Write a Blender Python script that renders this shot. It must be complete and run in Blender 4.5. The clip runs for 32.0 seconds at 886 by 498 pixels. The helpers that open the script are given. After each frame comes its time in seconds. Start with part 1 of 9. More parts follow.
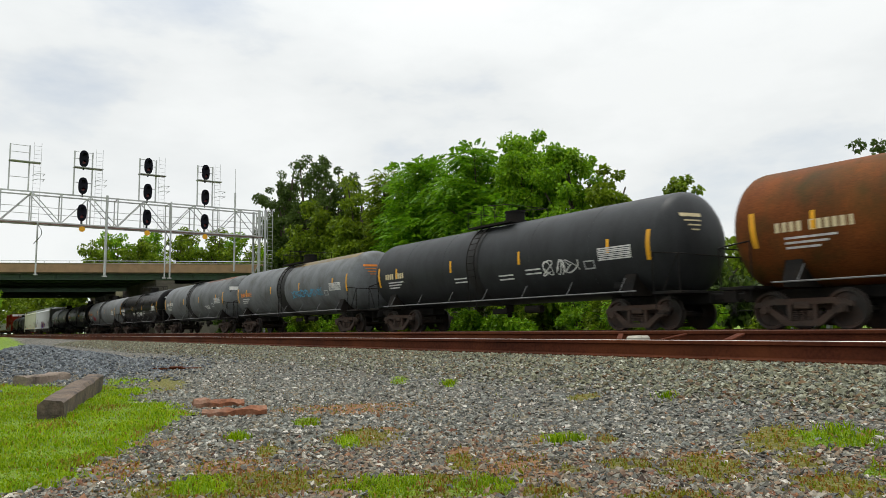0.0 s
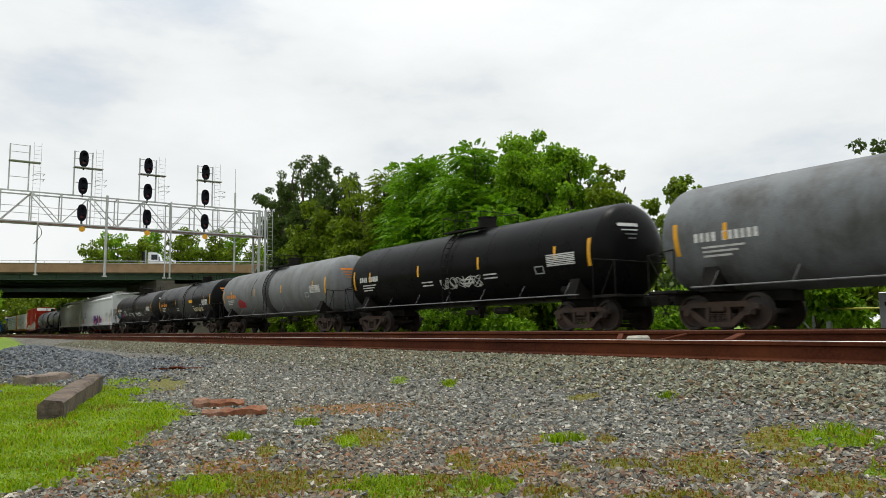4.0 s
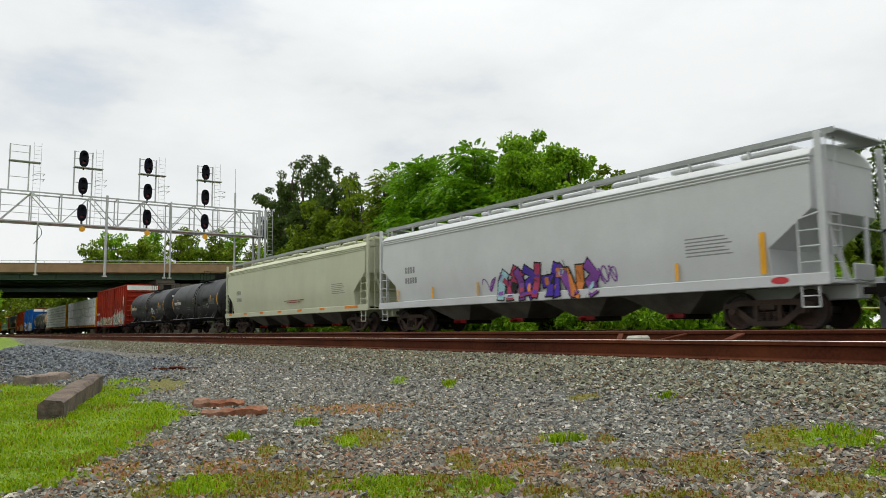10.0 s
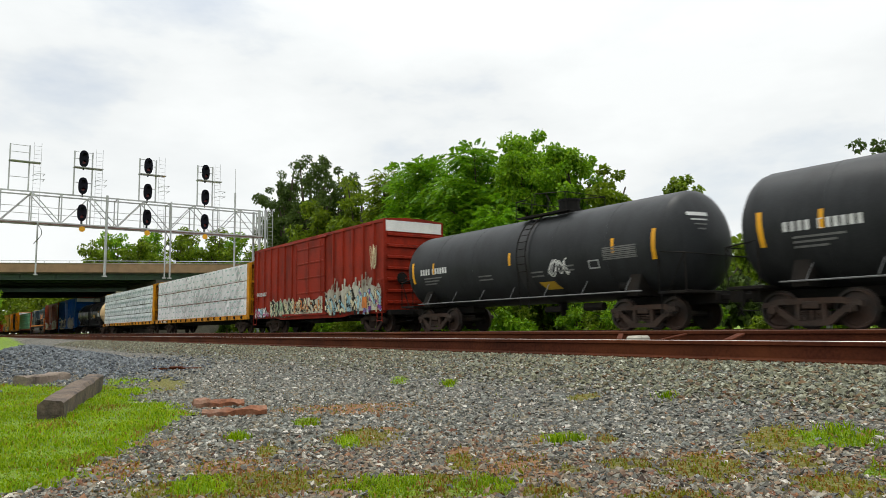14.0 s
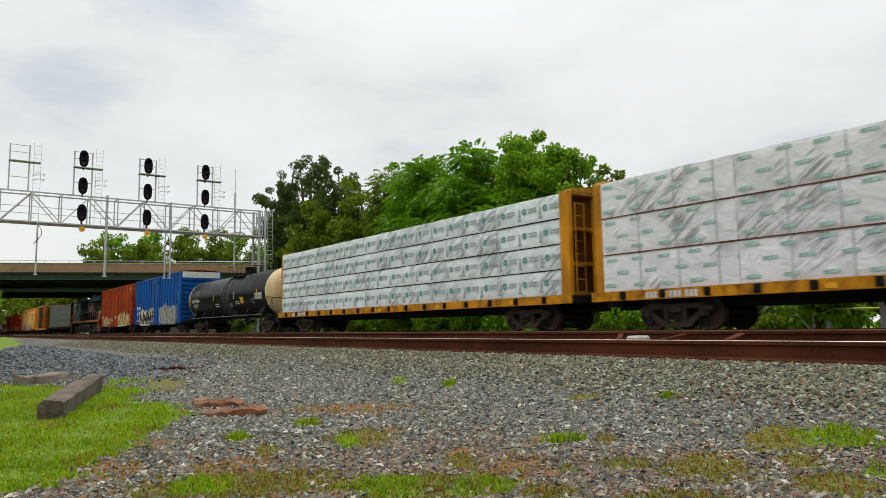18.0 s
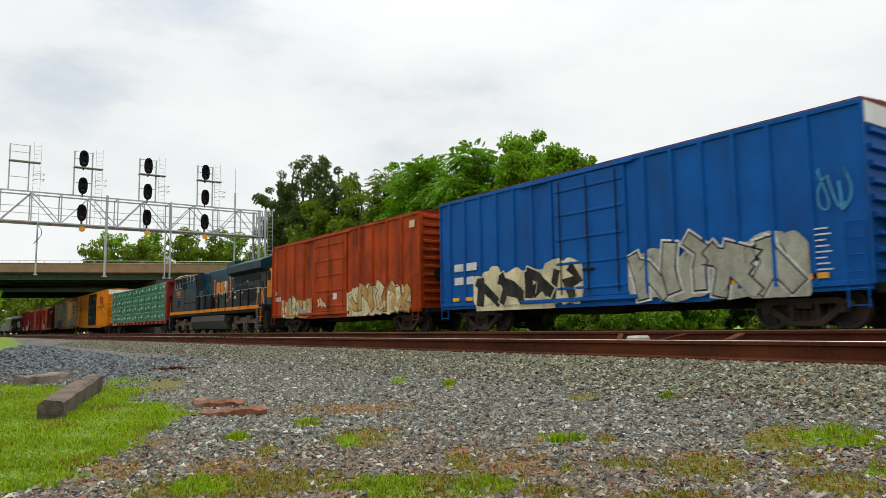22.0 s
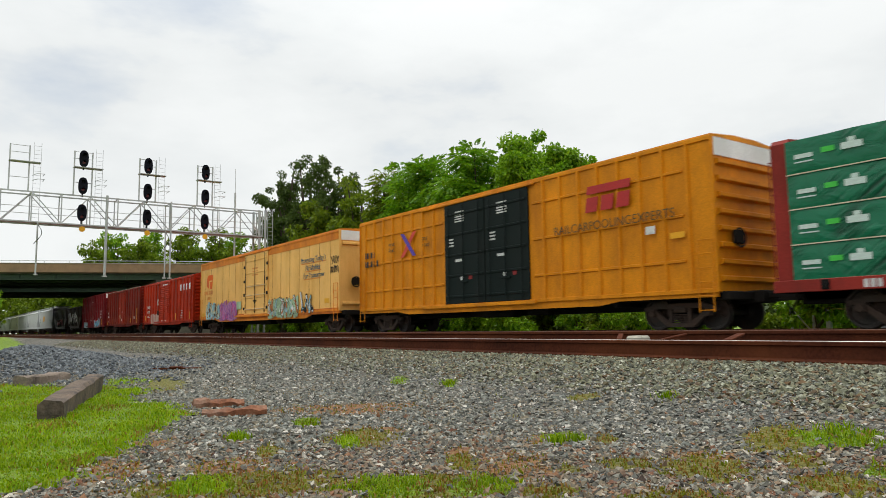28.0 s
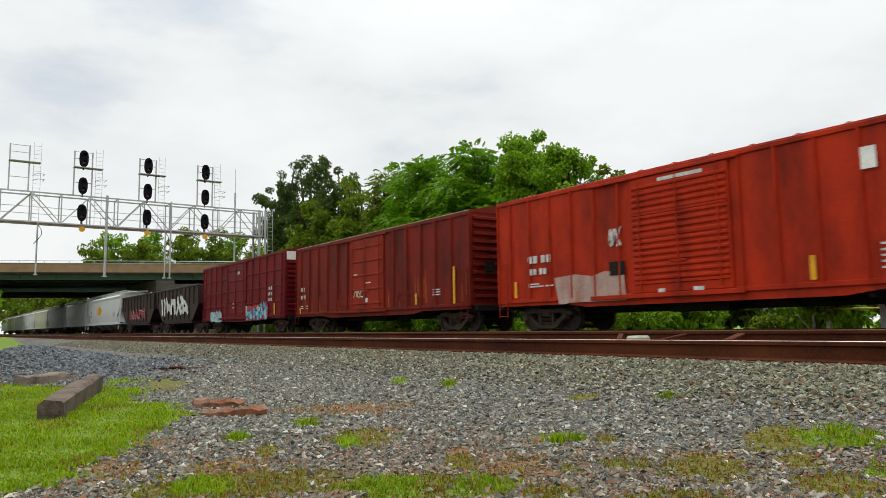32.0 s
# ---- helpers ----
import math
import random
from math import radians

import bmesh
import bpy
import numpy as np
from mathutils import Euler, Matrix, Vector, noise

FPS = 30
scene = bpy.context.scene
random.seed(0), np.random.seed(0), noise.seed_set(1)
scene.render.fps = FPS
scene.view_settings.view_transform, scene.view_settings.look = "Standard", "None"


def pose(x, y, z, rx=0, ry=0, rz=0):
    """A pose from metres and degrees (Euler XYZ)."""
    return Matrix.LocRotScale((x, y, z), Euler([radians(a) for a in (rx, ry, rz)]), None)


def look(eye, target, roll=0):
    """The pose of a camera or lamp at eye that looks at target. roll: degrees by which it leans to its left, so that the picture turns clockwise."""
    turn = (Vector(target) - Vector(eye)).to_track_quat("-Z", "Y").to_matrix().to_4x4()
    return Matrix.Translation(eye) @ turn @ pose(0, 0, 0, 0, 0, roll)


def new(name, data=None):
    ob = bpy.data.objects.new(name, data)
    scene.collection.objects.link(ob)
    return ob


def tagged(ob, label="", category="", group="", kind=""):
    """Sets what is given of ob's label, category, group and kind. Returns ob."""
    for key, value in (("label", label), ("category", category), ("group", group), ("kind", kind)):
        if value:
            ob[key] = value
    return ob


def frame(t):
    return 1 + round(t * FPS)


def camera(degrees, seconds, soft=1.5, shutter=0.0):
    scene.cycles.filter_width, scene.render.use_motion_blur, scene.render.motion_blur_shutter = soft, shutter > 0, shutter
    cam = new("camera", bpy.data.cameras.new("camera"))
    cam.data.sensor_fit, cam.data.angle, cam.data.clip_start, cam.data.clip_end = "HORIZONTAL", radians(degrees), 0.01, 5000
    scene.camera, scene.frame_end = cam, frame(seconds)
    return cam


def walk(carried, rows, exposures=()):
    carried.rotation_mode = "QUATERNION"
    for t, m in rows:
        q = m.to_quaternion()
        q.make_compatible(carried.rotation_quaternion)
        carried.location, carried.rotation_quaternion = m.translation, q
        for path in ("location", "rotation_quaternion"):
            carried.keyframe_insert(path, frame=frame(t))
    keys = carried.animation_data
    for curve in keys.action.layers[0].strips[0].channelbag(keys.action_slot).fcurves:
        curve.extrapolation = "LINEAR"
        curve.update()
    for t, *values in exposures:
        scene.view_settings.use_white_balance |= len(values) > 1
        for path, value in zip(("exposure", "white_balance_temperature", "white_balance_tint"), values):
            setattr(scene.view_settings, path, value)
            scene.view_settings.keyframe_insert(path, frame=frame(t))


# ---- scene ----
cam = camera(63.8, 32.0, soft=0.6, shutter=0.2)
EYE = Vector((0.0, 0.0, 0.16))
VIEW = look(EYE, EYE + Vector((-0.80834, 0.57843, 0.10962)), -0.825)
walk(cam, [(0.0, VIEW), (32.0, VIEW)], exposures=[(0.0, -0.03, 6500, 8), (9.0, -0.02, 6500, 8), (10.5, -0.09, 6500, 8), (12.2, -0.09, 6500, 8), (13.2, 0.0, 6500, 8), (14.5, 0.06, 6500, 8), (17.0, -0.13, 6500, 8), (19.5, -0.12, 6500, 8), (21.5, -0.03, 6500, 8), (25.0, 0.0, 6500, 8), (28.0, -0.04, 6500, 8), (30.0, -0.1, 6500, 8), (32.0, -0.04, 6500, 8)])

# ---- light: a bright overcast sky and a wide, weak sun ----
SUN_EL, SUN_ROT = radians(77), radians(-63)
world = bpy.data.worlds.new("sky")
scene.world = world
world.use_nodes = True
wt = world.node_tree
wt.nodes.clear()
w_out = wt.nodes.new("ShaderNodeOutputWorld")
w_bg = wt.nodes.new("ShaderNodeBackground")
w_sky = wt.nodes.new("ShaderNodeTexSky")
w_sky.sky_type = "NISHITA"
w_sky.sun_disc = False
w_sky.sun_elevation, w_sky.sun_rotation = SUN_EL, SUN_ROT
w_dim = wt.nodes.new("ShaderNodeVectorMath")
w_dim.operation = "SCALE"
w_dim.inputs["Scale"].default_value = 0.13
w_tc = wt.nodes.new("ShaderNodeTexCoord")
w_map = wt.nodes.new("ShaderNodeMapping")
w_map.inputs["Scale"].default_value = (1.0, 1.0, 2.6)
w_n = wt.nodes.new("ShaderNodeTexNoise")
w_n.inputs["Scale"].default_value = 2.6
w_n.inputs["Detail"].default_value = 6
w_n.inputs["Roughness"].default_value = 0.55
w_ramp = wt.nodes.new("ShaderNodeValToRGB")
w_ramp.color_ramp.elements[0].position, w_ramp.color_ramp.elements[0].color = 0.3, (0.8, 0.82, 0.83, 1)
w_ramp.color_ramp.elements[1].position, w_ramp.color_ramp.elements[1].color = 0.6, (0.96, 0.97, 0.97, 1)
w_mix = wt.nodes.new("ShaderNodeMix")
w_mix.data_type = "RGBA"
w_thin = wt.nodes.new("ShaderNodeMapRange")
w_thin.inputs["From Min"].default_value, w_thin.inputs["From Max"].default_value = 0.31, 0.45
w_thin.inputs["To Min"].default_value, w_thin.inputs["To Max"].default_value = 0.72, 0.97
wt.links.new(w_tc.outputs["Generated"], w_map.inputs["Vector"])
wt.links.new(w_map.outputs["Vector"], w_n.inputs["Vector"])
wt.links.new(w_n.outputs["Fac"], w_ramp.inputs["Fac"])
wt.links.new(w_n.outputs["Fac"], w_thin.inputs["Value"])
wt.links.new(w_sky.outputs["Color"], w_dim.inputs[0])
wt.links.new(w_thin.outputs["Result"], w_mix.inputs["Factor"])
wt.links.new(w_dim.outputs["Vector"], w_mix.inputs["A"])
wt.links.new(w_ramp.outputs["Color"], w_mix.inputs["B"])
# an overcast sky grows brighter towards the zenith
w_sep, w_up, w_gain = wt.nodes.new("ShaderNodeSeparateXYZ"), wt.nodes.new("ShaderNodeMapRange"), wt.nodes.new("ShaderNodeVectorMath")
w_gain.operation = "SCALE"
w_up.interpolation_type = "SMOOTHSTEP"
w_up.inputs["From Min"].default_value, w_up.inputs["From Max"].default_value = 0.3, 1.0
w_up.inputs["To Min"].default_value, w_up.inputs["To Max"].default_value = 1.0, 2.2
wt.links.new(w_tc.outputs["Generated"], w_sep.inputs[0])
wt.links.new(w_sep.outputs["Z"], w_up.inputs["Value"])
wt.links.new(w_mix.outputs["Result"], w_gain.inputs[0])
wt.links.new(w_up.outputs["Result"], w_gain.inputs["Scale"])
wt.links.new(w_gain.outputs["Vector"], w_bg.inputs["Color"])
w_bg.inputs["Strength"].default_value = 1.0
wt.links.new(w_bg.outputs["Background"], w_out.inputs["Surface"])
sun = new("sun", bpy.data.lights.new("sun", "SUN"))
sun.data.energy, sun.data.angle, sun.data.color = 1.3, radians(16), (1.0, 0.96, 0.9)
sun.matrix_world = look((-8, 4, 40), (0, 0, 0))


# ---- materials ----
def mat(name, col, rough=0.6, metal=0.0, var=0.18, scale=1.2, fine=28.0, bump=0.15, dirt=None, amount=0.5,
        streak=0.0, rnd=0.0, coat=0.0, dscale=0.9, spec=0.3):
    """A surface with large and fine variation, dirt blotches, vertical streaks and fine relief, in its own coordinates."""
    m = bpy.data.materials.new(name)
    m.use_nodes = True
    t = m.node_tree
    p = t.nodes["Principled BSDF"]
    tc = t.nodes.new("ShaderNodeTexCoord")
    big, small = t.nodes.new("ShaderNodeTexNoise"), t.nodes.new("ShaderNodeTexNoise")
    big.inputs["Scale"].default_value, big.inputs["Detail"].default_value = scale, 5
    small.inputs["Scale"].default_value, small.inputs["Detail"].default_value = fine, 4
    for n in (big, small):
        t.links.new(tc.outputs["Object"], n.inputs["Vector"])
    add = t.nodes.new("ShaderNodeMath")
    add.operation = "MULTIPLY_ADD"
    add.inputs[1].default_value, add.inputs[2].default_value = 0.5, 0.0
    t.links.new(small.outputs["Fac"], add.inputs[0])
    sm = t.nodes.new("ShaderNodeMath")
    sm.operation = "MULTIPLY_ADD"
    sm.inputs[1].default_value = 0.5
    t.links.new(big.outputs["Fac"], sm.inputs[0])
    t.links.new(add.outputs[0], sm.inputs[2])
    ramp = t.nodes.new("ShaderNodeValToRGB")
    e = ramp.color_ramp.elements
    e[0].position, e[1].position = 0.36, 0.64
    e[0].color = (*[c * (1 - var) for c in col], 1)
    e[1].color = (*[min(1, c * (1 + var)) for c in col], 1)
    t.links.new(sm.outputs[0], ramp.inputs["Fac"])
    out = ramp.outputs["Color"]
    if dirt:
        d = t.nodes.new("ShaderNodeTexNoise")
        d.inputs["Scale"].default_value, d.inputs["Detail"].default_value, d.inputs["Roughness"].default_value = dscale, 8, 0.65
        mp = t.nodes.new("ShaderNodeMapping")
        mp.inputs["Location"].default_value = (7.3, 2.1, 4.4)
        mp.inputs["Scale"].default_value = (1, 1, 1 - 0.82 * streak)
        t.links.new(tc.outputs["Object"], mp.inputs["Vector"])
        t.links.new(mp.outputs["Vector"], d.inputs["Vector"])
        r = t.nodes.new("ShaderNodeMapRange")
        r.inputs["From Min"].default_value, r.inputs["From Max"].default_value = 0.43, 0.72
        r.inputs["To Max"].default_value = amount
        t.links.new(d.outputs["Fac"], r.inputs["Value"])
        mx = t.nodes.new("ShaderNodeMix")
        mx.data_type = "RGBA"
        mx.inputs["B"].default_value = (*dirt, 1)
        t.links.new(r.outputs["Result"], mx.inputs["Factor"])
        t.links.new(out, mx.inputs["A"])
        out = mx.outputs["Result"]
    if rnd:
        oi = t.nodes.new("ShaderNodeObjectInfo")
        h = t.nodes.new("ShaderNodeHueSaturation")
        rr = t.nodes.new("ShaderNodeMapRange")
        rr.inputs["To Min"].default_value, rr.inputs["To Max"].default_value = 1 - rnd, 1 + rnd
        t.links.new(oi.outputs["Random"], rr.inputs["Value"])
        t.links.new(rr.outputs["Result"], h.inputs["Value"])
        t.links.new(out, h.inputs["Color"])
        out = h.outputs["Color"]
    t.links.new(out, p.inputs["Base Color"])
    rg = t.nodes.new("ShaderNodeMapRange")
    rg.inputs["To Min"].default_value, rg.inputs["To Max"].default_value = max(0.05, rough - 0.12), min(1, rough + 0.12)
    t.links.new(big.outputs["Fac"], rg.inputs["Value"])
    t.links.new(rg.outputs["Result"], p.inputs["Roughness"])
    p.inputs["Metallic"].default_value = metal
    p.inputs["Specular IOR Level"].default_value = spec
    p.inputs["Coat Weight"].default_value = coat
    if bump:
        b = t.nodes.new("ShaderNodeBump")
        b.inputs["Strength"].default_value, b.inputs["Distance"].default_value = bump, 0.02
        t.links.new(small.outputs["Fac"], b.inputs["Height"])
        t.links.new(b.outputs["Normal"], p.inputs["Normal"])
    return m


def island_mat(name, cols, rough=0.8, spread=1.0, through_light=0.0):
    """For stones, blades and leaves: each loose piece takes a colour of its own from a ramp."""
    m = bpy.data.materials.new(name)
    m.use_nodes = True
    t = m.node_tree
    p = t.nodes["Principled BSDF"]
    g = t.nodes.new("ShaderNodeNewGeometry")
    ramp = t.nodes.new("ShaderNodeValToRGB")
    e = ramp.color_ramp.elements
    while len(e) < len(cols):
        e.new(0.5)
    for i, c in enumerate(cols):
        e[i].position, e[i].color = i / (len(cols) - 1), (*c, 1)
    t.links.new(g.outputs["Random Per Island"], ramp.inputs["Fac"])
    tc, n = t.nodes.new("ShaderNodeTexCoord"), t.nodes.new("ShaderNodeTexNoise")
    n.inputs["Scale"].default_value, n.inputs["Detail"].default_value = 0.8 if through_light else 60, 3
    t.links.new(tc.outputs["Object"], n.inputs["Vector"])
    h, r = t.nodes.new("ShaderNodeHueSaturation"), t.nodes.new("ShaderNodeMapRange")
    r.inputs["From Min"].default_value, r.inputs["From Max"].default_value = 0.3, 0.7
    r.inputs["To Min"].default_value, r.inputs["To Max"].default_value = 1 - 0.25 * spread, 1 + 0.25 * spread
    t.links.new(n.outputs["Fac"], r.inputs["Value"])
    t.links.new(r.outputs["Result"], h.inputs["Value"])
    t.links.new(ramp.outputs["Color"], h.inputs["Color"])
    t.links.new(h.outputs["Color"], p.inputs["Base Color"])
    p.inputs["Roughness"].default_value = rough
    p.inputs["Specular IOR Level"].default_value = 0.2
    if through_light:
        tr, mx = t.nodes.new("ShaderNodeBsdfTranslucent"), t.nodes.new("ShaderNodeMixShader")
        t.links.new(h.outputs["Color"], tr.inputs["Color"])
        mx.inputs["Fac"].default_value = through_light
        t.links.new(p.outputs["BSDF"], mx.inputs[1])
        t.links.new(tr.outputs["BSDF"], mx.inputs[2])
        t.links.new(mx.outputs["Shader"], t.nodes["Material Output"].inputs["Surface"])
    return m


RUST = (0.13, 0.05, 0.022)
GRIME = (0.03, 0.027, 0.024)
M_TRUCK = mat("truck_steel", (0.042, 0.035, 0.03), 0.85, var=0.4, scale=3, dirt=(0.1, 0.048, 0.028), amount=0.6, bump=0.3, spec=0.12)
M_WHEEL = mat("wheel_steel", (0.03, 0.026, 0.023), 0.6, 0.3, var=0.3, dirt=RUST, amount=0.5)
M_UNDER = mat("underframe_black", (0.01, 0.0095, 0.009), 0.8, var=0.4, dirt=(0.035, 0.025, 0.018), amount=0.5, spec=0.12)
M_RAIL = mat("rail_rust", (0.06, 0.017, 0.008), 0.85, var=0.4, scale=2, dirt=(0.13, 0.04, 0.014), amount=0.7, bump=0.3, spec=0.1)
M_RAILTOP = mat("rail_polished", (0.5, 0.46, 0.42), 0.35, 1.0, var=0.2)
M_TIE = mat("tie_wood", (0.05, 0.038, 0.03), 0.9, var=0.4, scale=4, dirt=(0.16, 0.13, 0.1), amount=0.5, bump=0.5)
M_YEL = mat("reflector_yellow", (0.75, 0.36, 0.01), 0.45, var=0.1, dirt=GRIME, amount=0.35)
M_WHITE = mat("stencil_white", (0.62, 0.62, 0.6), 0.6, var=0.15, dirt=GRIME, amount=0.4, dscale=4)
M_BLACKMARK = mat("stencil_black", (0.03, 0.03, 0.03), 0.6)
M_GALV = mat("galvanised_steel", (0.42, 0.43, 0.44), 0.45, 0.5, var=0.15)
M_ORANGEMARK = mat("lettering_orange", (0.66, 0.2, 0.012), 0.5, dirt=GRIME, amount=0.3, dscale=3)
M_RED = mat("valve_red", (0.22, 0.01, 0.01), 0.5, dirt=GRIME, amount=0.4)
M_DIM = mat("stencil_dim", (0.15, 0.15, 0.145), 0.6, dirt=GRIME, amount=0.5, dscale=4)
M_GLASS = mat("window_dark_glass", (0.02, 0.025, 0.028), 0.12, var=0.1, bump=0.0)


# ---- mesh building ----
class Geo:
    """Collects vertices and faces, in metres, and makes one mesh of them."""

    def __init__(self):
        self.v, self.f = [], []

    def add(self, verts, faces):
        o = len(self.v)
        self.v += [tuple(p) for p in verts]
        self.f += [tuple(i + o for i in q) for q in faces]
        return self

    def box(self, x0, x1, y0, y1, z0, z1, b=0.0):
        if x0 > x1: x0, x1 = x1, x0
        if y0 > y1: y0, y1 = y1, y0
        if z0 > z1: z0, z1 = z1, z0
        if b <= 0:
            return self.add([(x, y, z) for x in (x0, x1) for y in (y0, y1) for z in (z0, z1)],
                            [(0, 1, 3, 2), (4, 6, 7, 5), (0, 4, 5, 1), (2, 3, 7, 6), (0, 2, 6, 4), (1, 5, 7, 3)])
        b = min(b, (x1 - x0) * 0.45, (y1 - y0) * 0.45, (z1 - z0) * 0.45)
        v, idx = [], {}
        lo, hi = (x0, y0, z0), (x1, y1, z1)
        for c in ((i, j, k) for i in (0, 1) for j in (0, 1) for k in (0, 1)):
            for a in range(3):
                p = []
                for d in range(3):
                    e = (hi if c[d] else lo)[d]
                    p.append(e if d == a else e + (-b if c[d] else b))
                idx[c, a] = len(v)
                v.append(tuple(p))
        f = []
        for a in range(3):
            u, w = (a + 1) % 3, (a + 2) % 3
            for s in (0, 1):
                q = []
                for su, sw in ((0, 0), (1, 0), (1, 1), (0, 1)):
                    c = [0, 0, 0]
                    c[a], c[u], c[w] = s, su, sw
                    q.append(idx[tuple(c), a])
                f.append(tuple(q) if s else tuple(reversed(q)))
            for su in (0, 1):
                for sw in (0, 1):
                    c0, c1 = [0, 0, 0], [0, 0, 0]
                    c0[u] = c1[u] = su
                    c0[w] = c1[w] = sw
                    c1[a] = 1
                    q = (idx[tuple(c0), u], idx[tuple(c1), u], idx[tuple(c1), w], idx[tuple(c0), w])
                    f.append(q if su == sw else tuple(reversed(q)))
        for c in ((i, j, k) for i in (0, 1) for j in (0, 1) for k in (0, 1)):
            q = (idx[c, 0], idx[c, 1], idx[c, 2])
            f.append(q if sum(c) % 2 else tuple(reversed(q)))
        return self.add(v, f)

    def cyl(self, p0, p1, r, n=10, r2=None, caps=True):
        p0, p1 = Vector(p0), Vector(p1)
        r2 = r if r2 is None else r2
        d = (p1 - p0).normalized()
        a = d.orthogonal().normalized()
        c = d.cross(a)
        v = []
        for p, q in ((p0, r), (p1, r2)):
            v += [p + (a * math.cos(2 * math.pi * i / n) + c * math.sin(2 * math.pi * i / n)) * q for i in range(n)]
        f = [(i, (i + 1) % n, n + (i + 1) % n, n + i) for i in range(n)]
        if caps:
            f += [tuple(reversed(range(n))), tuple(range(n, 2 * n))]
        return self.add(v, f)

    def tube(self, pts, r, n=6):
        for a, b in zip(pts, pts[1:]):
            self.cyl(a, b, r, n)
        return self

    def prism(self, poly, axis, a, b):
        """Extrudes a polygon along an axis; its two coordinates are the other two axes in order."""
        def at(u, w, s):
            return {"x": (s, u, w), "y": (u, s, w), "z": (u, w, s)}[axis]
        n = len(poly)
        v = [at(u, w, a) for u, w in poly] + [at(u, w, b) for u, w in poly]
        f = [(i, (i + 1) % n, n + (i + 1) % n, n + i) for i in range(n)] + [tuple(reversed(range(n))), tuple(range(n, 2 * n))]
        return self.add(v, f)

    def lathe(self, prof, axis="x", c=(0, 0, 0), n=32, a0=0.0, a1=2 * math.pi):
        """Turns a profile of (along, radius) about an axis through c. Angle 0 is +y (or +x), a quarter turn is +z (or +y)."""
        full = abs(a1 - a0 - 2 * math.pi) < 1e-6
        m = n if full else n + 1
        v = []
        for s, r in prof:
            for i in range(m):
                t = a0 + (a1 - a0) * i / n
                u, w = r * math.cos(t), r * math.sin(t)
                q = {"x": (s, u, w), "y": (u, s, w), "z": (u, w, s)}[axis]
                v.append((q[0] + c[0], q[1] + c[1], q[2] + c[2]))
        f = []
        for j in range(len(prof) - 1):
            for i in range(n):
                k = (i + 1) % m
                f.append((j * m + i, j * m + k, (j + 1) * m + k, (j + 1) * m + i))
        return self.add(v, f)

    def mesh(self, name, material, smooth=True):
        me = bpy.data.meshes.new(name)
        me.from_pydata(self.v, [], self.f)
        bm = bmesh.new()
        bm.from_mesh(me)
        bmesh.ops.recalc_face_normals(bm, faces=bm.faces)
        bm.to_mesh(me)
        bm.free()
        me.materials.append(material)
        if smooth:
            me.shade_smooth()
            me.set_sharp_from_angle(angle=radians(32))
        return me


def part(name, g, material, parent, label=""):
    """Links a Geo, or a mesh that is shared, as one mesh object under a thing or part."""
    ob = new(name, g.mesh(name, material) if isinstance(g, Geo) else g)
    ob.parent = parent
    if label:
        tagged(ob, label=label)
    return ob


def pieces(name, g, material, parent, label=""):
    """Links every loose piece of a Geo as a part of its own."""
    root = list(range(len(g.v)))

    def top(i):
        while root[i] != i:
            root[i] = root[root[i]]
            i = root[i]
        return i

    for f in g.f:
        for i in f[1:]:
            root[top(i)] = top(f[0])
    loose = {}
    for f in g.f:
        loose.setdefault(top(f[0]), []).append(f)
    out = []
    for faces in loose.values():
        used = sorted({i for f in faces for i in f})
        place = {i: k for k, i in enumerate(used)}
        p = Geo().add([g.v[i] for i in used], [tuple(place[i] for i in f) for f in faces])
        out.append(part(name, p, material, parent, label))
    return out


def thing(name, label, category, group="", kind="", m=None):
    ob = new(name)
    ob.empty_display_size = 0.2
    if m:
        ob.matrix_basis = m
    return tagged(ob, label, category, group, kind)


def solid(name, g, material, label, category, group="", kind="", m=None):
    """A thing that is one mesh."""
    ob = new(name, g.mesh(name, material) if isinstance(g, Geo) else g)
    if m:
        ob.matrix_basis = m
    return tagged(ob, label, category, group, kind)


def np_mesh(name, verts, faces, material):
    """A mesh from arrays: verts (n, 3), faces (m, k)."""
    me = bpy.data.meshes.new(name)
    n, k = faces.shape
    me.vertices.add(len(verts))
    me.vertices.foreach_set("co", np.ascontiguousarray(verts, dtype=np.float32).ravel())
    me.loops.add(n * k)
    me.loops.foreach_set("vertex_index", np.ascontiguousarray(faces, dtype=np.int32).ravel())
    me.polygons.add(n)
    me.polygons.foreach_set("loop_start", np.arange(0, n * k, k, dtype=np.int32))
    me.polygons.foreach_set("loop_total", np.full(n, k, dtype=np.int32))
    me.update()
    me.validate()
    me.materials.append(material)
    return me

# ---- ground ----
RNG = np.random.default_rng(7)
LAWN = [(-3.4, 0.2), (-3.55, 0.45), (-4.4, 0.98), (-5.4, 1.5), (-5.8, 1.75), (-6.6, 1.75), (-7.6, 1.62), (-8.6, 2.1),
        (-9.6, 2.0), (-10.2, 1.5), (-11.5, 0.6), (-13.0, -3.0), (-3.0, -6.0)]
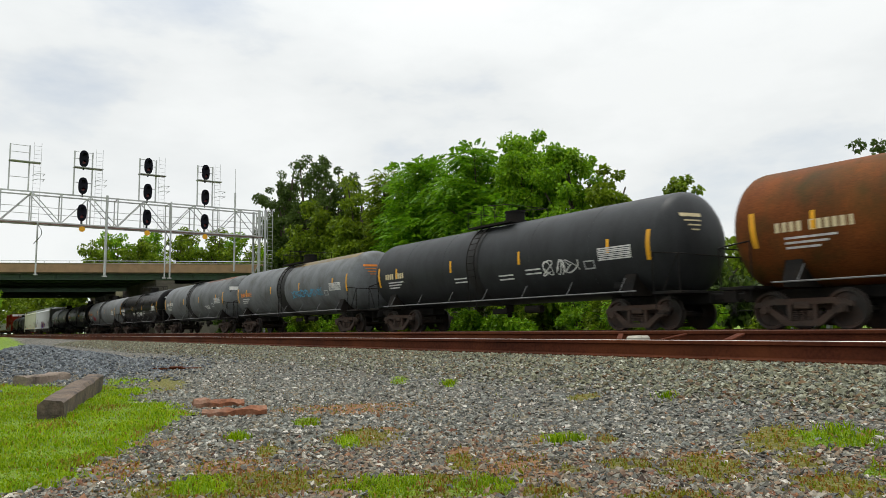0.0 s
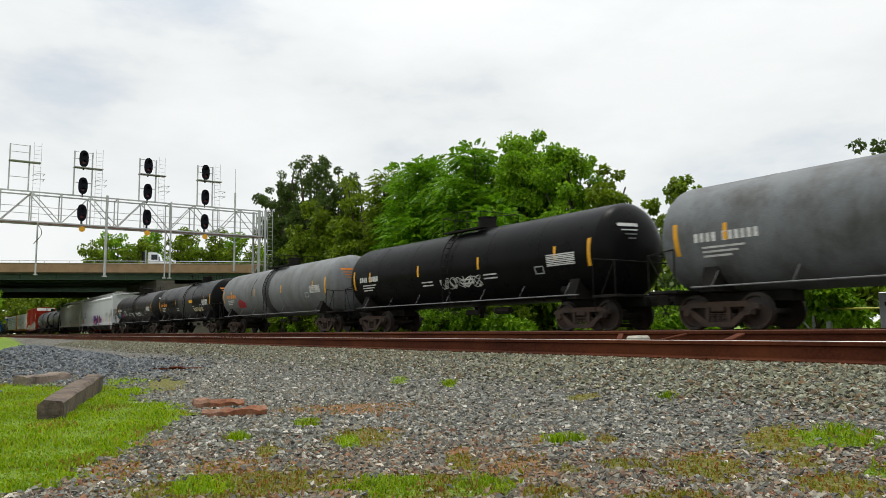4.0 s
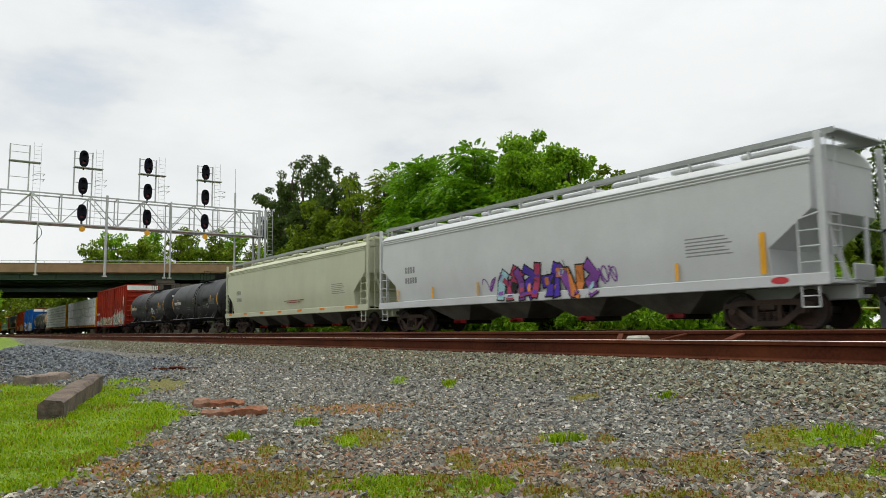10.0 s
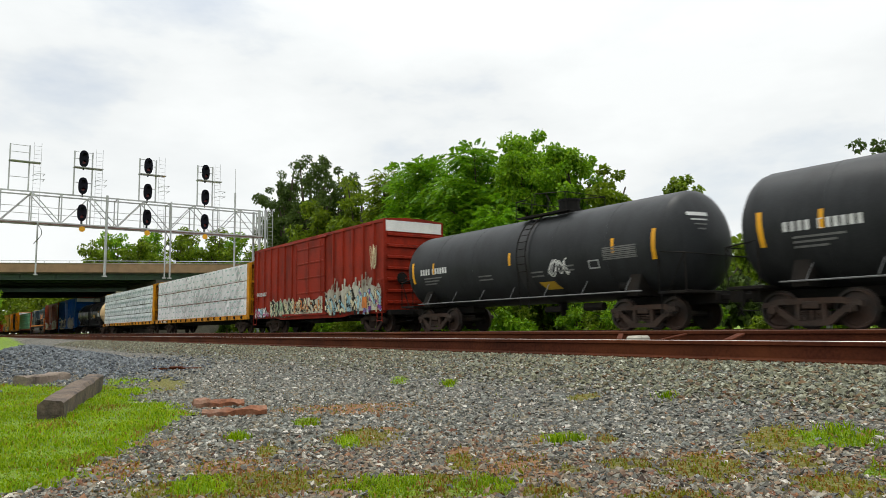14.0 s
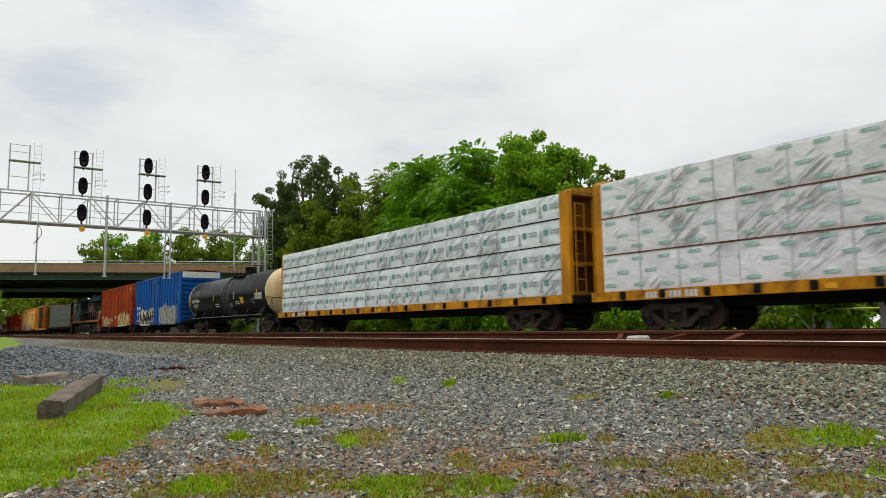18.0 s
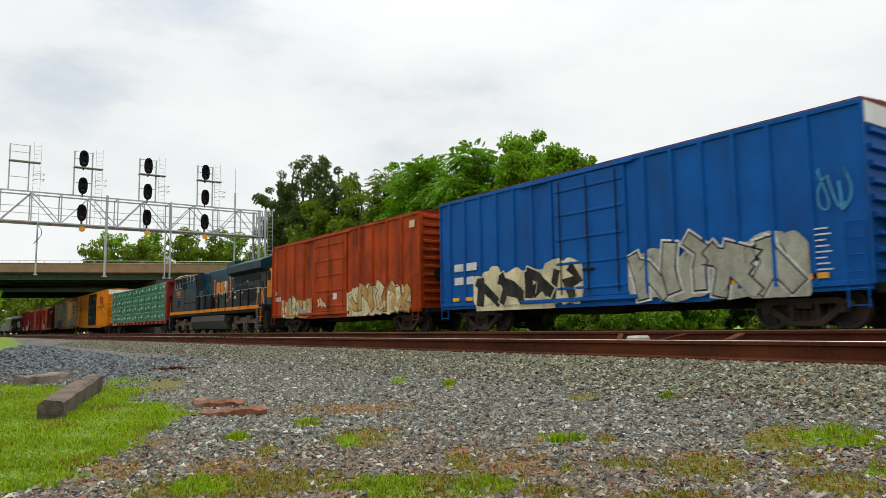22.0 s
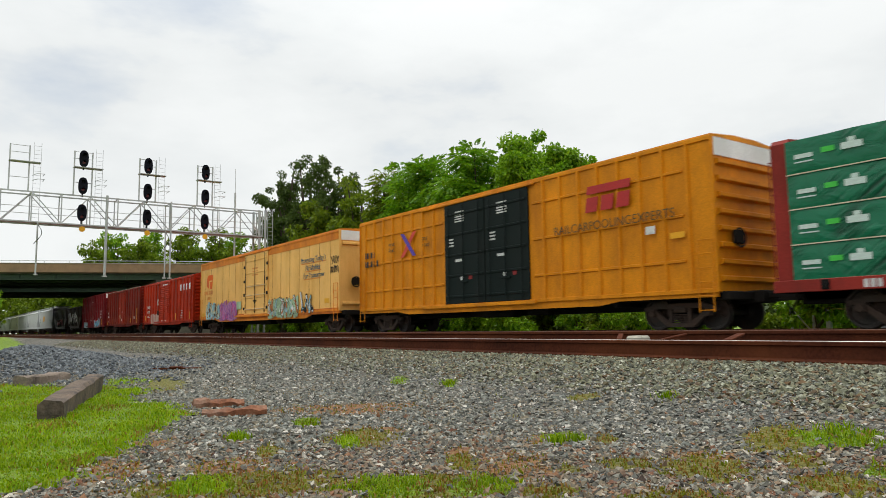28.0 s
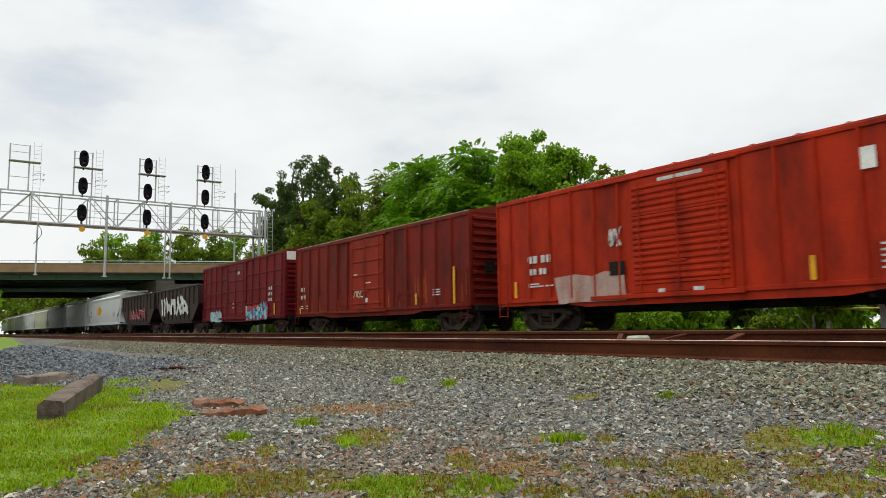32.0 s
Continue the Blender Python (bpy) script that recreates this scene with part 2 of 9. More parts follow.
# low cover between the stones: x, y, half width across the view, half depth
MOSS = [(-3.16, 1.14, 0.5, 0.34), (-2.93, 2.19, 0.09, 0.25), (-2.84, 3.15, 0.07, 0.16), (-2.45, 2.45, 0.05, 0.11), (-2.03, 2.9, 0.22, 0.28), (-2.06, 3.62, 0.2, 0.3),
        (-1.8, 3.31, 0.1, 0.13), (-1.49, 3.02, 0.18, 0.23), (-2.18, 2.06, 0.13, 0.15), (-3.96, 2.2, 0.22, 0.4), (-9.62, 2.48, 0.28, 1.4), (-3.93, 1.58, 0.08, 0.22),
        (-3.87, 4.05, 0.14, 0.12), (-2.6, 1.75, 0.3, 0.3), (-1.75, 2.35, 0.2, 0.18), (-2.35, 2.75, 0.14, 0.15)]
LUSH = [(-2.7, 1.64, 0.2, 0.22), (-2.43, 1.92, 0.15, 0.2), (-1.84, 3.78, 0.21, 0.2), (-1.47, 3.34, 0.06, 0.14), (-4.43, 1.57, 0.07, 0.15), (-4.82, 2.22, 0.1, 0.3),
        (-15.54, 2.65, 0.32, 2.2), (-3.87, 2.05, 0.09, 0.2), (-3.27, 1.01, 0.15, 0.22), (-6.56, 4.09, 0.1, 0.3), (-5.69, 4.13, 0.07, 0.2), (-10.5, 2.2, 0.3, 0.6)]
DEAD = [(-3.87, 0.7, 0.22, 0.34), (-3.6, 1.28, 0.25, 0.25), (-3.14, 2.9, 0.07, 0.17), (-3.12, 2.32, 0.09, 0.19), (-4.08, 2.43, 0.12, 0.19), (-2.21, 3.13, 0.18, 0.12),
        (-2.13, 3.7, 0.14, 0.12), (-5.35, 2.83, 0.6, 0.4), (-2.67, 2.31, 0.2, 0.35), (-4.6, 0.95, 0.3, 0.14), (-2.9, 1.45, 0.2, 0.2)]


def ease(a, b, x):
    t = np.clip((x - a) / (b - a), 0, 1)
    return t * t * (3 - 2 * t)


def ground_z(x, y):
    """Height of the ground: a low verge, ballast shoulders under both tracks, a heap of stone, a shallow ditch beyond."""
    z = -0.5 + 0.3 * ease(2.9, 5.75, y) - 0.07 * ease(8.4, 9.4, y) + 0.06 * ease(15.2, 16.2, y) - 0.5 * ease(19.6, 22.0, y)
    z = z + 0.02 * np.sin(x * 0.9 + 1.3) * np.sin(y * 1.1) * (1 - ease(3.2, 5.4, y)) * ease(-60, -20, x)
    heap = np.exp(-(((x + 14.6) / 1.7) ** 2 + ((y - 1.35) / 0.85) ** 2)) * 0.40 + np.exp(-(((x + 14.4) / 1.6) ** 2 + ((y - 2.6) / 0.75) ** 2)) * 0.2
    return z + heap


def poly_distance(px, py, poly):
    """Signed distance to a polygon, positive inside."""
    d = np.full(px.shape, 1e9)
    inside = np.zeros(px.shape, bool)
    for (ax, ay), (bx, by) in zip(poly, poly[1:] + poly[:1]):
        ex, ey = bx - ax, by - ay
        wx, wy = px - ax, py - ay
        t = np.clip((wx * ex + wy * ey) / (ex * ex + ey * ey), 0, 1)
        d = np.minimum(d, np.hypot(wx - ex * t, wy - ey * t))
        cross = ((ay > py) != (by > py)) & (px < (bx - ax) * (py - ay) / (by - ay + 1e-12) + ax)
        inside ^= cross
    return np.where(inside, d, -d)


def cover(x, y, patches):
    """How far such patches cover a place, 0 to 1, with a ragged rim."""
    m = np.zeros(np.shape(x))
    rag = 0.35 * np.sin(x * 23.0 + y * 9.0) * np.sin(y * 27.0 - x * 7.0) + 0.2 * np.sin(x * 51.0 - y * 33.0)
    for cx, cy, wide, deep in patches:
        d = math.hypot(cx, cy)
        ux, uy = cx / d, cy / d
        u, w = (x - cx) * ux + (y - cy) * uy, (x - cx) * uy - (y - cy) * ux
        q = np.sqrt((u / deep) ** 2 + (w / wide) ** 2)
        m = np.maximum(m, ease(1.25, 0.6, q + rag * 0.6))
    return m


def grass_at(x, y):
    """How far grass covers the ground, 0 to 1."""
    m = ease(-0.1, 0.16, poly_distance(x, y, LAWN) + 0.08 * np.sin(x * 7.1 + y * 3.0) * np.cos(y * 8.3) + 0.05 * np.sin(x * 19.0 - y * 13.0))
    m = np.maximum(m, 0.8 * cover(x, y, LUSH))
    m = np.maximum(m, ease(20.4, 21.6, y))
    m = np.maximum(m, ease(-18.5, -21.0, x) * ease(0.6, -0.4, y - 2.5 - 0.055 * (-20 - x)))
    m = np.maximum(m, ease(-2.0, -5.0, y))
    heap = np.exp(-(((x + 14.6) / 2.0) ** 2 + ((y - 1.5) / 1.3) ** 2))
    return np.clip(m * (1 - ease(0.25, 0.5, heap)), 0, 1)


def lines(fine_lo, fine_hi, step, far):
    mid = np.arange(fine_lo, fine_hi + 1e-6, step)
    out = np.geomspace(step * 1.5, far, 26)
    return np.concatenate([(fine_lo - out)[::-1], mid, fine_hi + out])


def ground_material():
    m = bpy.data.materials.new("gravel_and_turf")
    m.use_nodes = True
    t = m.node_tree
    p = t.nodes["Principled BSDF"]
    tc = t.nodes.new("ShaderNodeTexCoord")

    def noise_tex(scale, detail=5, rough=0.6):
        n = t.nodes.new("ShaderNodeTexNoise")
        n.inputs["Scale"].default_value, n.inputs["Detail"].default_value, n.inputs["Roughness"].default_value = scale, detail, rough
        t.links.new(tc.outputs["Object"], n.inputs["Vector"])
        return n

    def ramp_of(socket, stops):
        r = t.nodes.new("ShaderNodeValToRGB")
        e = r.color_ramp.elements
        while len(e) < len(stops):
            e.new(0.5)
        for i, (pos, c) in enumerate(stops):
            e[i].position, e[i].color = pos, (*c, 1)
        t.links.new(socket, r.inputs["Fac"])
        return r.outputs["Color"]

    def mix(a, b, fac):
        x = t.nodes.new("ShaderNodeMix")
        x.data_type = "RGBA"
        t.links.new(a, x.inputs["A"])
        t.links.new(b, x.inputs["B"])
        t.links.new(fac, x.inputs["Factor"])
        return x.outputs["Result"]

    vor = t.nodes.new("ShaderNodeTexVoronoi")
    vor.inputs["Scale"].default_value = 34
    t.links.new(tc.outputs["Object"], vor.inputs["Vector"])
    sep = t.nodes.new("ShaderNodeSeparateColor")
    t.links.new(vor.outputs["Color"], sep.inputs["Color"])
    stone = ramp_of(sep.outputs["Red"], [(0.0, (0.03, 0.03, 0.027)), (0.45, (0.085, 0.086, 0.078)), (0.75, (0.13, 0.115, 0.085)), (0.95, (0.26, 0.24, 0.2))])
    soil = ramp_of(noise_tex(9).outputs["Fac"], [(0.3, (0.035, 0.026, 0.015)), (0.7, (0.12, 0.082, 0.042))])
    patch = t.nodes.new("ShaderNodeMapRange")
    patch.inputs["From Min"].default_value, patch.inputs["From Max"].default_value, patch.inputs["To Max"].default_value = 0.5, 0.68, 0.75
    t.links.new(noise_tex(1.1).outputs["Fac"], patch.inputs["Value"])
    bare = mix(stone, soil, patch.outputs["Result"])
    turf = ramp_of(noise_tex(6).outputs["Fac"], [(0.25, (0.07, 0.1, 0.004)), (0.5, (0.12, 0.2, 0.004)), (0.78, (0.2, 0.29, 0.006))])
    att = t.nodes.new("ShaderNodeAttribute")
    att.attribute_name = "turf"
    edge = t.nodes.new("ShaderNodeMath")
    edge.operation = "ADD"
    t.links.new(att.outputs["Fac"], edge.inputs[0])
    t.links.new(noise_tex(14, 6, 0.7).outputs["Fac"], edge.inputs[1])
    cut = t.nodes.new("ShaderNodeMapRange")
    cut.inputs["From Min"].default_value, cut.inputs["From Max"].default_value = 0.78, 1.08
    t.links.new(edge.outputs[0], cut.inputs["Value"])
    def laid(under, name, stops, amount):
        at = t.nodes.new("ShaderNodeAttribute")
        at.attribute_name = name
        ad = t.nodes.new("ShaderNodeMath")
        ad.operation = "ADD"
        t.links.new(at.outputs["Fac"], ad.inputs[0])
        t.links.new(noise_tex(22, 6, 0.7).outputs["Fac"], ad.inputs[1])
        c = t.nodes.new("ShaderNodeMapRange")
        c.inputs["From Min"].default_value, c.inputs["From Max"].default_value, c.inputs["To Max"].default_value = 0.72, 1.05, amount
        t.links.new(ad.outputs[0], c.inputs["Value"])
        return mix(under, ramp_of(noise_tex(30, 4).outputs["Fac"], stops), c.outputs["Result"])

    bare = laid(bare, "dead", [(0.3, (0.09, 0.03, 0.01)), (0.5, (0.2, 0.085, 0.025)), (0.75, (0.26, 0.16, 0.05))], 0.9)
    bare = laid(bare, "moss", [(0.3, (0.05, 0.052, 0.004)), (0.5, (0.115, 0.108, 0.007)), (0.75, (0.19, 0.145, 0.016))], 0.92)
    # ballast under the train coloured dark, so less light bounces onto its underside
    bed_shade = t.nodes.new("ShaderNodeAttribute")
    bed_shade.attribute_name = "shade_bed"
    black = ramp_of(noise_tex(5).outputs["Fac"], [(0.3, (0.025, 0.023, 0.02)), (0.7, (0.06, 0.052, 0.044))])
    t.links.new(mix(mix(bare, turf, cut.outputs["Result"]), black, bed_shade.outputs["Fac"]), p.inputs["Base Color"])
    p.inputs["Roughness"].default_value = 0.95
    b = t.nodes.new("ShaderNodeBump")
    b.inputs["Strength"].default_value, b.inputs["Distance"].default_value = 0.9, 0.03
    t.links.new(vor.outputs["Distance"], b.inputs["Height"])
    b.invert = True
    t.links.new(b.outputs["Normal"], p.inputs["Normal"])
    return m


M_GROUND = ground_material()


def build_ground():
    xs = np.unique(np.concatenate([lines(-32, 4, 0.2, 2600), np.arange(-6, -1, 0.05)]).round(3))
    ys = np.unique(np.concatenate([lines(-3, 23, 0.2, 2600), np.arange(0, 5, 0.05)]).round(3))
    gx, gy = np.meshgrid(xs, ys, indexing="ij")
    gz = ground_z(gx, gy)
    v = np.stack([gx, gy, gz], -1).reshape(-1, 3)
    nx, ny = gx.shape
    i = (np.arange(nx - 1)[:, None] * ny + np.arange(ny - 1)[None]).ravel()
    me = np_mesh("ground", v, np.stack([i, i + ny, i + ny + 1, i + 1], -1), M_GROUND)
    a = me.attributes.new("turf", "FLOAT", "POINT")
    a.data.foreach_set("value", grass_at(gx, gy).astype(np.float32).ravel())
    for nm, patches in (("moss", MOSS), ("dead", DEAD)):
        a = me.attributes.new(nm, "FLOAT", "POINT")
        a.data.foreach_set("value", cover(gx, gy, patches).astype(np.float32).ravel())
    # mask of the bed darkened below the train
    a = me.attributes.new("shade_bed", "FLOAT", "POINT")
    a.data.foreach_set("value", (ease(14.0, 15.6, gy) * ease(20.6, 19.6, gy)).astype(np.float32).ravel())
    me.shade_smooth()
    return tagged(new("ground", me), "stony verge of grey gravel, soil and patchy grass beside the tracks", "ground", kind="structure")


build_ground()

def scatter_stones(name, x, y, z, size, material, label, category="gravel", fine=False):
    """Angular broken stones: blocks with shifted corners, each turned and tilted in its own way."""
    base = np.array([(i, j, k) for i in (-1, 1) for j in (-1, 1) for k in (-1, 1)]) * 0.62
    faces = np.array([(0, 1, 3), (0, 3, 2), (4, 6, 7), (4, 7, 5), (0, 4, 5), (0, 5, 1), (2, 3, 7), (2, 7, 6), (0, 2, 6), (0, 6, 4), (1, 5, 7), (1, 7, 3)])
    if fine:
        base = np.array([(1, 0, 0), (-1, 0, 0), (0, 1, 0), (0, -1, 0), (0, 0, 1), (0, 0, -1)]) * 0.95
        faces = np.array([(0, 2, 4), (2, 1, 4), (1, 3, 4), (3, 0, 4), (2, 0, 5), (1, 2, 5), (3, 1, 5), (0, 3, 5)])
    n, c = len(x), len(base)
    v = base[None] + RNG.normal(0, 0.2, (n, c, 3))
    v = v * (np.stack([0.8 + 0.5 * RNG.random(n), 0.65 + 0.4 * RNG.random(n), 0.45 + 0.35 * RNG.random(n)], -1) * size[:, None] * 0.6)[:, None]
    a = RNG.random(n) * 6.283
    tilt = RNG.normal(0, 0.5, n)
    ca, sa, ct, st = np.cos(a)[:, None], np.sin(a)[:, None], np.cos(tilt)[:, None], np.sin(tilt)[:, None]
    X, Y, Z = v[..., 0], v[..., 1], v[..., 2]
    X, Z = X * ct - Z * st, X * st + Z * ct
    X, Y = X * ca - Y * sa, X * sa + Y * ca
    v = np.stack([X + x[:, None], Y + y[:, None], Z + z[:, None]], -1).reshape(-1, 3)
    f = (faces[None] + c * np.arange(n)[:, None, None]).reshape(-1, 3)
    me = np_mesh(name, v, f, material)
    me.shade_flat()
    return tagged(new(name, me), label, category, kind="stuff")


M_STONE = island_mat("crushed_stone", [(0.033, 0.032, 0.026), (0.131, 0.138, 0.12), (0.213, 0.219, 0.194), (0.079, 0.082, 0.072), (0.278, 0.283, 0.245), (0.182, 0.141, 0.087), (0.101, 0.102, 0.092), (0.166, 0.157, 0.126), (0.506, 0.475, 0.413)], 0.85)
M_MIXED = island_mat("mixed_stone", [(0.046, 0.041, 0.033), (0.141, 0.134, 0.11), (0.203, 0.096, 0.046), (0.222, 0.213, 0.172), (0.071, 0.071, 0.06), (0.273, 0.222, 0.152), (0.131, 0.056, 0.031), (0.091, 0.093, 0.086), (0.152, 0.122, 0.081), (0.485, 0.445, 0.365)], 0.85)
M_BALLAST = island_mat("ballast_stone", [(0.038, 0.038, 0.027), (0.122, 0.124, 0.084), (0.179, 0.174, 0.107), (0.08, 0.086, 0.066), (0.217, 0.214, 0.143), (0.132, 0.08, 0.04), (0.056, 0.059, 0.045), (0.358, 0.362, 0.276)], 0.85)


M_HEAP = island_mat("heap_stone", [(0.03, 0.033, 0.036), (0.09, 0.1, 0.108), (0.15, 0.165, 0.175), (0.055, 0.062, 0.068), (0.2, 0.215, 0.225), (0.11, 0.115, 0.115)], 0.85)


def bare_at(x, y):
    return np.maximum(np.maximum(grass_at(x, y), 0.9 * cover(x, y, MOSS)), 0.6 * cover(x, y, DEAD))


def gravel_fields():
    # verge: thick near the lens, thinning out
    n = 170000
    d = 1.7 + 12.5 * RNG.random(n) ** 1.8
    a = radians(144.4) + radians(36) * (2 * RNG.random(n) - 1)
    x, y = d * np.cos(a), d * np.sin(a)
    keep = (y < 5.2) & (bare_at(x, y) < 0.12 + 0.8 * RNG.random(len(x)) ** 1.6) & (y > -1.0)
    x, y, d = x[keep], y[keep], d[keep]
    size = (0.009 + 0.024 * RNG.random(len(x)) ** 3.0) * (1 + 0.065 * d)
    z = ground_z(x, y) + size * 0.1
    mixed = d + 0.9 * np.sin(x * 1.7 + 0.4) * np.sin(y * 2.3) + RNG.normal(0, 0.9, len(x)) < 4.2
    for m, mt, nm, lb in ((~mixed, M_STONE, "verge_gravel", "loose grey crushed stone spread over the verge"), (mixed, M_MIXED, "mixed_gravel", "small grey, tan and rust-brown stones on bare soil")):
        scatter_stones(nm, x[m], y[m], z[m], size[m], mt, lb, fine=True)
    # shoulder along the near track
    n = 52000
    x = -1.5 - 34 * RNG.random(n) ** 1.8
    y = 4.2 + 1.85 * RNG.random(n)
    keep = RNG.random(n) < ease(4.0, 4.9, y)
    x, y = x[keep], y[keep]
    size = 0.018 + 0.034 * RNG.random(len(x)) ** 1.8
    scatter_stones("ballast_shoulder", x, y, ground_z(x, y) + size * 0.2, size, M_BALLAST, "tan and grey ballast stones banked against the near rail", fine=True)
    # heap of fresh stone
    n = 11000
    x, y = RNG.normal(-14.4, 1.4, n), RNG.normal(1.9, 0.85, n)
    size = 0.03 + 0.04 * RNG.random(n)
    scatter_stones("stone_heap", x, y, ground_z(x, y) + size * 0.2, size, M_HEAP, "low heap of dark blue-grey crushed stone", "stone heap", fine=True)


gravel_fields()

M_BLADE = island_mat("grass_blade", [(0.085, 0.17, 0.001), (0.16, 0.275, 0.001), (0.22, 0.34, 0.002), (0.27, 0.33, 0.006), (0.125, 0.23, 0.001)], 0.75, 0.8, 0.4)
M_DRY = island_mat("dry_grass", [(0.2, 0.075, 0.016), (0.25, 0.13, 0.03), (0.17, 0.155, 0.01), (0.13, 0.175, 0.006), (0.2, 0.19, 0.015)], 0.8, 0.8, 0.25)


def blades(name, x, y, z, h, material, label, width=0.006, lean=0.45):
    n = len(x)
    a, b = RNG.random(n) * 6.283, RNG.random(n) * 6.283
    w = width * (0.7 + 0.8 * RNG.random(n))
    dx, dy = np.cos(a) * w, np.sin(a) * w
    l = h * lean * (0.3 + 0.7 * RNG.random(n))
    lx, ly = np.cos(b) * l, np.sin(b) * l
    v = np.stack([np.stack([x - dx, y - dy, z - 0.01], -1), np.stack([x + dx, y + dy, z - 0.01], -1),
                  np.stack([x + dx * 0.7 + lx * 0.4, y + dy * 0.7 + ly * 0.4, z + h * 0.7], -1),
                  np.stack([x - dx * 0.7 + lx * 0.4, y - dy * 0.7 + ly * 0.4, z + h * 0.7], -1),
                  np.stack([x + lx * 1.4, y + ly * 1.4, z + h * 0.9], -1)], 1).reshape(-1, 3)
    o = 5 * np.arange(n)[:, None]
    f = np.concatenate([np.array([[0, 1, 2]]) + o, np.array([[0, 2, 3]]) + o, np.array([[3, 2, 4]]) + o])
    return tagged(new(name, np_mesh(name, v, f, material)), label, "grass", kind="stuff")


def grass_fields():
    n = 290000
    d = 2.0 + 12 * RNG.random(n) ** 1.5
    a = radians(144.4) + radians(38) * (2 * RNG.random(n) - 1)
    x, y = d * np.cos(a), d * np.sin(a)
    g, m, q = grass_at(x, y), cover(x, y, MOSS), cover(x, y, DEAD)
    pick = RNG.random(n)
    lush = (pick < g ** 1.2) & (y < 6)
    low = ~lush & (pick < np.maximum(0.42 * m, 0.18 * q) + 0.003) & (y < 5) & (d < 9)
    gx, gy, gd = x[lush], y[lush], d[lush]
    clump = 0.75 + 0.5 * np.sin(gx * 6.1 + gy * 2.0) * np.sin(gy * 7.3 - gx * 2.2)
    h = (0.014 + 0.028 * RNG.random(len(gx))) * (0.7 + 0.05 * gd) * clump
    tall = (np.hypot((gx + 1.84) / 0.35, (gy - 3.78) / 0.35) < 1.1) | (np.hypot(gx + 1.47, gy - 3.34) < 0.22)
    h = np.where(tall, h * 1.5, h)
    brown = RNG.random(len(gx)) < 0.09 + 0.45 * (np.sin(gx * 3.7 + 1.0) * np.sin(gy * 5.9 + 0.5) > 0.55)
    blades("lawn_grass", gx[~brown], gy[~brown], ground_z(gx, gy)[~brown], h[~brown], M_BLADE, "short bright green grass on the verge", 0.0036, 1.25)
    bx, by = np.concatenate([gx[brown], x[low]]), np.concatenate([gy[brown], y[low]])
    blades("dry_grass", bx, by, ground_z(bx, by), np.concatenate([h[brown] * 0.9, 0.008 + 0.016 * RNG.random(low.sum())]), M_DRY, "sparse low green and brown grass among the stones", 0.004, 1.2)
    # a few single weeds
    k = 330
    c = RNG.integers(0, 6, k)
    wx = np.array([-3.23, -2.98, -5.7, -2.95, -4.42, -3.03])[c] + RNG.normal(0, 0.035, k)
    wy = np.array([4.22, 2.9, 4.13, 3.02, 1.58, 2.96])[c] + RNG.normal(0, 0.035, k)
    blades("gravel_weeds", wx, wy, ground_z(wx, wy), 0.02 + 0.05 * RNG.random(k), M_BLADE, "small green weeds growing through the gravel", 0.005, 1.1)


grass_fields()


# ---- tracks ----
M_RAILDULL = mat("rail_dull", (0.1, 0.05, 0.03), 0.5, 0.4, var=0.3)


def rail_geo(x0, x1, y, z):
    """A flat-bottom rail with foot, web and head."""
    s = [(-0.075, -0.186), (0.075, -0.186), (0.075, -0.172), (0.014, -0.152), (0.009, -0.05), (0.036, -0.038), (0.036, -0.009), (0.03, -0.004),
         (-0.03, -0.004), (-0.036, -0.009), (-0.036, -0.038), (-0.009, -0.05), (-0.014, -0.152), (-0.075, -0.172)]
    g = Geo()
    g.prism([(y + a, z + b) for a, b in s], "x", x0, x1)
    t = Geo()
    t.prism([(y - 0.03, z - 0.006), (y + 0.03, z - 0.006), (y + 0.03, z - 0.003), (y + 0.027, z), (y - 0.027, z), (y - 0.03, z - 0.003)], "x", x0, x1)
    return g, t


def track(label, y, z0, z1, gauge=1.435, x0=-420.0, x1=60.0, fit_parts=True, polish=True):
    tr = thing("railway_track", label, "railway track", kind="structure")
    for k, (yy, z) in enumerate(((y - gauge / 2, z0), (y + gauge / 2, z1))):
        g, t = rail_geo(x0, x1, yy, z)
        r = part("rail", g, M_RAIL, tr, "rusty brown steel rail")
        part("rail_head", t, M_RAILTOP if polish and k == 0 else M_RAILDULL, r, "polished running surface of the rail" if polish and k == 0 else "dull brown running surface of the rail")
    g = Geo().box(-0.115, 0.115, -1.3, 1.3, -0.18, 0.0, 0.012)
    me = g.mesh("tie", M_TIE)
    slope = math.degrees(math.atan2(z1 - z0, gauge))
    for i in range(110):
        o = part("tie", me, M_TIE, tr)
        o.matrix_basis = pose(6 - 0.54 * i + random.uniform(-0.02, 0.02), y, (z0 + z1) / 2 - 0.2, slope, 0, random.uniform(-0.6, 0.6))
    if fit_parts:
        pl = Geo().box(-0.09, 0.09, -0.19, 0.19, 0, 0.014, 0.003)
        for dx, dy in ((0.055, 0.1), (-0.055, 0.1), (0.055, -0.1), (-0.055, -0.1)):
            pl.box(dx - 0.012, dx + 0.012, dy - 0.012, dy + 0.012, 0.014, 0.032)
        me = pl.mesh("tie_plate", M_RAIL)
        for i in range(60):
            o = part("tie_plate", me, M_RAIL, tr)
            o.matrix_basis = pose(4 - 0.54 * i, y - gauge / 2, z0 - 0.199)
    return tr


track("near railway track of rusty rails on timber ties in ballast", 6.8675, 0.0, 0.08)
track("far railway track under the freight train", 17.55, 0.0, 0.0, fit_parts=False, polish=False)


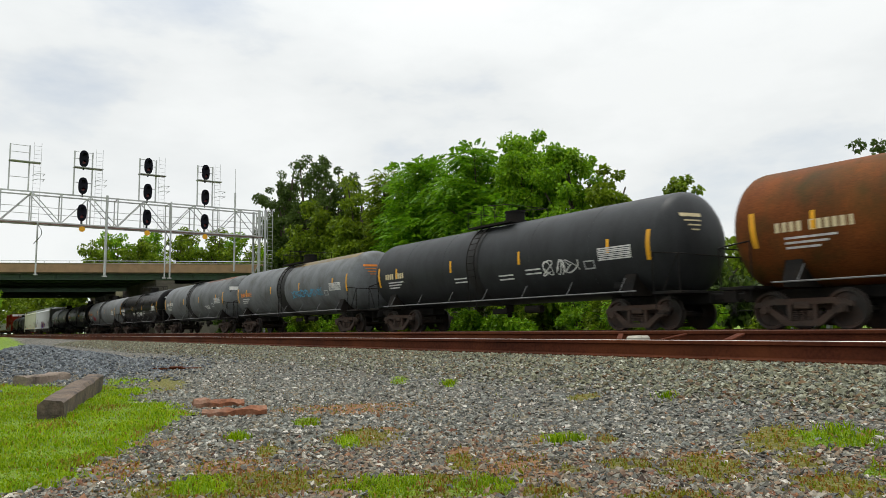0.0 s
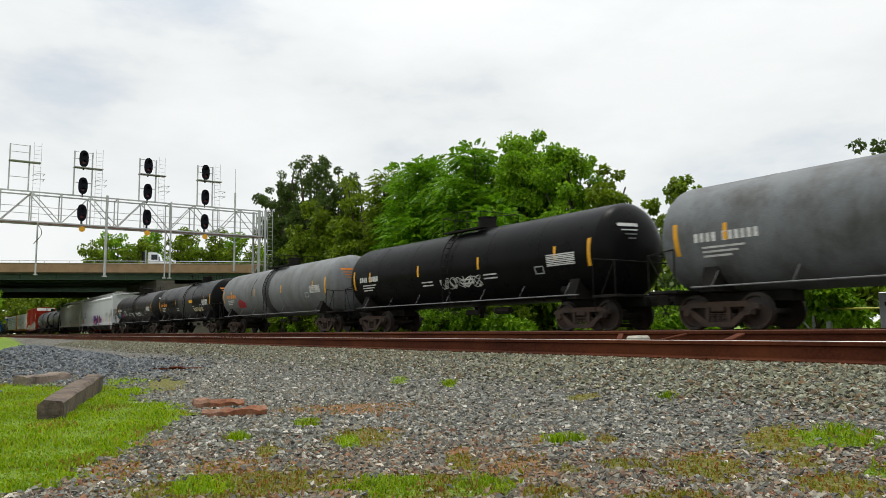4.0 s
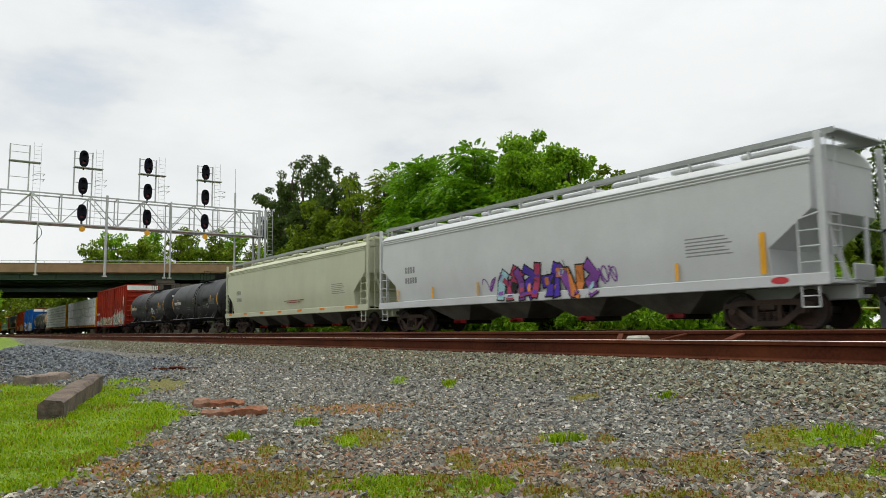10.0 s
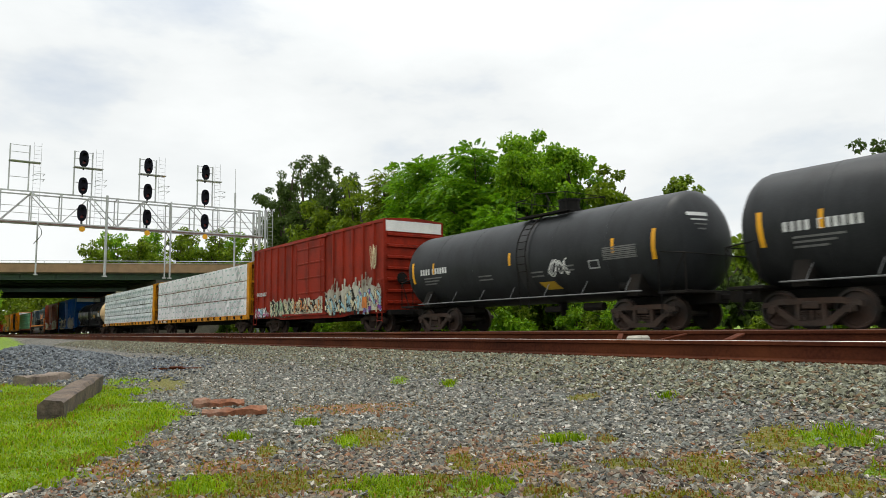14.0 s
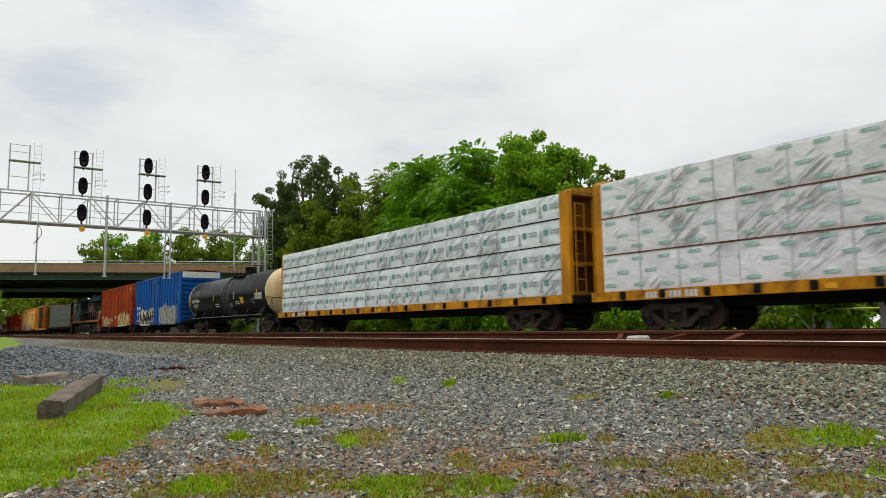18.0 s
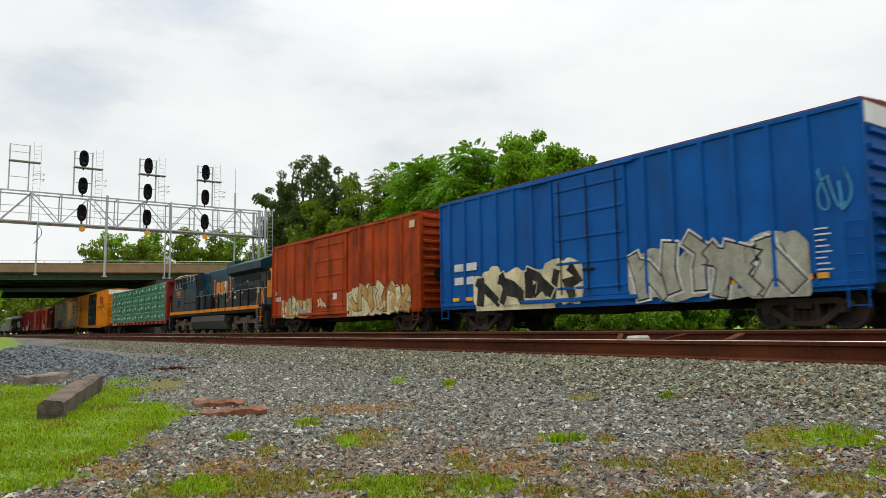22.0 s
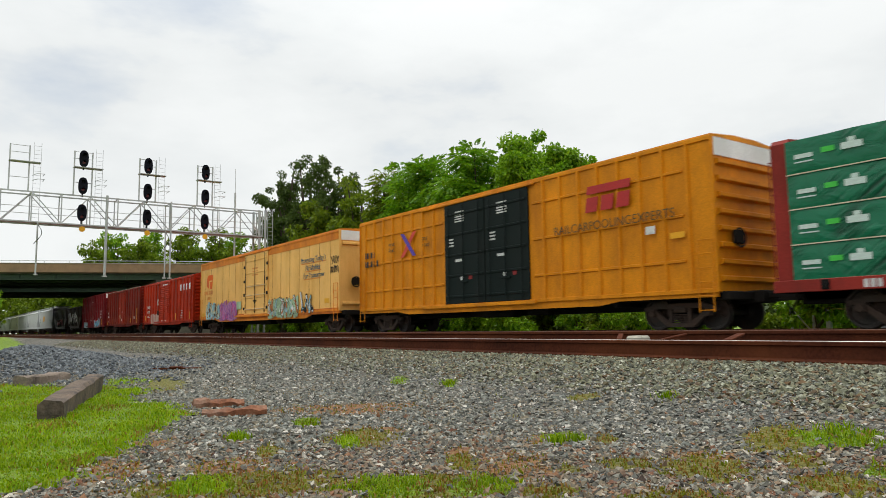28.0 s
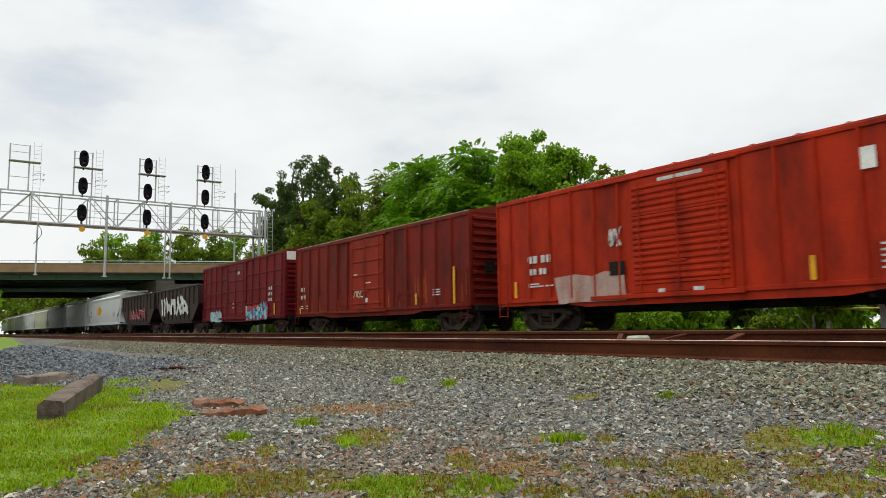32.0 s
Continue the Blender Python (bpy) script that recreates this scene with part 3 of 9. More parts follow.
def between_rails():
    m_conc = mat("pale_stone", (0.36, 0.34, 0.28), 0.8, dirt=GRIME, amount=0.3, dscale=8)
    me = Geo().box(-0.11, 0.11, -0.12, 0.12, -0.1, 0.035, 0.025)
    solid("stone_block", me, m_conc, "pale worn stone block lying between the rails", "stone block", m=pose(-5.85, 7.15, -0.01, 0, 0, 15))
    for x, w, a in ((-6.42, 0.07, 35), (-5.42, 0.09, -38), (-4.68, 0.1, 3)):
        g = Geo().box(-w / 2, w / 2, -0.3, 0.02, 0.0, 0.025, 0.006)
        solid("rail_brace", g, M_RAIL, "rusty steel brace plate leaning on the far rail", "rail brace", "braces on the near track", m=pose(x, 7.5, 0.02, 12, 0, a))


between_rails()


def old_timbers():
    m_new = mat("split_timber", (0.16, 0.062, 0.03), 0.9, var=0.45, scale=7, dirt=(0.36, 0.24, 0.17), amount=0.75, bump=0.6, dscale=4)
    m_old = mat("weathered_tie", (0.07, 0.055, 0.044), 0.92, var=0.5, scale=5, dirt=(0.22, 0.155, 0.11), amount=0.7, bump=0.7, dscale=3)

    m_pale = mat("bleached_tie", (0.13, 0.105, 0.085), 0.92, var=0.5, scale=5, dirt=(0.34, 0.26, 0.2), amount=0.7, bump=0.7, dscale=3)

    def timber(l, w, h, seed, split=False):
        random.seed(seed)
        g = Geo()
        n = 9
        rings = []
        for i in range(n):
            x = -l / 2 + l * i / (n - 1)
            j = lambda s=0.012: random.uniform(-s, s)
            rings.append([(x, -w / 2 + j(), j()), (x, w / 2 + j(), j()), (x, w / 2 + j(), h - (0.05 if split else 0.02) + j()), (x, w / 2 - 0.03 + j(), h + j()),
                          (x, -w / 2 + 0.03 + j(), h + j()), (x, -w / 2 + j(), h - 0.02 + j())])
        v = [p for r in rings for p in r]
        f = [(6 * i + a, 6 * i + (a + 1) % 6, 6 * i + 6 + (a + 1) % 6, 6 * i + 6 + a) for i in range(n - 1) for a in range(6)]
        f += [tuple(range(6)), tuple(range(6 * n - 6, 6 * n))]
        return g.add(v, f)

    solid("timber_tie", timber(3.1, 0.185, 0.165, 3), m_old, "weathered grey-brown railway tie lying in grass", "timber",
          m=pose(-7.65, 1.16, float(ground_z(-7.65, 1.16)) - 0.01, 0, -0.5, 165))
    solid("timber_tie", timber(0.85, 0.2, 0.12, 4), m_pale, "short weathered timber lying behind the long tie", "timber", m=pose(-11.1, 1.25, float(ground_z(-11.1, 1.25)), 0, 0, 136))
    solid("broken_timber", timber(0.41, 0.13, 0.065, 5, True), m_new, "reddish split piece of timber on gravel", "timber", m=pose(-6.15, 2.02, float(ground_z(-6.15, 2.02)) + 0.0, 4, 3, 82))
    solid("broken_timber", timber(0.48, 0.1, 0.06, 6, True), m_new, "reddish-brown split timber block on gravel", "timber", m=pose(-5.48, 1.93, float(ground_z(-5.48, 1.93)), 0, -2, 72))
    solid("steel_bar", Geo().box(-0.4, 0.4, -0.03, 0.03, 0, 0.03, 0.005).box(-0.1, 0.1, -0.06, 0.06, 0.02, 0.05, 0.01), M_RAIL, "dark rusty steel scrap lying on the gravel", "scrap", m=pose(-12.2, 3.3, float(ground_z(-12.2, 3.3)) + 0.01, 0, 0, 60))


old_timbers()


# ---- the freight train: rolling stock in its own space, x ahead, y away from the lens, z up from the rail head ----
TRAIN_Y, SPEED, WHEEL_R = 17.55, 12.85, 0.457
MOVING, AXLES = [], []
M_ROD = mat("grab_rod_grey", (0.16, 0.16, 0.16), 0.6)


def make_truck_meshes():
    g = Geo()
    for s in (-1, 1):
        for e in (-1, 1):
            g.prism([(e * 0.62, 0.6), (e * 1.12, 0.62), (e * 1.12, 0.42), (e * 0.98, 0.3), (e * 0.8, 0.3), (e * 0.78, 0.52), (e * 0.66, 0.5)], "y", s * 1.0 - 0.07, s * 1.0 + 0.07)
    side = Geo()
    side.prism([(-1.16, 0.62), (-0.72, 0.72), (0.72, 0.72), (1.16, 0.62), (1.16, 0.5), (0.7, 0.58), (-0.7, 0.58), (-1.16, 0.5)], "y", -0.07, 0.07)
    side.prism([(-1.02, 0.56), (-0.82, 0.56), (-0.3, 0.2), (0.3, 0.2), (0.82, 0.56), (1.02, 0.56), (0.42, 0.08), (-0.42, 0.08)], "y", -0.06, 0.06)
    for e in (-1, 1):
        side.box(e * 0.3 - 0.05, e * 0.3 + 0.05, -0.065, 0.065, 0.2, 0.6, 0.01)
        side.box(e * 0.89 - 0.13, e * 0.89 + 0.13, -0.085, 0.085, 0.36, 0.6, 0.03)
        side.cyl((e * 0.89, -0.14, 0.457), (e * 0.89, 0.05, 0.457), 0.095, 12)
    for x in (-0.17, 0.0, 0.17):
        for k in range(5):
            side.cyl((x, 0, 0.22 + 0.045 * k), (x, 0, 0.25 + 0.045 * k), 0.07, 8)
    bol = Geo().box(-0.2, 0.2, -1.08, 1.08, 0.46, 0.66, 0.03).cyl((0, 0, 0.6), (0, 0, 0.8), 0.2, 12)
    for e in (-1, 1):
        bol.box(e * 0.36 - 0.04, e * 0.36 + 0.04, -0.95, 0.95, 0.3, 0.42, 0.01)
    ax = Geo().cyl((0, -1.02, 0), (0, 1.02, 0), 0.08, 10)
    for s in (-1, 1):
        pr = [(0.655, 0.1), (0.66, 0.14), (0.7, 0.2), (0.705, 0.36), (0.685, 0.4), (0.685, 0.485), (0.715, 0.487), (0.725, 0.46), (0.82, 0.454), (0.82, 0.39), (0.765, 0.37), (0.765, 0.2), (0.8, 0.14), (0.8, 0.1)]
        ax.lathe([(s * a, b) for a, b in pr], "y", n=24)
    ax.box(-0.03, 0.03, -0.83, -0.765, 0.2, 0.33, 0.01)
    return bol.mesh("truck", M_TRUCK), side.mesh("side_frame", M_TRUCK), ax.mesh("wheelset", M_WHEEL)


TRUCK_MESH, SIDE_MESH, AXLE_MESH = make_truck_meshes()


def trucks(car, half, base=0.89, n=2):
    for e in (-1, 1):
        t = part("truck", TRUCK_MESH, M_TRUCK, car, "rusty cast steel freight truck")
        t.matrix_basis = pose(e * half, 0, 0)
        for s in (-1, 1):
            f = part("side_frame", SIDE_MESH, M_TRUCK, t)
            f.matrix_basis = pose(0, s * 1.0, 0)
        for k in (-1, 1):
            w = part("wheelset", AXLE_MESH, M_WHEEL, t, "steel wheels on an axle")
            w.matrix_basis = pose(k * base, 0, WHEEL_R)
            AXLES.append((w, k * base, WHEEL_R))


COUPLER = Geo().box(-0.75, -0.12, -0.08, 0.08, 0.79, 0.95, 0.02)
COUPLER.prism([(-0.2, -0.14), (0.02, -0.16), (0.08, -0.05), (0.0, 0.02), (0.06, 0.1), (0.0, 0.17), (-0.2, 0.14)], "z", 0.72, 1.02)
COUPLER.cyl((-0.3, 0.18, 0.8), (-0.05, 0.22, 0.35), 0.025, 6)
COUPLER_MESH = COUPLER.mesh("coupler", M_UNDER)


def couplers(car, half):
    for e in (-1, 1):
        c = part("coupler", COUPLER_MESH, M_UNDER, car, "knuckle coupler and air hose")
        c.matrix_basis = pose(e * half, 0, 0, 0, 0, 0 if e > 0 else 180)


def rolling(name, label, category, s0, s1):
    c = thing(name, label, category, "cars of the freight train")
    MOVING.append((c, (s0 + s1) / 2))
    return c, (s1 - s0) / 2


def ladder_geo(x, y, z0, z1, w=0.4, step=0.38, axis="x", r=0.016):
    g = Geo()
    d = (w / 2, 0) if axis == "x" else (0, w / 2)
    for s in (-1, 1):
        g.cyl((x + s * d[0], y + s * d[1], z0), (x + s * d[0], y + s * d[1], z1), r, 6)
    z = z0 + 0.05
    while z < z1:
        g.cyl((x - d[0], y - d[1], z), (x + d[0], y + d[1], z), r * 0.8, 6)
        z += step
    return g


def curve_patch(g, x0, x1, z0, z1, R, zc, lift=0.006, skew=0.0):
    """A patch on the side of a tank that faces the lens."""
    n = max(1, int(abs(z1 - z0) / 0.12))
    v = []
    for i in range(n + 1):
        z = z0 + (z1 - z0) * i / n
        q = max(-0.999, min(0.999, (z - zc) / R))
        a = math.pi - math.asin(q)
        y, zz = (R + lift) * math.cos(a), zc + (R + lift) * math.sin(a)
        o = skew * i / n
        v += [(x0 + o, y, zz), (x1 + o, y, zz)]
    return g.add(v, [(2 * i, 2 * i + 1, 2 * i + 3, 2 * i + 2) for i in range(n)])


def curve_text(g, x, z, h, groups, R, zc):
    """Bars the size of painted characters: groups of so many, read from x onward."""
    for n in groups:
        for _ in range(n):
            curve_patch(g, x, x + h * 0.5, z, z + h, R, zc)
            x += h * 0.74
        x += h * 0.55
    return x


def ribbon(g, pts, w, y):
    """A painted stroke: a flat band of width w along points (x, z), with rounded ends."""
    n = len(pts)
    v = []
    for i, (x, z) in enumerate(pts):
        x0, z0 = pts[max(i - 1, 0)]
        x1, z1 = pts[min(i + 1, n - 1)]
        d = math.hypot(x1 - x0, z1 - z0) or 1.0
        nx, nz = -(z1 - z0) / d * w / 2, (x1 - x0) / d * w / 2
        v += [(x + nx, y, z + nz), (x - nx, y, z - nz)]
    g.add(v, [(2 * i, 2 * i + 1, 2 * i + 3, 2 * i + 2) for i in range(n - 1)])
    for x, z in (pts[0], pts[-1]):
        g.add([(x + w / 2 * math.cos(q), y - 0.0002, z + w / 2 * math.sin(q)) for q in [6.283 * k / 10 for k in range(10)]], [tuple(range(10))])


def stroke(g, pts, w, y, more=0.0):
    """A chisel stroke: a flat band along points with mitred corners and square ends, lengthened by more."""
    d = [((b[0] - a[0]), (b[1] - a[1])) for a, b in zip(pts, pts[1:])]
    d = [(u / (math.hypot(u, q) or 1.0), q / (math.hypot(u, q) or 1.0)) for u, q in d]
    n = len(pts)
    v = []
    for i, (x, z) in enumerate(pts):
        a, b = d[max(i - 1, 0)], d[min(i, n - 2)]
        mx, mz = -(a[1] + b[1]), a[0] + b[0]
        k = math.hypot(mx, mz) or 1.0
        mx, mz = mx / k, mz / k
        f = w / 2 / max(0.55, abs(mx * -a[1] + mz * a[0]))
        e = -more if i == 0 else more if i == n - 1 else 0.0
        x, z = x + a[0] * e, z + a[1] * e
        v += [(x + mx * f, y, z + mz * f), (x - mx * f, y, z - mz * f)]
    g.add(v, [(2 * i, 2 * i + 1, 2 * i + 3, 2 * i + 2) for i in range(n - 1)])


def shard(cx, cz, rx, rz, rn, n=9, rough=0.3):
    """A closed, uneven outline about a centre, with softened corners."""
    a0 = rn.uniform(0, 6.28)
    pts = []
    for i in range(n):
        a = a0 + 6.283 * (i + rn.uniform(-0.25, 0.25)) / n
        k = rn.uniform(1 - rough, 1 + rough) / max(abs(math.cos(a)), abs(math.sin(a))) ** 0.7
        pts.append((rx * k * math.cos(a), rz * k * math.sin(a)))
    out = []
    for i in range(n):
        p, q = pts[i], pts[(i + 1) % n]
        out += [(p[0] * 0.8 + q[0] * 0.2, p[1] * 0.8 + q[1] * 0.2), (p[0] * 0.2 + q[0] * 0.8, p[1] * 0.2 + q[1] * 0.8)]
    return [(cx + u, cz + w) for u, w in out]


def swing(x0, x1, z0, z1, rn, n=14):
    """A freely swung line inside a field."""
    f, g, p, q = rn.uniform(0.6, 1.7), rn.uniform(0.6, 2.0), rn.uniform(0, 6.28), rn.uniform(0, 6.28)
    return [((x0 + x1) / 2 + (x1 - x0) * (0.36 * math.sin(f * 6.28 * i / n + p) + 0.2 * (i / n - 0.5)),
             (z0 + z1) / 2 + (z1 - z0) * (0.38 * math.sin(g * 6.28 * i / n + q) + 0.16 * (i / n - 0.5))) for i in range(n + 1)]


def painted(car, layers, label):
    """One painting on a car's side: layers of (Geo, material) joined into one mesh."""
    me = bpy.data.meshes.new("graffiti")
    v, f, k = [], [], []
    slots = []
    for g, m in layers:
        if not g.v:
            continue
        if m not in slots:
            slots.append(m)
            me.materials.append(m)
        f += [tuple(i + len(v) for i in q) for q in g.f]
        k += [slots.index(m)] * len(g.f)
        v += g.v
    me.from_pydata(v, [], f)
    me.polygons.foreach_set("material_index", k)
    return part("graffiti", me, None, car, label)


def fan(g, pts, y):
    c = (sum(p[0] for p in pts) / len(pts), sum(p[1] for p in pts) / len(pts))
    m = len(pts)
    g.add([(c[0], y, c[1])] + [(p[0], y, p[1]) for p in pts], [(0, 1 + i, 1 + (i + 1) % m) for i in range(m)])


def form(rn):
    """Strokes of one sprayed form in a unit cell: leaning stems, kinked slants and hooks, in no fixed order."""
    j = lambda a=0.12: rn.uniform(-a, a)
    out = [[(0.2 + j(), 0.0 + j(0.05)), (0.24 + j(0.2), 0.5 + j()), (0.2 + j(), 1.0 + j(0.06))]]
    for _ in range(rn.choice((1, 2, 2))):
        k = rn.randrange(3)
        if k == 0:
            out.append([(0.1 + j(), 0.85 + j()), (0.55 + j(), 0.6 + j(0.25)), (0.95 + j(), 0.2 + j(0.25))])
        elif k == 1:
            out.append([(0.85 + j(), 0.0 + j(0.06)), (0.7 + j(), 0.45 + j()), (0.95 + j(), 0.75 + j()), (0.6 + j(), 1.02 + j(0.05))])
        else:
            out.append([(0.3 + j(), 0.3 + j(0.25)), (0.75 + j(), 0.35 + j(0.25)), (1.0 + j(), 0.1 + j())])
    return out


def flat_tag(car, x0, x1, z0, z1, y, fill, edge, seed, n, back=None, thick=0.2, halo=None, label="sprayed graffiti of overlapping shapes", plain=False):
    """A sprayed painting on a flat side: outlined forms of thick strokes that lean and overlap, on a sprayed ground, with runs of paint."""
    rn = random.Random(seed)
    w, h = (x1 - x0) / n, z1 - z0
    cz = (z0 + z1) / 2
    ground, rims, inner, lines_, halos = Geo(), Geo(), [Geo() for _ in fill], Geo(), Geo()
    if thick < 0.15:
        for i in range(n):
            ribbon(lines_, swing(x0 + w * i, x0 + w * (i + 1.2), z0, z1, rn, 18), 0.035 + 0.02 * rn.random(), y - 0.006 - 0.0005 * i)
        return painted(car, [(lines_, fill[0])], "thin sprayed scribble")
    if back:
        for i in range(n * 2):
            fan(ground, shard(x0 + w * (i / 2 + 0.25), cz + rn.uniform(-0.12, 0.04) * h, w * 0.46, h * rn.uniform(0.38, 0.52), rn, 13, 0.16), y - 0.002 - 0.0004 * (i % 3))
    sw = min(0.3 * w, 0.22 * h) if not plain else min(0.34 * w, 0.27 * h)
    for i in range(n):
        lean, grow, drop = rn.uniform(-0.18, 0.18) * h, rn.uniform(0.82, 1.06), rn.uniform(-0.05, 0.08) * h
        lift, c = 0.006 + 0.007 * (i % 3), 0
        for q, line in enumerate(form(rn)):
            pts = [(x0 + w * (i - 0.04 + 1.06 * u) + lean * (v - 0.5), z0 + drop + h * grow * (0.08 + 0.84 * v)) for u, v in line]
            k = sw * rn.uniform(0.8, 1.15)
            f = inner[(i + q + seed) % len(inner)]
            rim = 0.09 if plain else 0.05
            if halo:
                stroke(halos, pts, k + 0.2, y - 0.0036 - 0.0003 * (c % 6), 0.1)
            stroke(rims, pts, k + rim, y - lift - 0.0003 * c, rim / 2)
            stroke(f, pts, k, y - lift - 0.003 - 0.0003 * c)
            c += 1
            if len(inner) > 1:
                t = rn.uniform(0.1, 0.5)
                p, e = pts[0], pts[1]
                a = (p[0] + (e[0] - p[0]) * t, p[1] + (e[1] - p[1]) * t)
                b = (p[0] + (e[0] - p[0]) * (t + 0.45), p[1] + (e[1] - p[1]) * (t + 0.45))
                stroke(inner[(i + q + seed + 1) % len(inner)], [a, b], k * 0.72, y - lift - 0.006 - 0.0003 * q)
        for q in range(2):
            cx, zz = x0 + w * (i + rn.random()), cz + rn.uniform(-0.3, 0.3) * h
            ribbon(lines_, [(cx, zz), (cx + rn.uniform(-0.2, 0.2) * w, zz + rn.uniform(-0.3, 0.3) * h)], 0.02 + 0.015 * rn.random(), y - 0.03 - 0.0006 * q)
    for i in range(n):
        x = rn.uniform(x0, x1)
        ribbon(lines_, [(x, z0 + 0.1 * h), (x + 0.005, z0 - rn.uniform(0.0, 0.1))], 0.012, y - 0.032)
    for g in [ground, halos, rims, lines_] + inner:
        g.v = [(min(max(p[0], x0 - 0.12), x1 + 0.15), p[1], max(p[2], z0 - 0.04)) for p in g.v]
    return painted(car, [(ground, back), (halos, halo), (rims, edge)] + list(zip(inner, fill)) + [(lines_, edge)], label)


def curve_tag(car, x0, x1, z0, z1, R, zc, material, seed, n=6, label="thin sprayed graffiti strokes"):
    rn = random.Random(seed)
    g = Geo()
    m = max(2, int((x1 - x0) / 0.5))
    w = (x1 - x0) / m
    for i in range(m):
        for _ in range(2):
            f = Geo()
            ribbon(f, swing(x0 + w * (i - 0.1), x0 + w * (i + 1.15), z0, z1, rn, 16), 0.022 + 0.025 * rn.random(), 0.0)
            v = []
            for x, _y, z in f.v:
                q = max(-0.99, min(0.99, (z - zc) / R))
                v.append((x, -(R + 0.007) * math.cos(math.asin(q)), z))
            g.add(v, f.f)
    part("graffiti", g, material, car, label)


def tank_car(label, s0, s1, shell_mat, R=1.5, zc=2.46, head_mat=None, band_mat=None, band=0.45, mark=None, mark_z=2.25, mark_x=None, groups=(4, 6), refl=6,
             patch=None, ladder_x=0.0, dome=True, plate=None, board=None, seed=1, rails=True, data=True, head_lines=True, dome_x=0.75):
    random.seed(seed)
    car, half = rolling("tank_car", label, "tank car", s0, s1)
    hl, cap = half - 0.62, 0.72
    g = Geo().lathe([(-hl + cap, R), (-hl * 0.33, R), (hl * 0.33, R), (hl - cap, R)], "x", (0, 0, zc), 48)
    shell = part("shell", g, shell_mat, car)
    for x in (-hl * 0.62, -hl * 0.3, hl * 0.3, hl * 0.62):
        part("weld_seam", Geo().lathe([(x - 0.02, R), (x - 0.012, R + 0.006), (x + 0.012, R + 0.006), (x + 0.02, R)], "x", (0, 0, zc), 48), shell_mat, car)
    for e in (-1, 1):
        pr = [(e * (hl - cap + cap * math.sin(radians(a))), R * math.cos(radians(a))) for a in (0, 12, 24, 36, 48, 58, 68, 76, 84, 89.5)]
        part("tank_head", Geo().lathe(pr, "x", (0, 0, zc), 48), head_mat if head_mat and e > 0 else shell_mat, car)
        part("saddle", Geo().prism([(-1.42, 0.98), (1.42, 0.98), (1.46, 1.12), (1.25, 1.62), (0.9, 1.3), (-0.9, 1.3), (-1.25, 1.62), (-1.46, 1.12)], "x", e * (half - 2.4) - 0.2, e * (half - 2.4) + 0.2), M_UNDER, car, "bolster saddle under the tank")
        d = Geo().box(e * (half - 4.0), e * (half - 0.5), -0.3, 0.3, 0.7, 1.0, 0.02).box(e * (half - 1.5), e * (half - 0.55), -1.48, 1.48, 0.98, 1.06, 0.01)
        part("end_sill", d, M_UNDER, car, "black stub sill and end platform")
        h = Geo()
        for sy in (-1, 1):
            h.tube([(e * (half - 1.45), sy * 1.47, 1.05), (e * (half - 1.45), sy * 1.47, 2.15), (e * (half - 0.6), sy * 1.47, 2.05)], 0.018)
            h.tube([(e * (half - 0.6), sy * 1.47, 2.05), (e * (half - 0.6), sy * 1.47, 1.05)], 0.018)
            h.tube([(e * (half - 0.62), sy * 1.47, 2.05), (e * (half - 1.15), sy * 1.47, 1.05)], 0.016)
            h.box(e * (half - 1.4), e * (half - 0.95), sy * 1.47 - 0.02, sy * 1.47 + 0.02, 0.45, 0.47).tube([(e * (half - 1.4), sy * 1.47, 1.0), (e * (half - 1.4), sy * 1.47, 0.46)], 0.014).tube([(e * (half - 0.95), sy * 1.47, 1.0), (e * (half - 0.95), sy * 1.47, 0.46)], 0.014)
        h.tube([(e * (half - 0.6), -1.47, 2.05), (e * (half - 0.6), 1.47, 2.05)], 0.018)
        part("end_handrail", h, M_UNDER, car)
    if band_mat:
        for e in (-1, 1):
            part("girth_band", Geo().lathe([(ladder_x - band, R), (ladder_x - band, R + 0.012), (ladder_x + band, R + 0.012), (ladder_x + band, R)], "x", (0, 0, zc), 48, math.pi / 2, math.pi / 2 + e * math.pi), band_mat, car, "darker stained band round the tank below the hatch")
    if patch:
        for x0, x1, z0, z1, m in patch:
            part("paint_patch", curve_patch(Geo(), x0, x1, z0, z1, R, zc, 0.004), m, car, "repainted patch on the tank side")
    # ladder that follows the curve
    g = Geo()
    arc = [(math.radians(a)) for a in range(98, 205, 9)]
    for s in (-0.22, 0.22):
        pts = [(ladder_x + s, (R + 0.1) * math.cos(a), zc + (R + 0.1) * math.sin(a)) for a in arc] + [(ladder_x + s, -1.5, 0.75)]
        g.tube(pts, 0.022)
    for a in arc:
        g.cyl((ladder_x - 0.22, (R + 0.1) * math.cos(a), zc + (R + 0.1) * math.sin(a)), (ladder_x + 0.22, (R + 0.1) * math.cos(a), zc + (R + 0.1) * math.sin(a)), 0.014, 6)
    part("ladder", g, M_UNDER, car, "curved steel ladder on the tank side")
    # platform, railing, manway
    top = zc + R
    g = Geo()
    for y in (-0.75, 0.75):
        g.box(ladder_x - 0.9, ladder_x + 1.5, y - 0.2, y + 0.2, top - 0.06, top - 0.03, 0.004)
        g.box(ladder_x - 0.9, ladder_x + 1.5, y + (0.2 if y > 0 else -0.2) - 0.015, y + (0.2 if y > 0 else -0.2) + 0.015, top - 0.09, top - 0.02)
    part("platform", g, M_UNDER, car, "grated platform beside the manway")
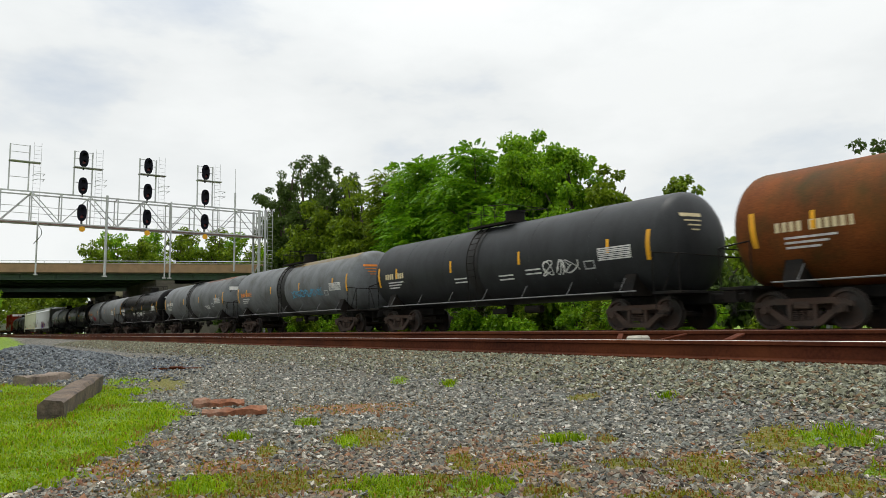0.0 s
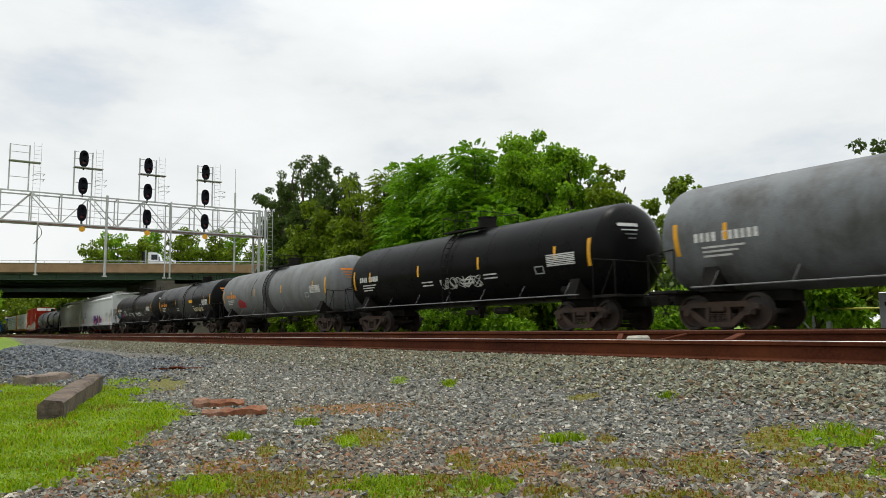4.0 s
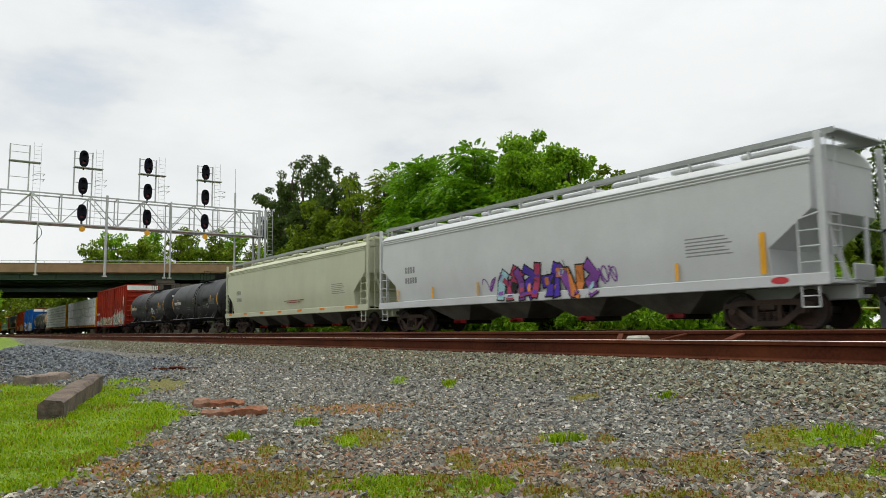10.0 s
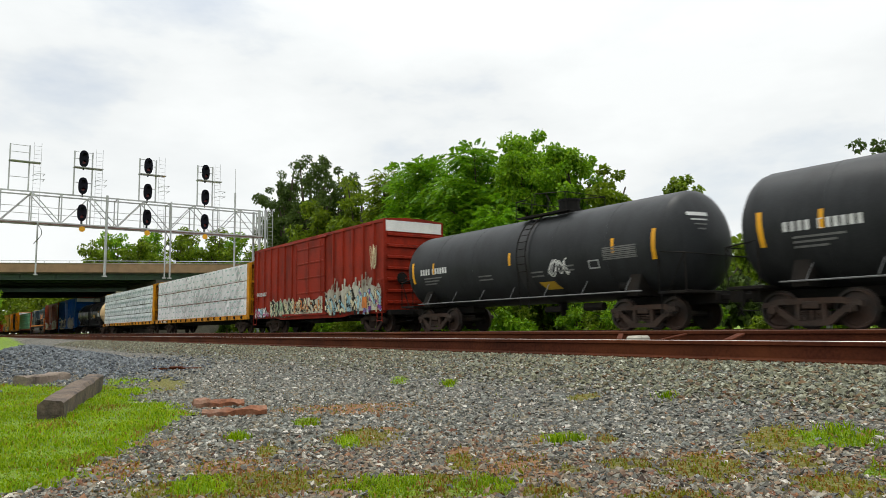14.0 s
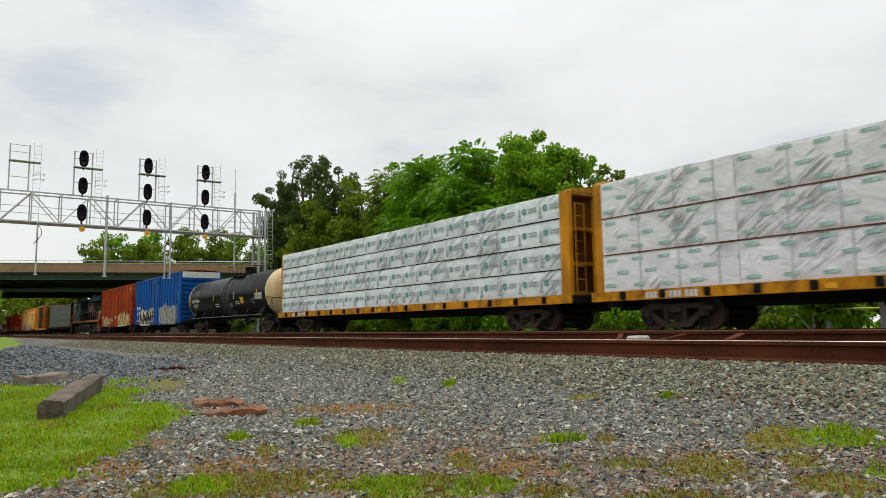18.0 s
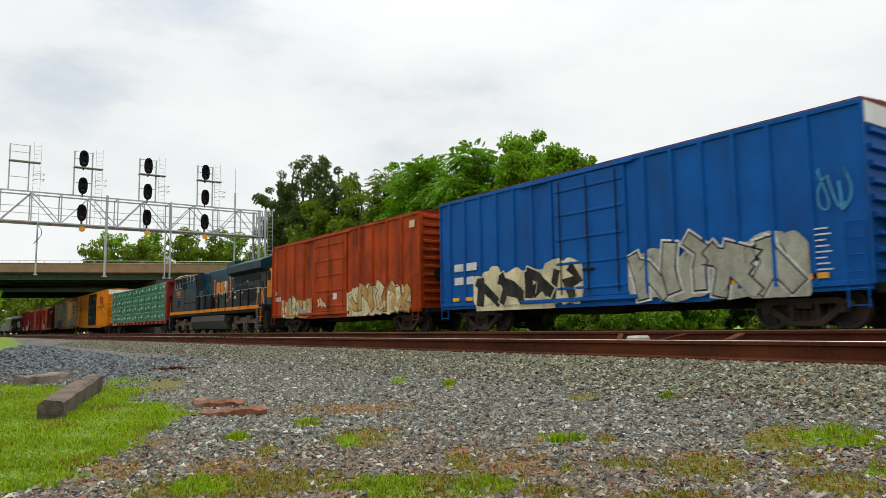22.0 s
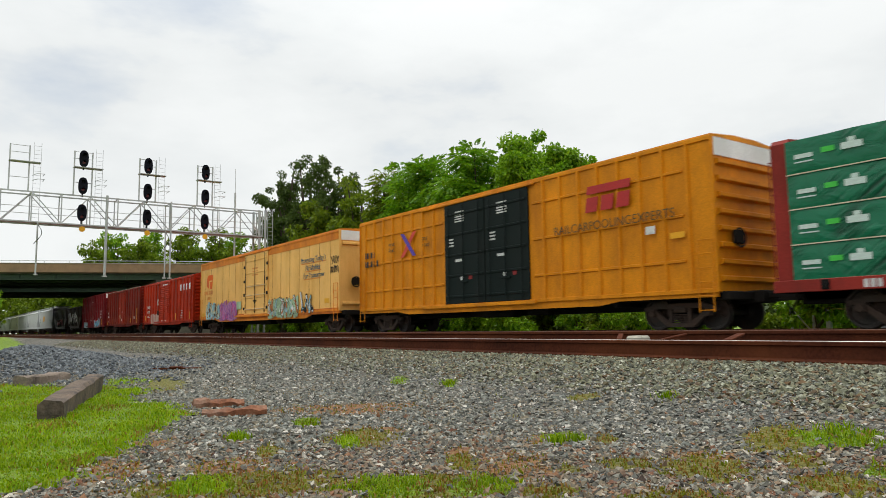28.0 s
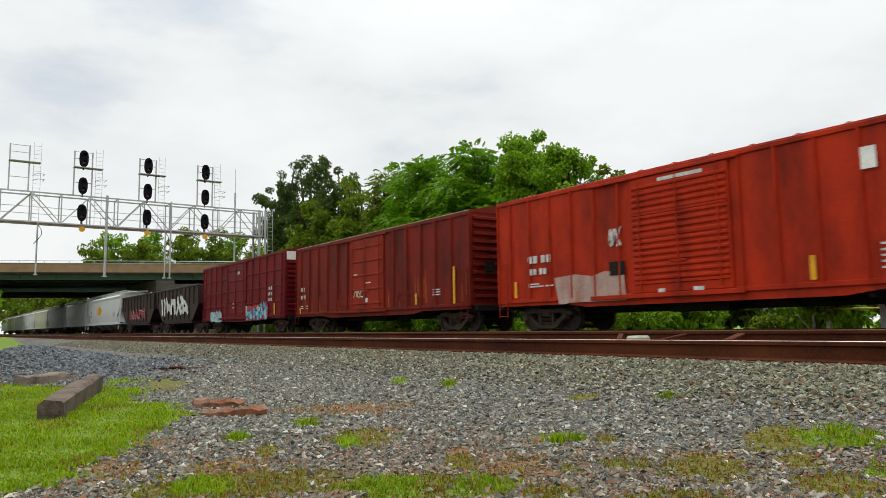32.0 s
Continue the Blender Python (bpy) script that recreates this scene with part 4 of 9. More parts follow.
    if rails:
        g = Geo()
        for y in (-0.95, 0.95):
            for x in (-0.9, -0.1, 0.7, 1.5):
                g.cyl((ladder_x + x, y, top - 0.1), (ladder_x + x, y, top + 0.55), 0.017, 6)
            g.tube([(ladder_x - 0.9, y, top + 0.55), (ladder_x - 0.4, y, top + 0.55)], 0.017).tube([(ladder_x + 0.05, y, top + 0.3), (ladder_x + 0.05, y, top + 0.7), (ladder_x + 1.5, y, top + 0.55)], 0.017)
        for x in (-0.9, 1.5):
            g.tube([(ladder_x + x, -0.95, top + 0.55), (ladder_x + x, 0.95, top + 0.55)], 0.017)
        part("railing", g, M_UNDER, car)
    if dome:
        g = Geo().lathe([(top - 0.1, 0.42), (top + 0.12, 0.42), (top + 0.12, 0.36), (top + 0.42, 0.36), (top + 0.42, 0.39), (top + 0.47, 0.39), (top + 0.5, 0.2), (top + 0.5, 0.01)], "z", (ladder_x + dome_x, 0, 0), 20)
        part("manway", g, M_UNDER, car, "hatch housing on top of the tank")
    # side rod, outlet, brake gear
    g = Geo().cyl((-half + 2.0, -1.55, 1.1), (half - 2.0, -1.55, 1.1), 0.022, 6).cyl((-half + 2.0, 1.55, 1.1), (half - 2.0, 1.55, 1.1), 0.022, 6)
    for x in np.linspace(-half + 2.6, half - 2.6, 7):
        g.tube([(float(x), -1.55, 1.1), (float(x) + 0.1, -1.38, 1.5)], 0.012)
    part("side_rod", g, M_ROD, car, "long grab rod along the tank side")
    g = Geo().cyl((ladder_x + 0.3, 0, zc - R + 0.05), (ladder_x + 0.3, 0, 0.7), 0.16, 12).cyl((ladder_x + 0.3, 0, 0.7), (ladder_x + 0.3, 0, 0.5), 0.1, 10).box(ladder_x - 0.1, ladder_x + 0.7, -0.5, -0.44, 0.62, 0.82, 0.02)
    part("outlet", g, M_UNDER, car, "bottom outlet valve")
    part("brake_cylinder", Geo().cyl((ladder_x + 1.8, -0.5, 0.75), (ladder_x + 2.6, -0.5, 0.75), 0.13, 10), M_UNDER, car)
    g = Geo().cyl((half - 3.1, -1.05, 1.28), (half - 2.3, -1.05, 1.28), 0.15, 14).box(half - 3.2, half - 2.2, -1.25, -0.85, 1.1, 1.14, 0.01)
    part("air_reservoir", g, plate or M_UNDER, car, "brake air reservoir")
    # painted marks
    if refl:
        xs = np.linspace(-hl + 2.4, hl - 2.4, refl - 2)
        for x in xs:
            part("reflector", curve_patch(Geo(), float(x) - 0.055, float(x) + 0.055, 2.24, 2.68, R, zc), M_YEL, car)
        for e in (-1, 1):
            part("reflector", curve_patch(Geo(), e * (hl - cap - 0.25) - 0.07, e * (hl - cap - 0.25) + 0.07, 1.95, 2.8, R, zc, 0.006, e * 0.05), M_YEL, car)
    mk = mark or M_WHITE
    g = Geo()
    curve_text(g, -hl + 1.5 if mark_x is None else mark_x, mark_z, 0.23, groups, R, zc)
    pieces("lettering", g, mk, car, "painted character bar")
    g = Geo()
    for k in range(3):
        curve_patch(g, -hl + 1.7, -hl + 2.9 - 0.2 * k, mark_z - 0.17 - 0.11 * k, mark_z - 0.12 - 0.11 * k, R, zc)
    for k in range(7):
        curve_patch(g, hl - 2.8, hl - 1.55, 2.42 - 0.055 * k - 0.02, 2.42 - 0.055 * k + (0.012 if k % 2 else 0.02), R, zc)
    for x0, z0 in ((0.8, 1.9), (2.2, 2.0), (-1.8, 1.95)) if data else ():
        for k in range(2):
            curve_patch(g, x0, x0 + 0.75, z0 - 0.13 * k, z0 + 0.05 - 0.13 * k, R, zc)
    pieces("stencil", g, board or M_WHITE, car, "small stencilled data line")
    if head_lines:
        for k in range(4):
            z, y0, y1 = 3.12 - 0.13 * k, -0.95 + 0.09 * k, -0.25 - 0.05 * k
            v = []
            for i in range(6):
                y = y0 + (y1 - y0) * i / 5
                for zz in (z, z + (0.1 if k == 0 else 0.04)):
                    q = min(0.999, math.hypot(y, zz - zc) / R)
                    v.append((hl - cap + cap * math.sqrt(1 - q * q) + 0.02, y, zz))
            part("head_stencil", Geo().add(v, [(2 * i, 2 * i + 2, 2 * i + 3, 2 * i + 1) for i in range(5)]), mk if k < 2 or mark else M_DIM, car, "small painted line on the tank end")
    g = Geo()
    cx = hl - 3.4
    for a, b, c, d in ((cx, cx + 0.42, 1.86, 1.9), (cx, cx + 0.42, 2.08, 2.12), (cx, cx + 0.04, 1.9, 2.08), (cx + 0.38, cx + 0.42, 1.9, 2.08)):
        curve_patch(g, a, b, c, d, R, zc, 0.012)
    part("placard_holder", g, M_GALV, car, "small square placard frame")
    trucks(car, half - 2.4)
    couplers(car, half)
    return car, half, hl


def box_car(label, s0, s1, body, z1=4.95, z0=0.95, ribs=(), doors=(), roof=None, roof_h=0.14, end_top=None, gap=0.85, sill=0.72, door_mat=None, stripe=None, W=1.55,
            end_ribs=9, rib_mat=None, smooth=False, h_ribs=(), ladder=True, seed=1, rib_w=0.1, rod_mat=None):
    random.seed(seed)
    car, half = rolling("box_car", label, "boxcar", s0, s1)
    bl = half - gap
    y = -W
    part("body", Geo().box(-bl, bl, -W, W, z0, z1, 0.02), body, car)
    part("side_sill", Geo().prism([(-bl + 0.05, z0 + 0.02), (bl - 0.05, z0 + 0.02), (bl - 0.05, z0 - 0.12), (bl - 3.2, z0 - 0.12), (bl - 4.0, sill), (-bl + 4.0, sill), (-bl + 3.2, z0 - 0.12), (-bl + 0.05, z0 - 0.12)], "y", -W + 0.02, -W + 0.1), rib_mat or body, car, "side sill below the wall")
    rf = Geo().prism([(-W - 0.03, z1), (W + 0.03, z1), (W + 0.03, z1 + 0.05), (0.5, z1 + roof_h), (-0.5, z1 + roof_h), (-W - 0.03, z1 + 0.05)], "x", -bl - 0.02, bl + 0.02)
    part("roof", rf, roof or body, car, "low peaked sheet roof")
    rr = Geo()
    for x in np.arange(-bl + 0.6, bl - 0.3, 1.2):
        rr.prism([(-W + 0.4, z1 + 0.05), (-0.5, z1 + roof_h - 0.02), (0.5, z1 + roof_h - 0.02), (W - 0.4, z1 + 0.05), (W - 0.4, z1 + 0.07), (0.5, z1 + roof_h + 0.03), (-0.5, z1 + roof_h + 0.03), (-W + 0.4, z1 + 0.07)], "x", float(x) - 0.04, float(x) + 0.04)
    part("roof_rib", rr, roof or body, car)
    me = None
    for x in ribs:
        if me is None:
            me = Geo().prism([(-rib_w / 2 - 0.03, -W + 0.001), (-rib_w / 2, -W - 0.075), (rib_w / 2, -W - 0.075), (rib_w / 2 + 0.03, -W + 0.001)], "z", z0 + 0.05, z1 - 0.06).mesh("side_post", rib_mat or body)
        o = part("side_post", me, body, car)
        o.matrix_basis = pose(float(x), 0, 0)
    for zz, xa, xb in h_ribs:
        part("side_rail", Geo().prism([(-W + 0.001, zz - 0.05), (-W - 0.05, zz - 0.03), (-W - 0.05, zz + 0.03), (-W + 0.001, zz + 0.05)], "x", xa, xb), rib_mat or body, car)
    part("eave_rail", Geo().box(-bl, bl, -W - 0.05, -W + 0.01, z1 - 0.1, z1 + 0.02, 0.01), rib_mat or body, car)
    part("base_rail", Geo().box(-bl, bl, -W - 0.05, -W + 0.01, z0 - 0.02, z0 + 0.1, 0.01), rib_mat or body, car)
    for e in (-1, 1):
        me = Geo().prism([(0, -0.1), (e * 0.11, -0.05), (e * 0.11, 0.04), (0, 0.08)], "y", -W + 0.12, W - 0.12).mesh("end_corrugation", body)
        for k in range(end_ribs):
            o = part("end_corrugation", me, body, car)
            o.matrix_basis = pose(e * bl, 0, z0 + 0.35 + (z1 - z0 - (1.0 if end_top else 0.55)) * k / (end_ribs - 1))
        for sy in (-1, 1):
            part("corner_post", Geo().box(e * (bl - 0.02), e * (bl + 0.03), sy * W - 0.06, sy * W + 0.06, z0, z1, 0.01), body, car)
        if end_top:
            part("end_panel", Geo().box(e * bl, e * (bl + 0.04), -W + 0.06, W - 0.06, z1 - 0.5, z1 - 0.02, 0.005), end_top, car, "white panel at the top of the end wall")
        g = Geo().box(e * (bl - 2.6), e * (half - 0.55), -0.3, 0.3, 0.68, 1.0, 0.02).box(e * (bl - 0.05), e * (bl + 0.2), -1.4, 1.4, z0 - 0.2, z0 + 0.02, 0.02)
        part("end_sill", g, M_UNDER, car)
    under = Geo().box(-bl + 0.3, bl - 0.3, -1.35, 1.35, z0 - 0.14, z0 - 0.01).box(-bl + 2, bl - 2, -0.28, 0.28, 0.55, z0 - 0.1).box(-1.2, 0.6, -0.9, -0.4, 0.5, 0.85, 0.04).cyl((1.2, -0.6, 0.7), (2.2, -0.6, 0.7), 0.16, 10)
    for x in np.linspace(-bl + 3.5, bl - 3.5, 5):
        under.box(float(x) - 0.06, float(x) + 0.06, -1.4, 1.4, z0 - 0.28, z0 - 0.1)
    part("underframe", under, M_UNDER, car, "dark underframe and brake gear")
    if ladder:
        for e in (-1, 1):
            g = ladder_geo(e * (bl - 0.3), -W - 0.09, z0 - 0.5, z0 + 1.35 if e < 0 else z0 + 1.35, 0.42, 0.36)
            part("ladder", g, rib_mat or body, car)
    part("brake_wheel", Geo().lathe([(bl + 0.16, 0.24), (bl + 0.18, 0.27), (bl + 0.2, 0.24), (bl + 0.18, 0.21), (bl + 0.16, 0.24)], "x", (0, -0.75, z0 + 1.4), 18).box(bl + 0.09, bl + 0.18, -0.95, -0.55, z0 + 1.25, z0 + 1.6, 0.02), M_UNDER, car, "hand brake wheel on the end wall")
    for i, (xa, xb) in enumerate(doors):
        dr = part("door", Geo().box(xa, xb, -W - 0.075, -W - 0.005, z0 + 0.08, z1 - 0.16, 0.015), door_mat or body, car, "sliding side door")
        g = Geo()
        for k in range(5):
            zz = z0 + 0.35 + (z1 - z0 - 0.9) * k / 4
            g.prism([(-W - 0.07, zz - 0.05), (-W - 0.11, zz - 0.03), (-W - 0.11, zz + 0.03), (-W - 0.07, zz + 0.05)], "x", xa + 0.08, xb - 0.08)
        part("door_rib", g, door_mat or body, dr)
        g = Geo()
        for x in (xa + 0.3, (xa + xb) / 2, xb - 0.3):
            g.cyl((x, -W - 0.13, z0 + 0.15), (x, -W - 0.13, z1 - 0.25), 0.02, 6)
        g.box((xa + xb) / 2 - 0.25, (xa + xb) / 2 + 0.25, -W - 0.14, -W - 0.1, z0 + 0.85, z0 + 0.92, 0.01)
        part("lock_rod", g, rod_mat or rib_mat or door_mat or body, dr, "door locking rods and handle")
    if doors:
        xa, xb = min(d[0] for d in doors), max(d[1] for d in doors)
        part("door_track", Geo().box(xa - 1.6, xb + 0.3, -W - 0.13, -W - 0.02, z0 - 0.06, z0 + 0.06, 0.01), rib_mat or body, car)
        part("door_track", Geo().box(xa - 1.6, xb + 0.3, -W - 0.12, -W - 0.02, z1 - 0.15, z1 - 0.07, 0.01), rib_mat or body, car)
    trucks(car, half - 2.55)
    couplers(car, half)
    return car, half, bl


def flat_bars(g, x, z, h, groups, y, ratio=0.62):
    """Bars the size of painted characters on a flat side."""
    for n in groups:
        for _ in range(n):
            g.box(x, x + h * ratio * 0.85, y - 0.004, y, z, z + h)
            x += h * (ratio + 0.14)
        x += h * 0.5
    return x


def panel(car, name, x0, x1, z0, z1, y, material, label="", t=0.005):
    return part(name, Geo().box(x0, x1, y - t, y, z0, z1), material, car, label)


def writing(car, body, x, z, h, y, material, label, slant=0.0):
    """Readable words in the built-in font, laid flat on a side that faces the lens."""
    c = bpy.data.curves.new("lettering", "FONT")
    c.body, c.size, c.shear, c.extrude = body, h, slant, 0.003
    tmp = bpy.data.objects.new("lettering", c)
    scene.collection.objects.link(tmp)
    bpy.context.view_layer.update()
    me = bpy.data.meshes.new_from_object(tmp.evaluated_get(bpy.context.evaluated_depsgraph_get()))
    bpy.data.objects.remove(tmp)
    bpy.data.curves.remove(c)
    me.materials.clear()
    me.materials.append(material)
    o = part("lettering", me, material, car, label)
    o.matrix_basis = pose(x, y - 0.004, z, 90, 0, 0)
    return o


def car_paint(name, col, dirt=GRIME, amount=0.45, rough=0.55, streak=0.8, var=0.2, dscale=1.3, spec=0.12):
    return mat(name, col, rough, 0.0, var, 0.9, 30, 0.06, dirt, amount, streak, dscale=dscale, spec=spec)


P_BLACK = car_paint("tank_black", (0.005, 0.005, 0.0053), (0.01, 0.0096, 0.009), 0.6, 0.3, spec=0.05)
P_BLACK2 = car_paint("tank_faded_black", (0.011, 0.011, 0.0115), (0.022, 0.021, 0.02), 0.6, 0.4, spec=0.2)
P_DARK = car_paint("tank_charcoal", (0.03, 0.032, 0.034), (0.014, 0.014, 0.014), 0.7, 0.42, spec=0.12)
P_GREY = car_paint("tank_grey", (0.135, 0.143, 0.15), (0.05, 0.047, 0.04), 0.8, 0.55, 0.45, spec=0.2)
P_GREY2 = car_paint("tank_pale_grey", (0.165, 0.172, 0.178), (0.075, 0.066, 0.045), 0.7, 0.55, spec=0.2)
P_RUSTY = car_paint("tank_rust_brown", (0.14, 0.042, 0.01), (0.035, 0.036, 0.01), 0.95, 0.7, 0.5, 0.45, dscale=0.8)
P_BAND = mat("stain_shade_black", (0.014, 0.0135, 0.013), 0.6, dirt=(0.045, 0.044, 0.043), amount=0.6)
P_BAND2 = mat("sooty_grey", (0.03, 0.03, 0.031), 0.5, dirt=(0.03, 0.03, 0.03), amount=0.6)
P_CREAM = car_paint("tank_end_cream", (0.68, 0.5, 0.28), (0.3, 0.16, 0.07), 0.4)
P_TEAL = mat("teal_paint", (0.02, 0.3, 0.22), 0.6, dirt=GRIME, amount=0.5)
P_BLUE = car_paint("boxcar_blue", (0.003, 0.086, 0.33), (0.01, 0.04, 0.12), 0.55)
P_ORANGE = car_paint("boxcar_red_oxide", (0.38, 0.05, 0.006), (0.085, 0.011, 0.004), 1.0, 0.6, 0.85, 0.35)
P_CNRED = car_paint("boxcar_brown_red", (0.26, 0.021, 0.008), (0.08, 0.011, 0.006), 0.9)
P_GRED = car_paint("boxcar_red", (0.4, 0.026, 0.006), (0.12, 0.01, 0.004), 0.9)
P_DRED = car_paint("boxcar_dark_red", (0.175, 0.014, 0.007), (0.04, 0.008, 0.006), 0.95)
P_DRED2 = car_paint("boxcar_maroon", (0.15, 0.009, 0.012), (0.06, 0.008, 0.008), 0.6)
P_TYEL = car_paint("boxcar_yellow", (0.66, 0.235, 0.007), (0.34, 0.1, 0.008), 0.65, 0.5)
P_REEF = car_paint("reefer_cream", (0.82, 0.47, 0.14), (0.62, 0.29, 0.05), 0.7, 0.5, var=0.1)
P_REEFO = car_paint("reefer_orange", (0.68, 0.22, 0.02), (0.42, 0.1, 0.015), 0.7)
P_HOPW = car_paint("hopper_pale_grey", (0.52, 0.53, 0.53), (0.4, 0.395, 0.38), 0.3, var=0.06, dscale=0.5)
P_HOPC = car_paint("hopper_cream", (0.47, 0.48, 0.35), (0.34, 0.33, 0.24), 0.35, var=0.06, dscale=0.5)
P_HOPD = car_paint("open_hopper_dark", (0.04, 0.032, 0.03), RUST, 0.4)
P_ENDW = car_paint("end_panel_white", (0.72, 0.71, 0.68), (0.45, 0.42, 0.38), 0.4)
P_CBY = car_paint("car_yellow", (0.62, 0.26, 0.008), (0.13, 0.05, 0.012), 0.9)
P_SILL = car_paint("sill_yellow_grimy", (0.55, 0.22, 0.008), (0.05, 0.018, 0.008), 1.0, dscale=2.6, streak=0.3)
P_CBR = car_paint("car_red", (0.26, 0.028, 0.02), (0.1, 0.02, 0.015), 0.6)
G_CREAM = mat("spray_cream", (0.66, 0.58, 0.36), 0.6, var=0.25, dirt=(0.09, 0.075, 0.05), amount=0.55, streak=0.6, dscale=2.5, spec=0.1)
G_WHITE = mat("spray_white", (0.68, 0.68, 0.66), 0.6, var=0.25, dirt=(0.09, 0.075, 0.05), amount=0.55, streak=0.6, dscale=2.5, spec=0.1)
G_BLACK = mat("spray_black", (0.015, 0.015, 0.015), 0.6, var=0.25, dirt=(0.09, 0.075, 0.05), amount=0.55, streak=0.6, dscale=2.5, spec=0.1)
G_PURPLE = mat("spray_purple", (0.2, 0.06, 0.3), 0.6, var=0.25, dirt=(0.09, 0.075, 0.05), amount=0.55, streak=0.6, dscale=2.5, spec=0.1)
G_PINK = mat("spray_pink", (0.5, 0.1, 0.25), 0.6, var=0.25, dirt=(0.09, 0.075, 0.05), amount=0.55, streak=0.6, dscale=2.5, spec=0.1)
G_BLUE = mat("spray_blue", (0.08, 0.32, 0.5), 0.6, var=0.25, dirt=(0.09, 0.075, 0.05), amount=0.55, streak=0.6, dscale=2.5, spec=0.1)
G_CYAN = mat("spray_pale_blue", (0.3, 0.5, 0.55), 0.6, var=0.25, dirt=(0.09, 0.075, 0.05), amount=0.55, streak=0.6, dscale=2.5, spec=0.1)
G_ORANGE = mat("spray_orange", (0.6, 0.2, 0.05), 0.6, var=0.25, dirt=(0.09, 0.075, 0.05), amount=0.55, streak=0.6, dscale=2.5, spec=0.1)
G_GREEN = mat("spray_pale_green", (0.36, 0.5, 0.32), 0.6, var=0.25, dirt=(0.09, 0.075, 0.05), amount=0.55, streak=0.6, dscale=2.5, spec=0.1)
G_RED = mat("spray_red", (0.35, 0.02, 0.03), 0.6, var=0.25, dirt=(0.09, 0.075, 0.05), amount=0.55, streak=0.6, dscale=2.5, spec=0.1)
G_SILVER = mat("spray_silver", (0.37, 0.36, 0.29), 0.6, var=0.25, dirt=(0.09, 0.075, 0.05), amount=0.55, streak=0.6, dscale=2.5, spec=0.1)
G_TAN = mat("spray_tan", (0.5, 0.3, 0.1), 0.6, var=0.25, dirt=(0.09, 0.075, 0.05), amount=0.55, streak=0.6, dscale=2.5, spec=0.1)
G_TAN2 = mat("spray_ochre_orange", (0.5, 0.22, 0.04), 0.6, var=0.25, dirt=(0.12, 0.06, 0.03), amount=0.6, streak=0.6, dscale=2.5, spec=0.1)
G_INDIGO = mat("spray_indigo", (0.07, 0.035, 0.33), 0.6, var=0.25, dirt=(0.09, 0.075, 0.05), amount=0.4, streak=0.6, dscale=2.5, spec=0.1)
G_MAUVE = mat("spray_mauve", (0.42, 0.17, 0.36), 0.6, var=0.25, dirt=(0.2, 0.16, 0.12), amount=0.5, streak=0.6, dscale=2.5, spec=0.1)
G_BROWN = mat("spray_brown", (0.12, 0.06, 0.03), 0.6, var=0.25, dirt=(0.09, 0.075, 0.05), amount=0.55, streak=0.6, dscale=2.5, spec=0.1)
G_REDDISH = mat("spray_crimson", (0.35, 0.04, 0.1), 0.6, var=0.25, dirt=(0.09, 0.075, 0.05), amount=0.55, streak=0.6, dscale=2.5, spec=0.1)


CUT = [-6.9, 11.1, 28.9, 46.9, 64.7, 82.6, 101.1, 118.0, 135.75, 156.2, 176.5, 190.8, 206.0, 222.8, 246.5, 270.4, 288.8, 305.9,
       322.8, 344.9, 369.3, 389.7, 413.9, 431.0, 448.1, 464.3, 477.4, 491.6, 511.6, 530.0, 550.0, 570.0, 590.0, 610.0, 630.0, 650.0]


def span(i):
    return CUT[i], CUT[i + 1]


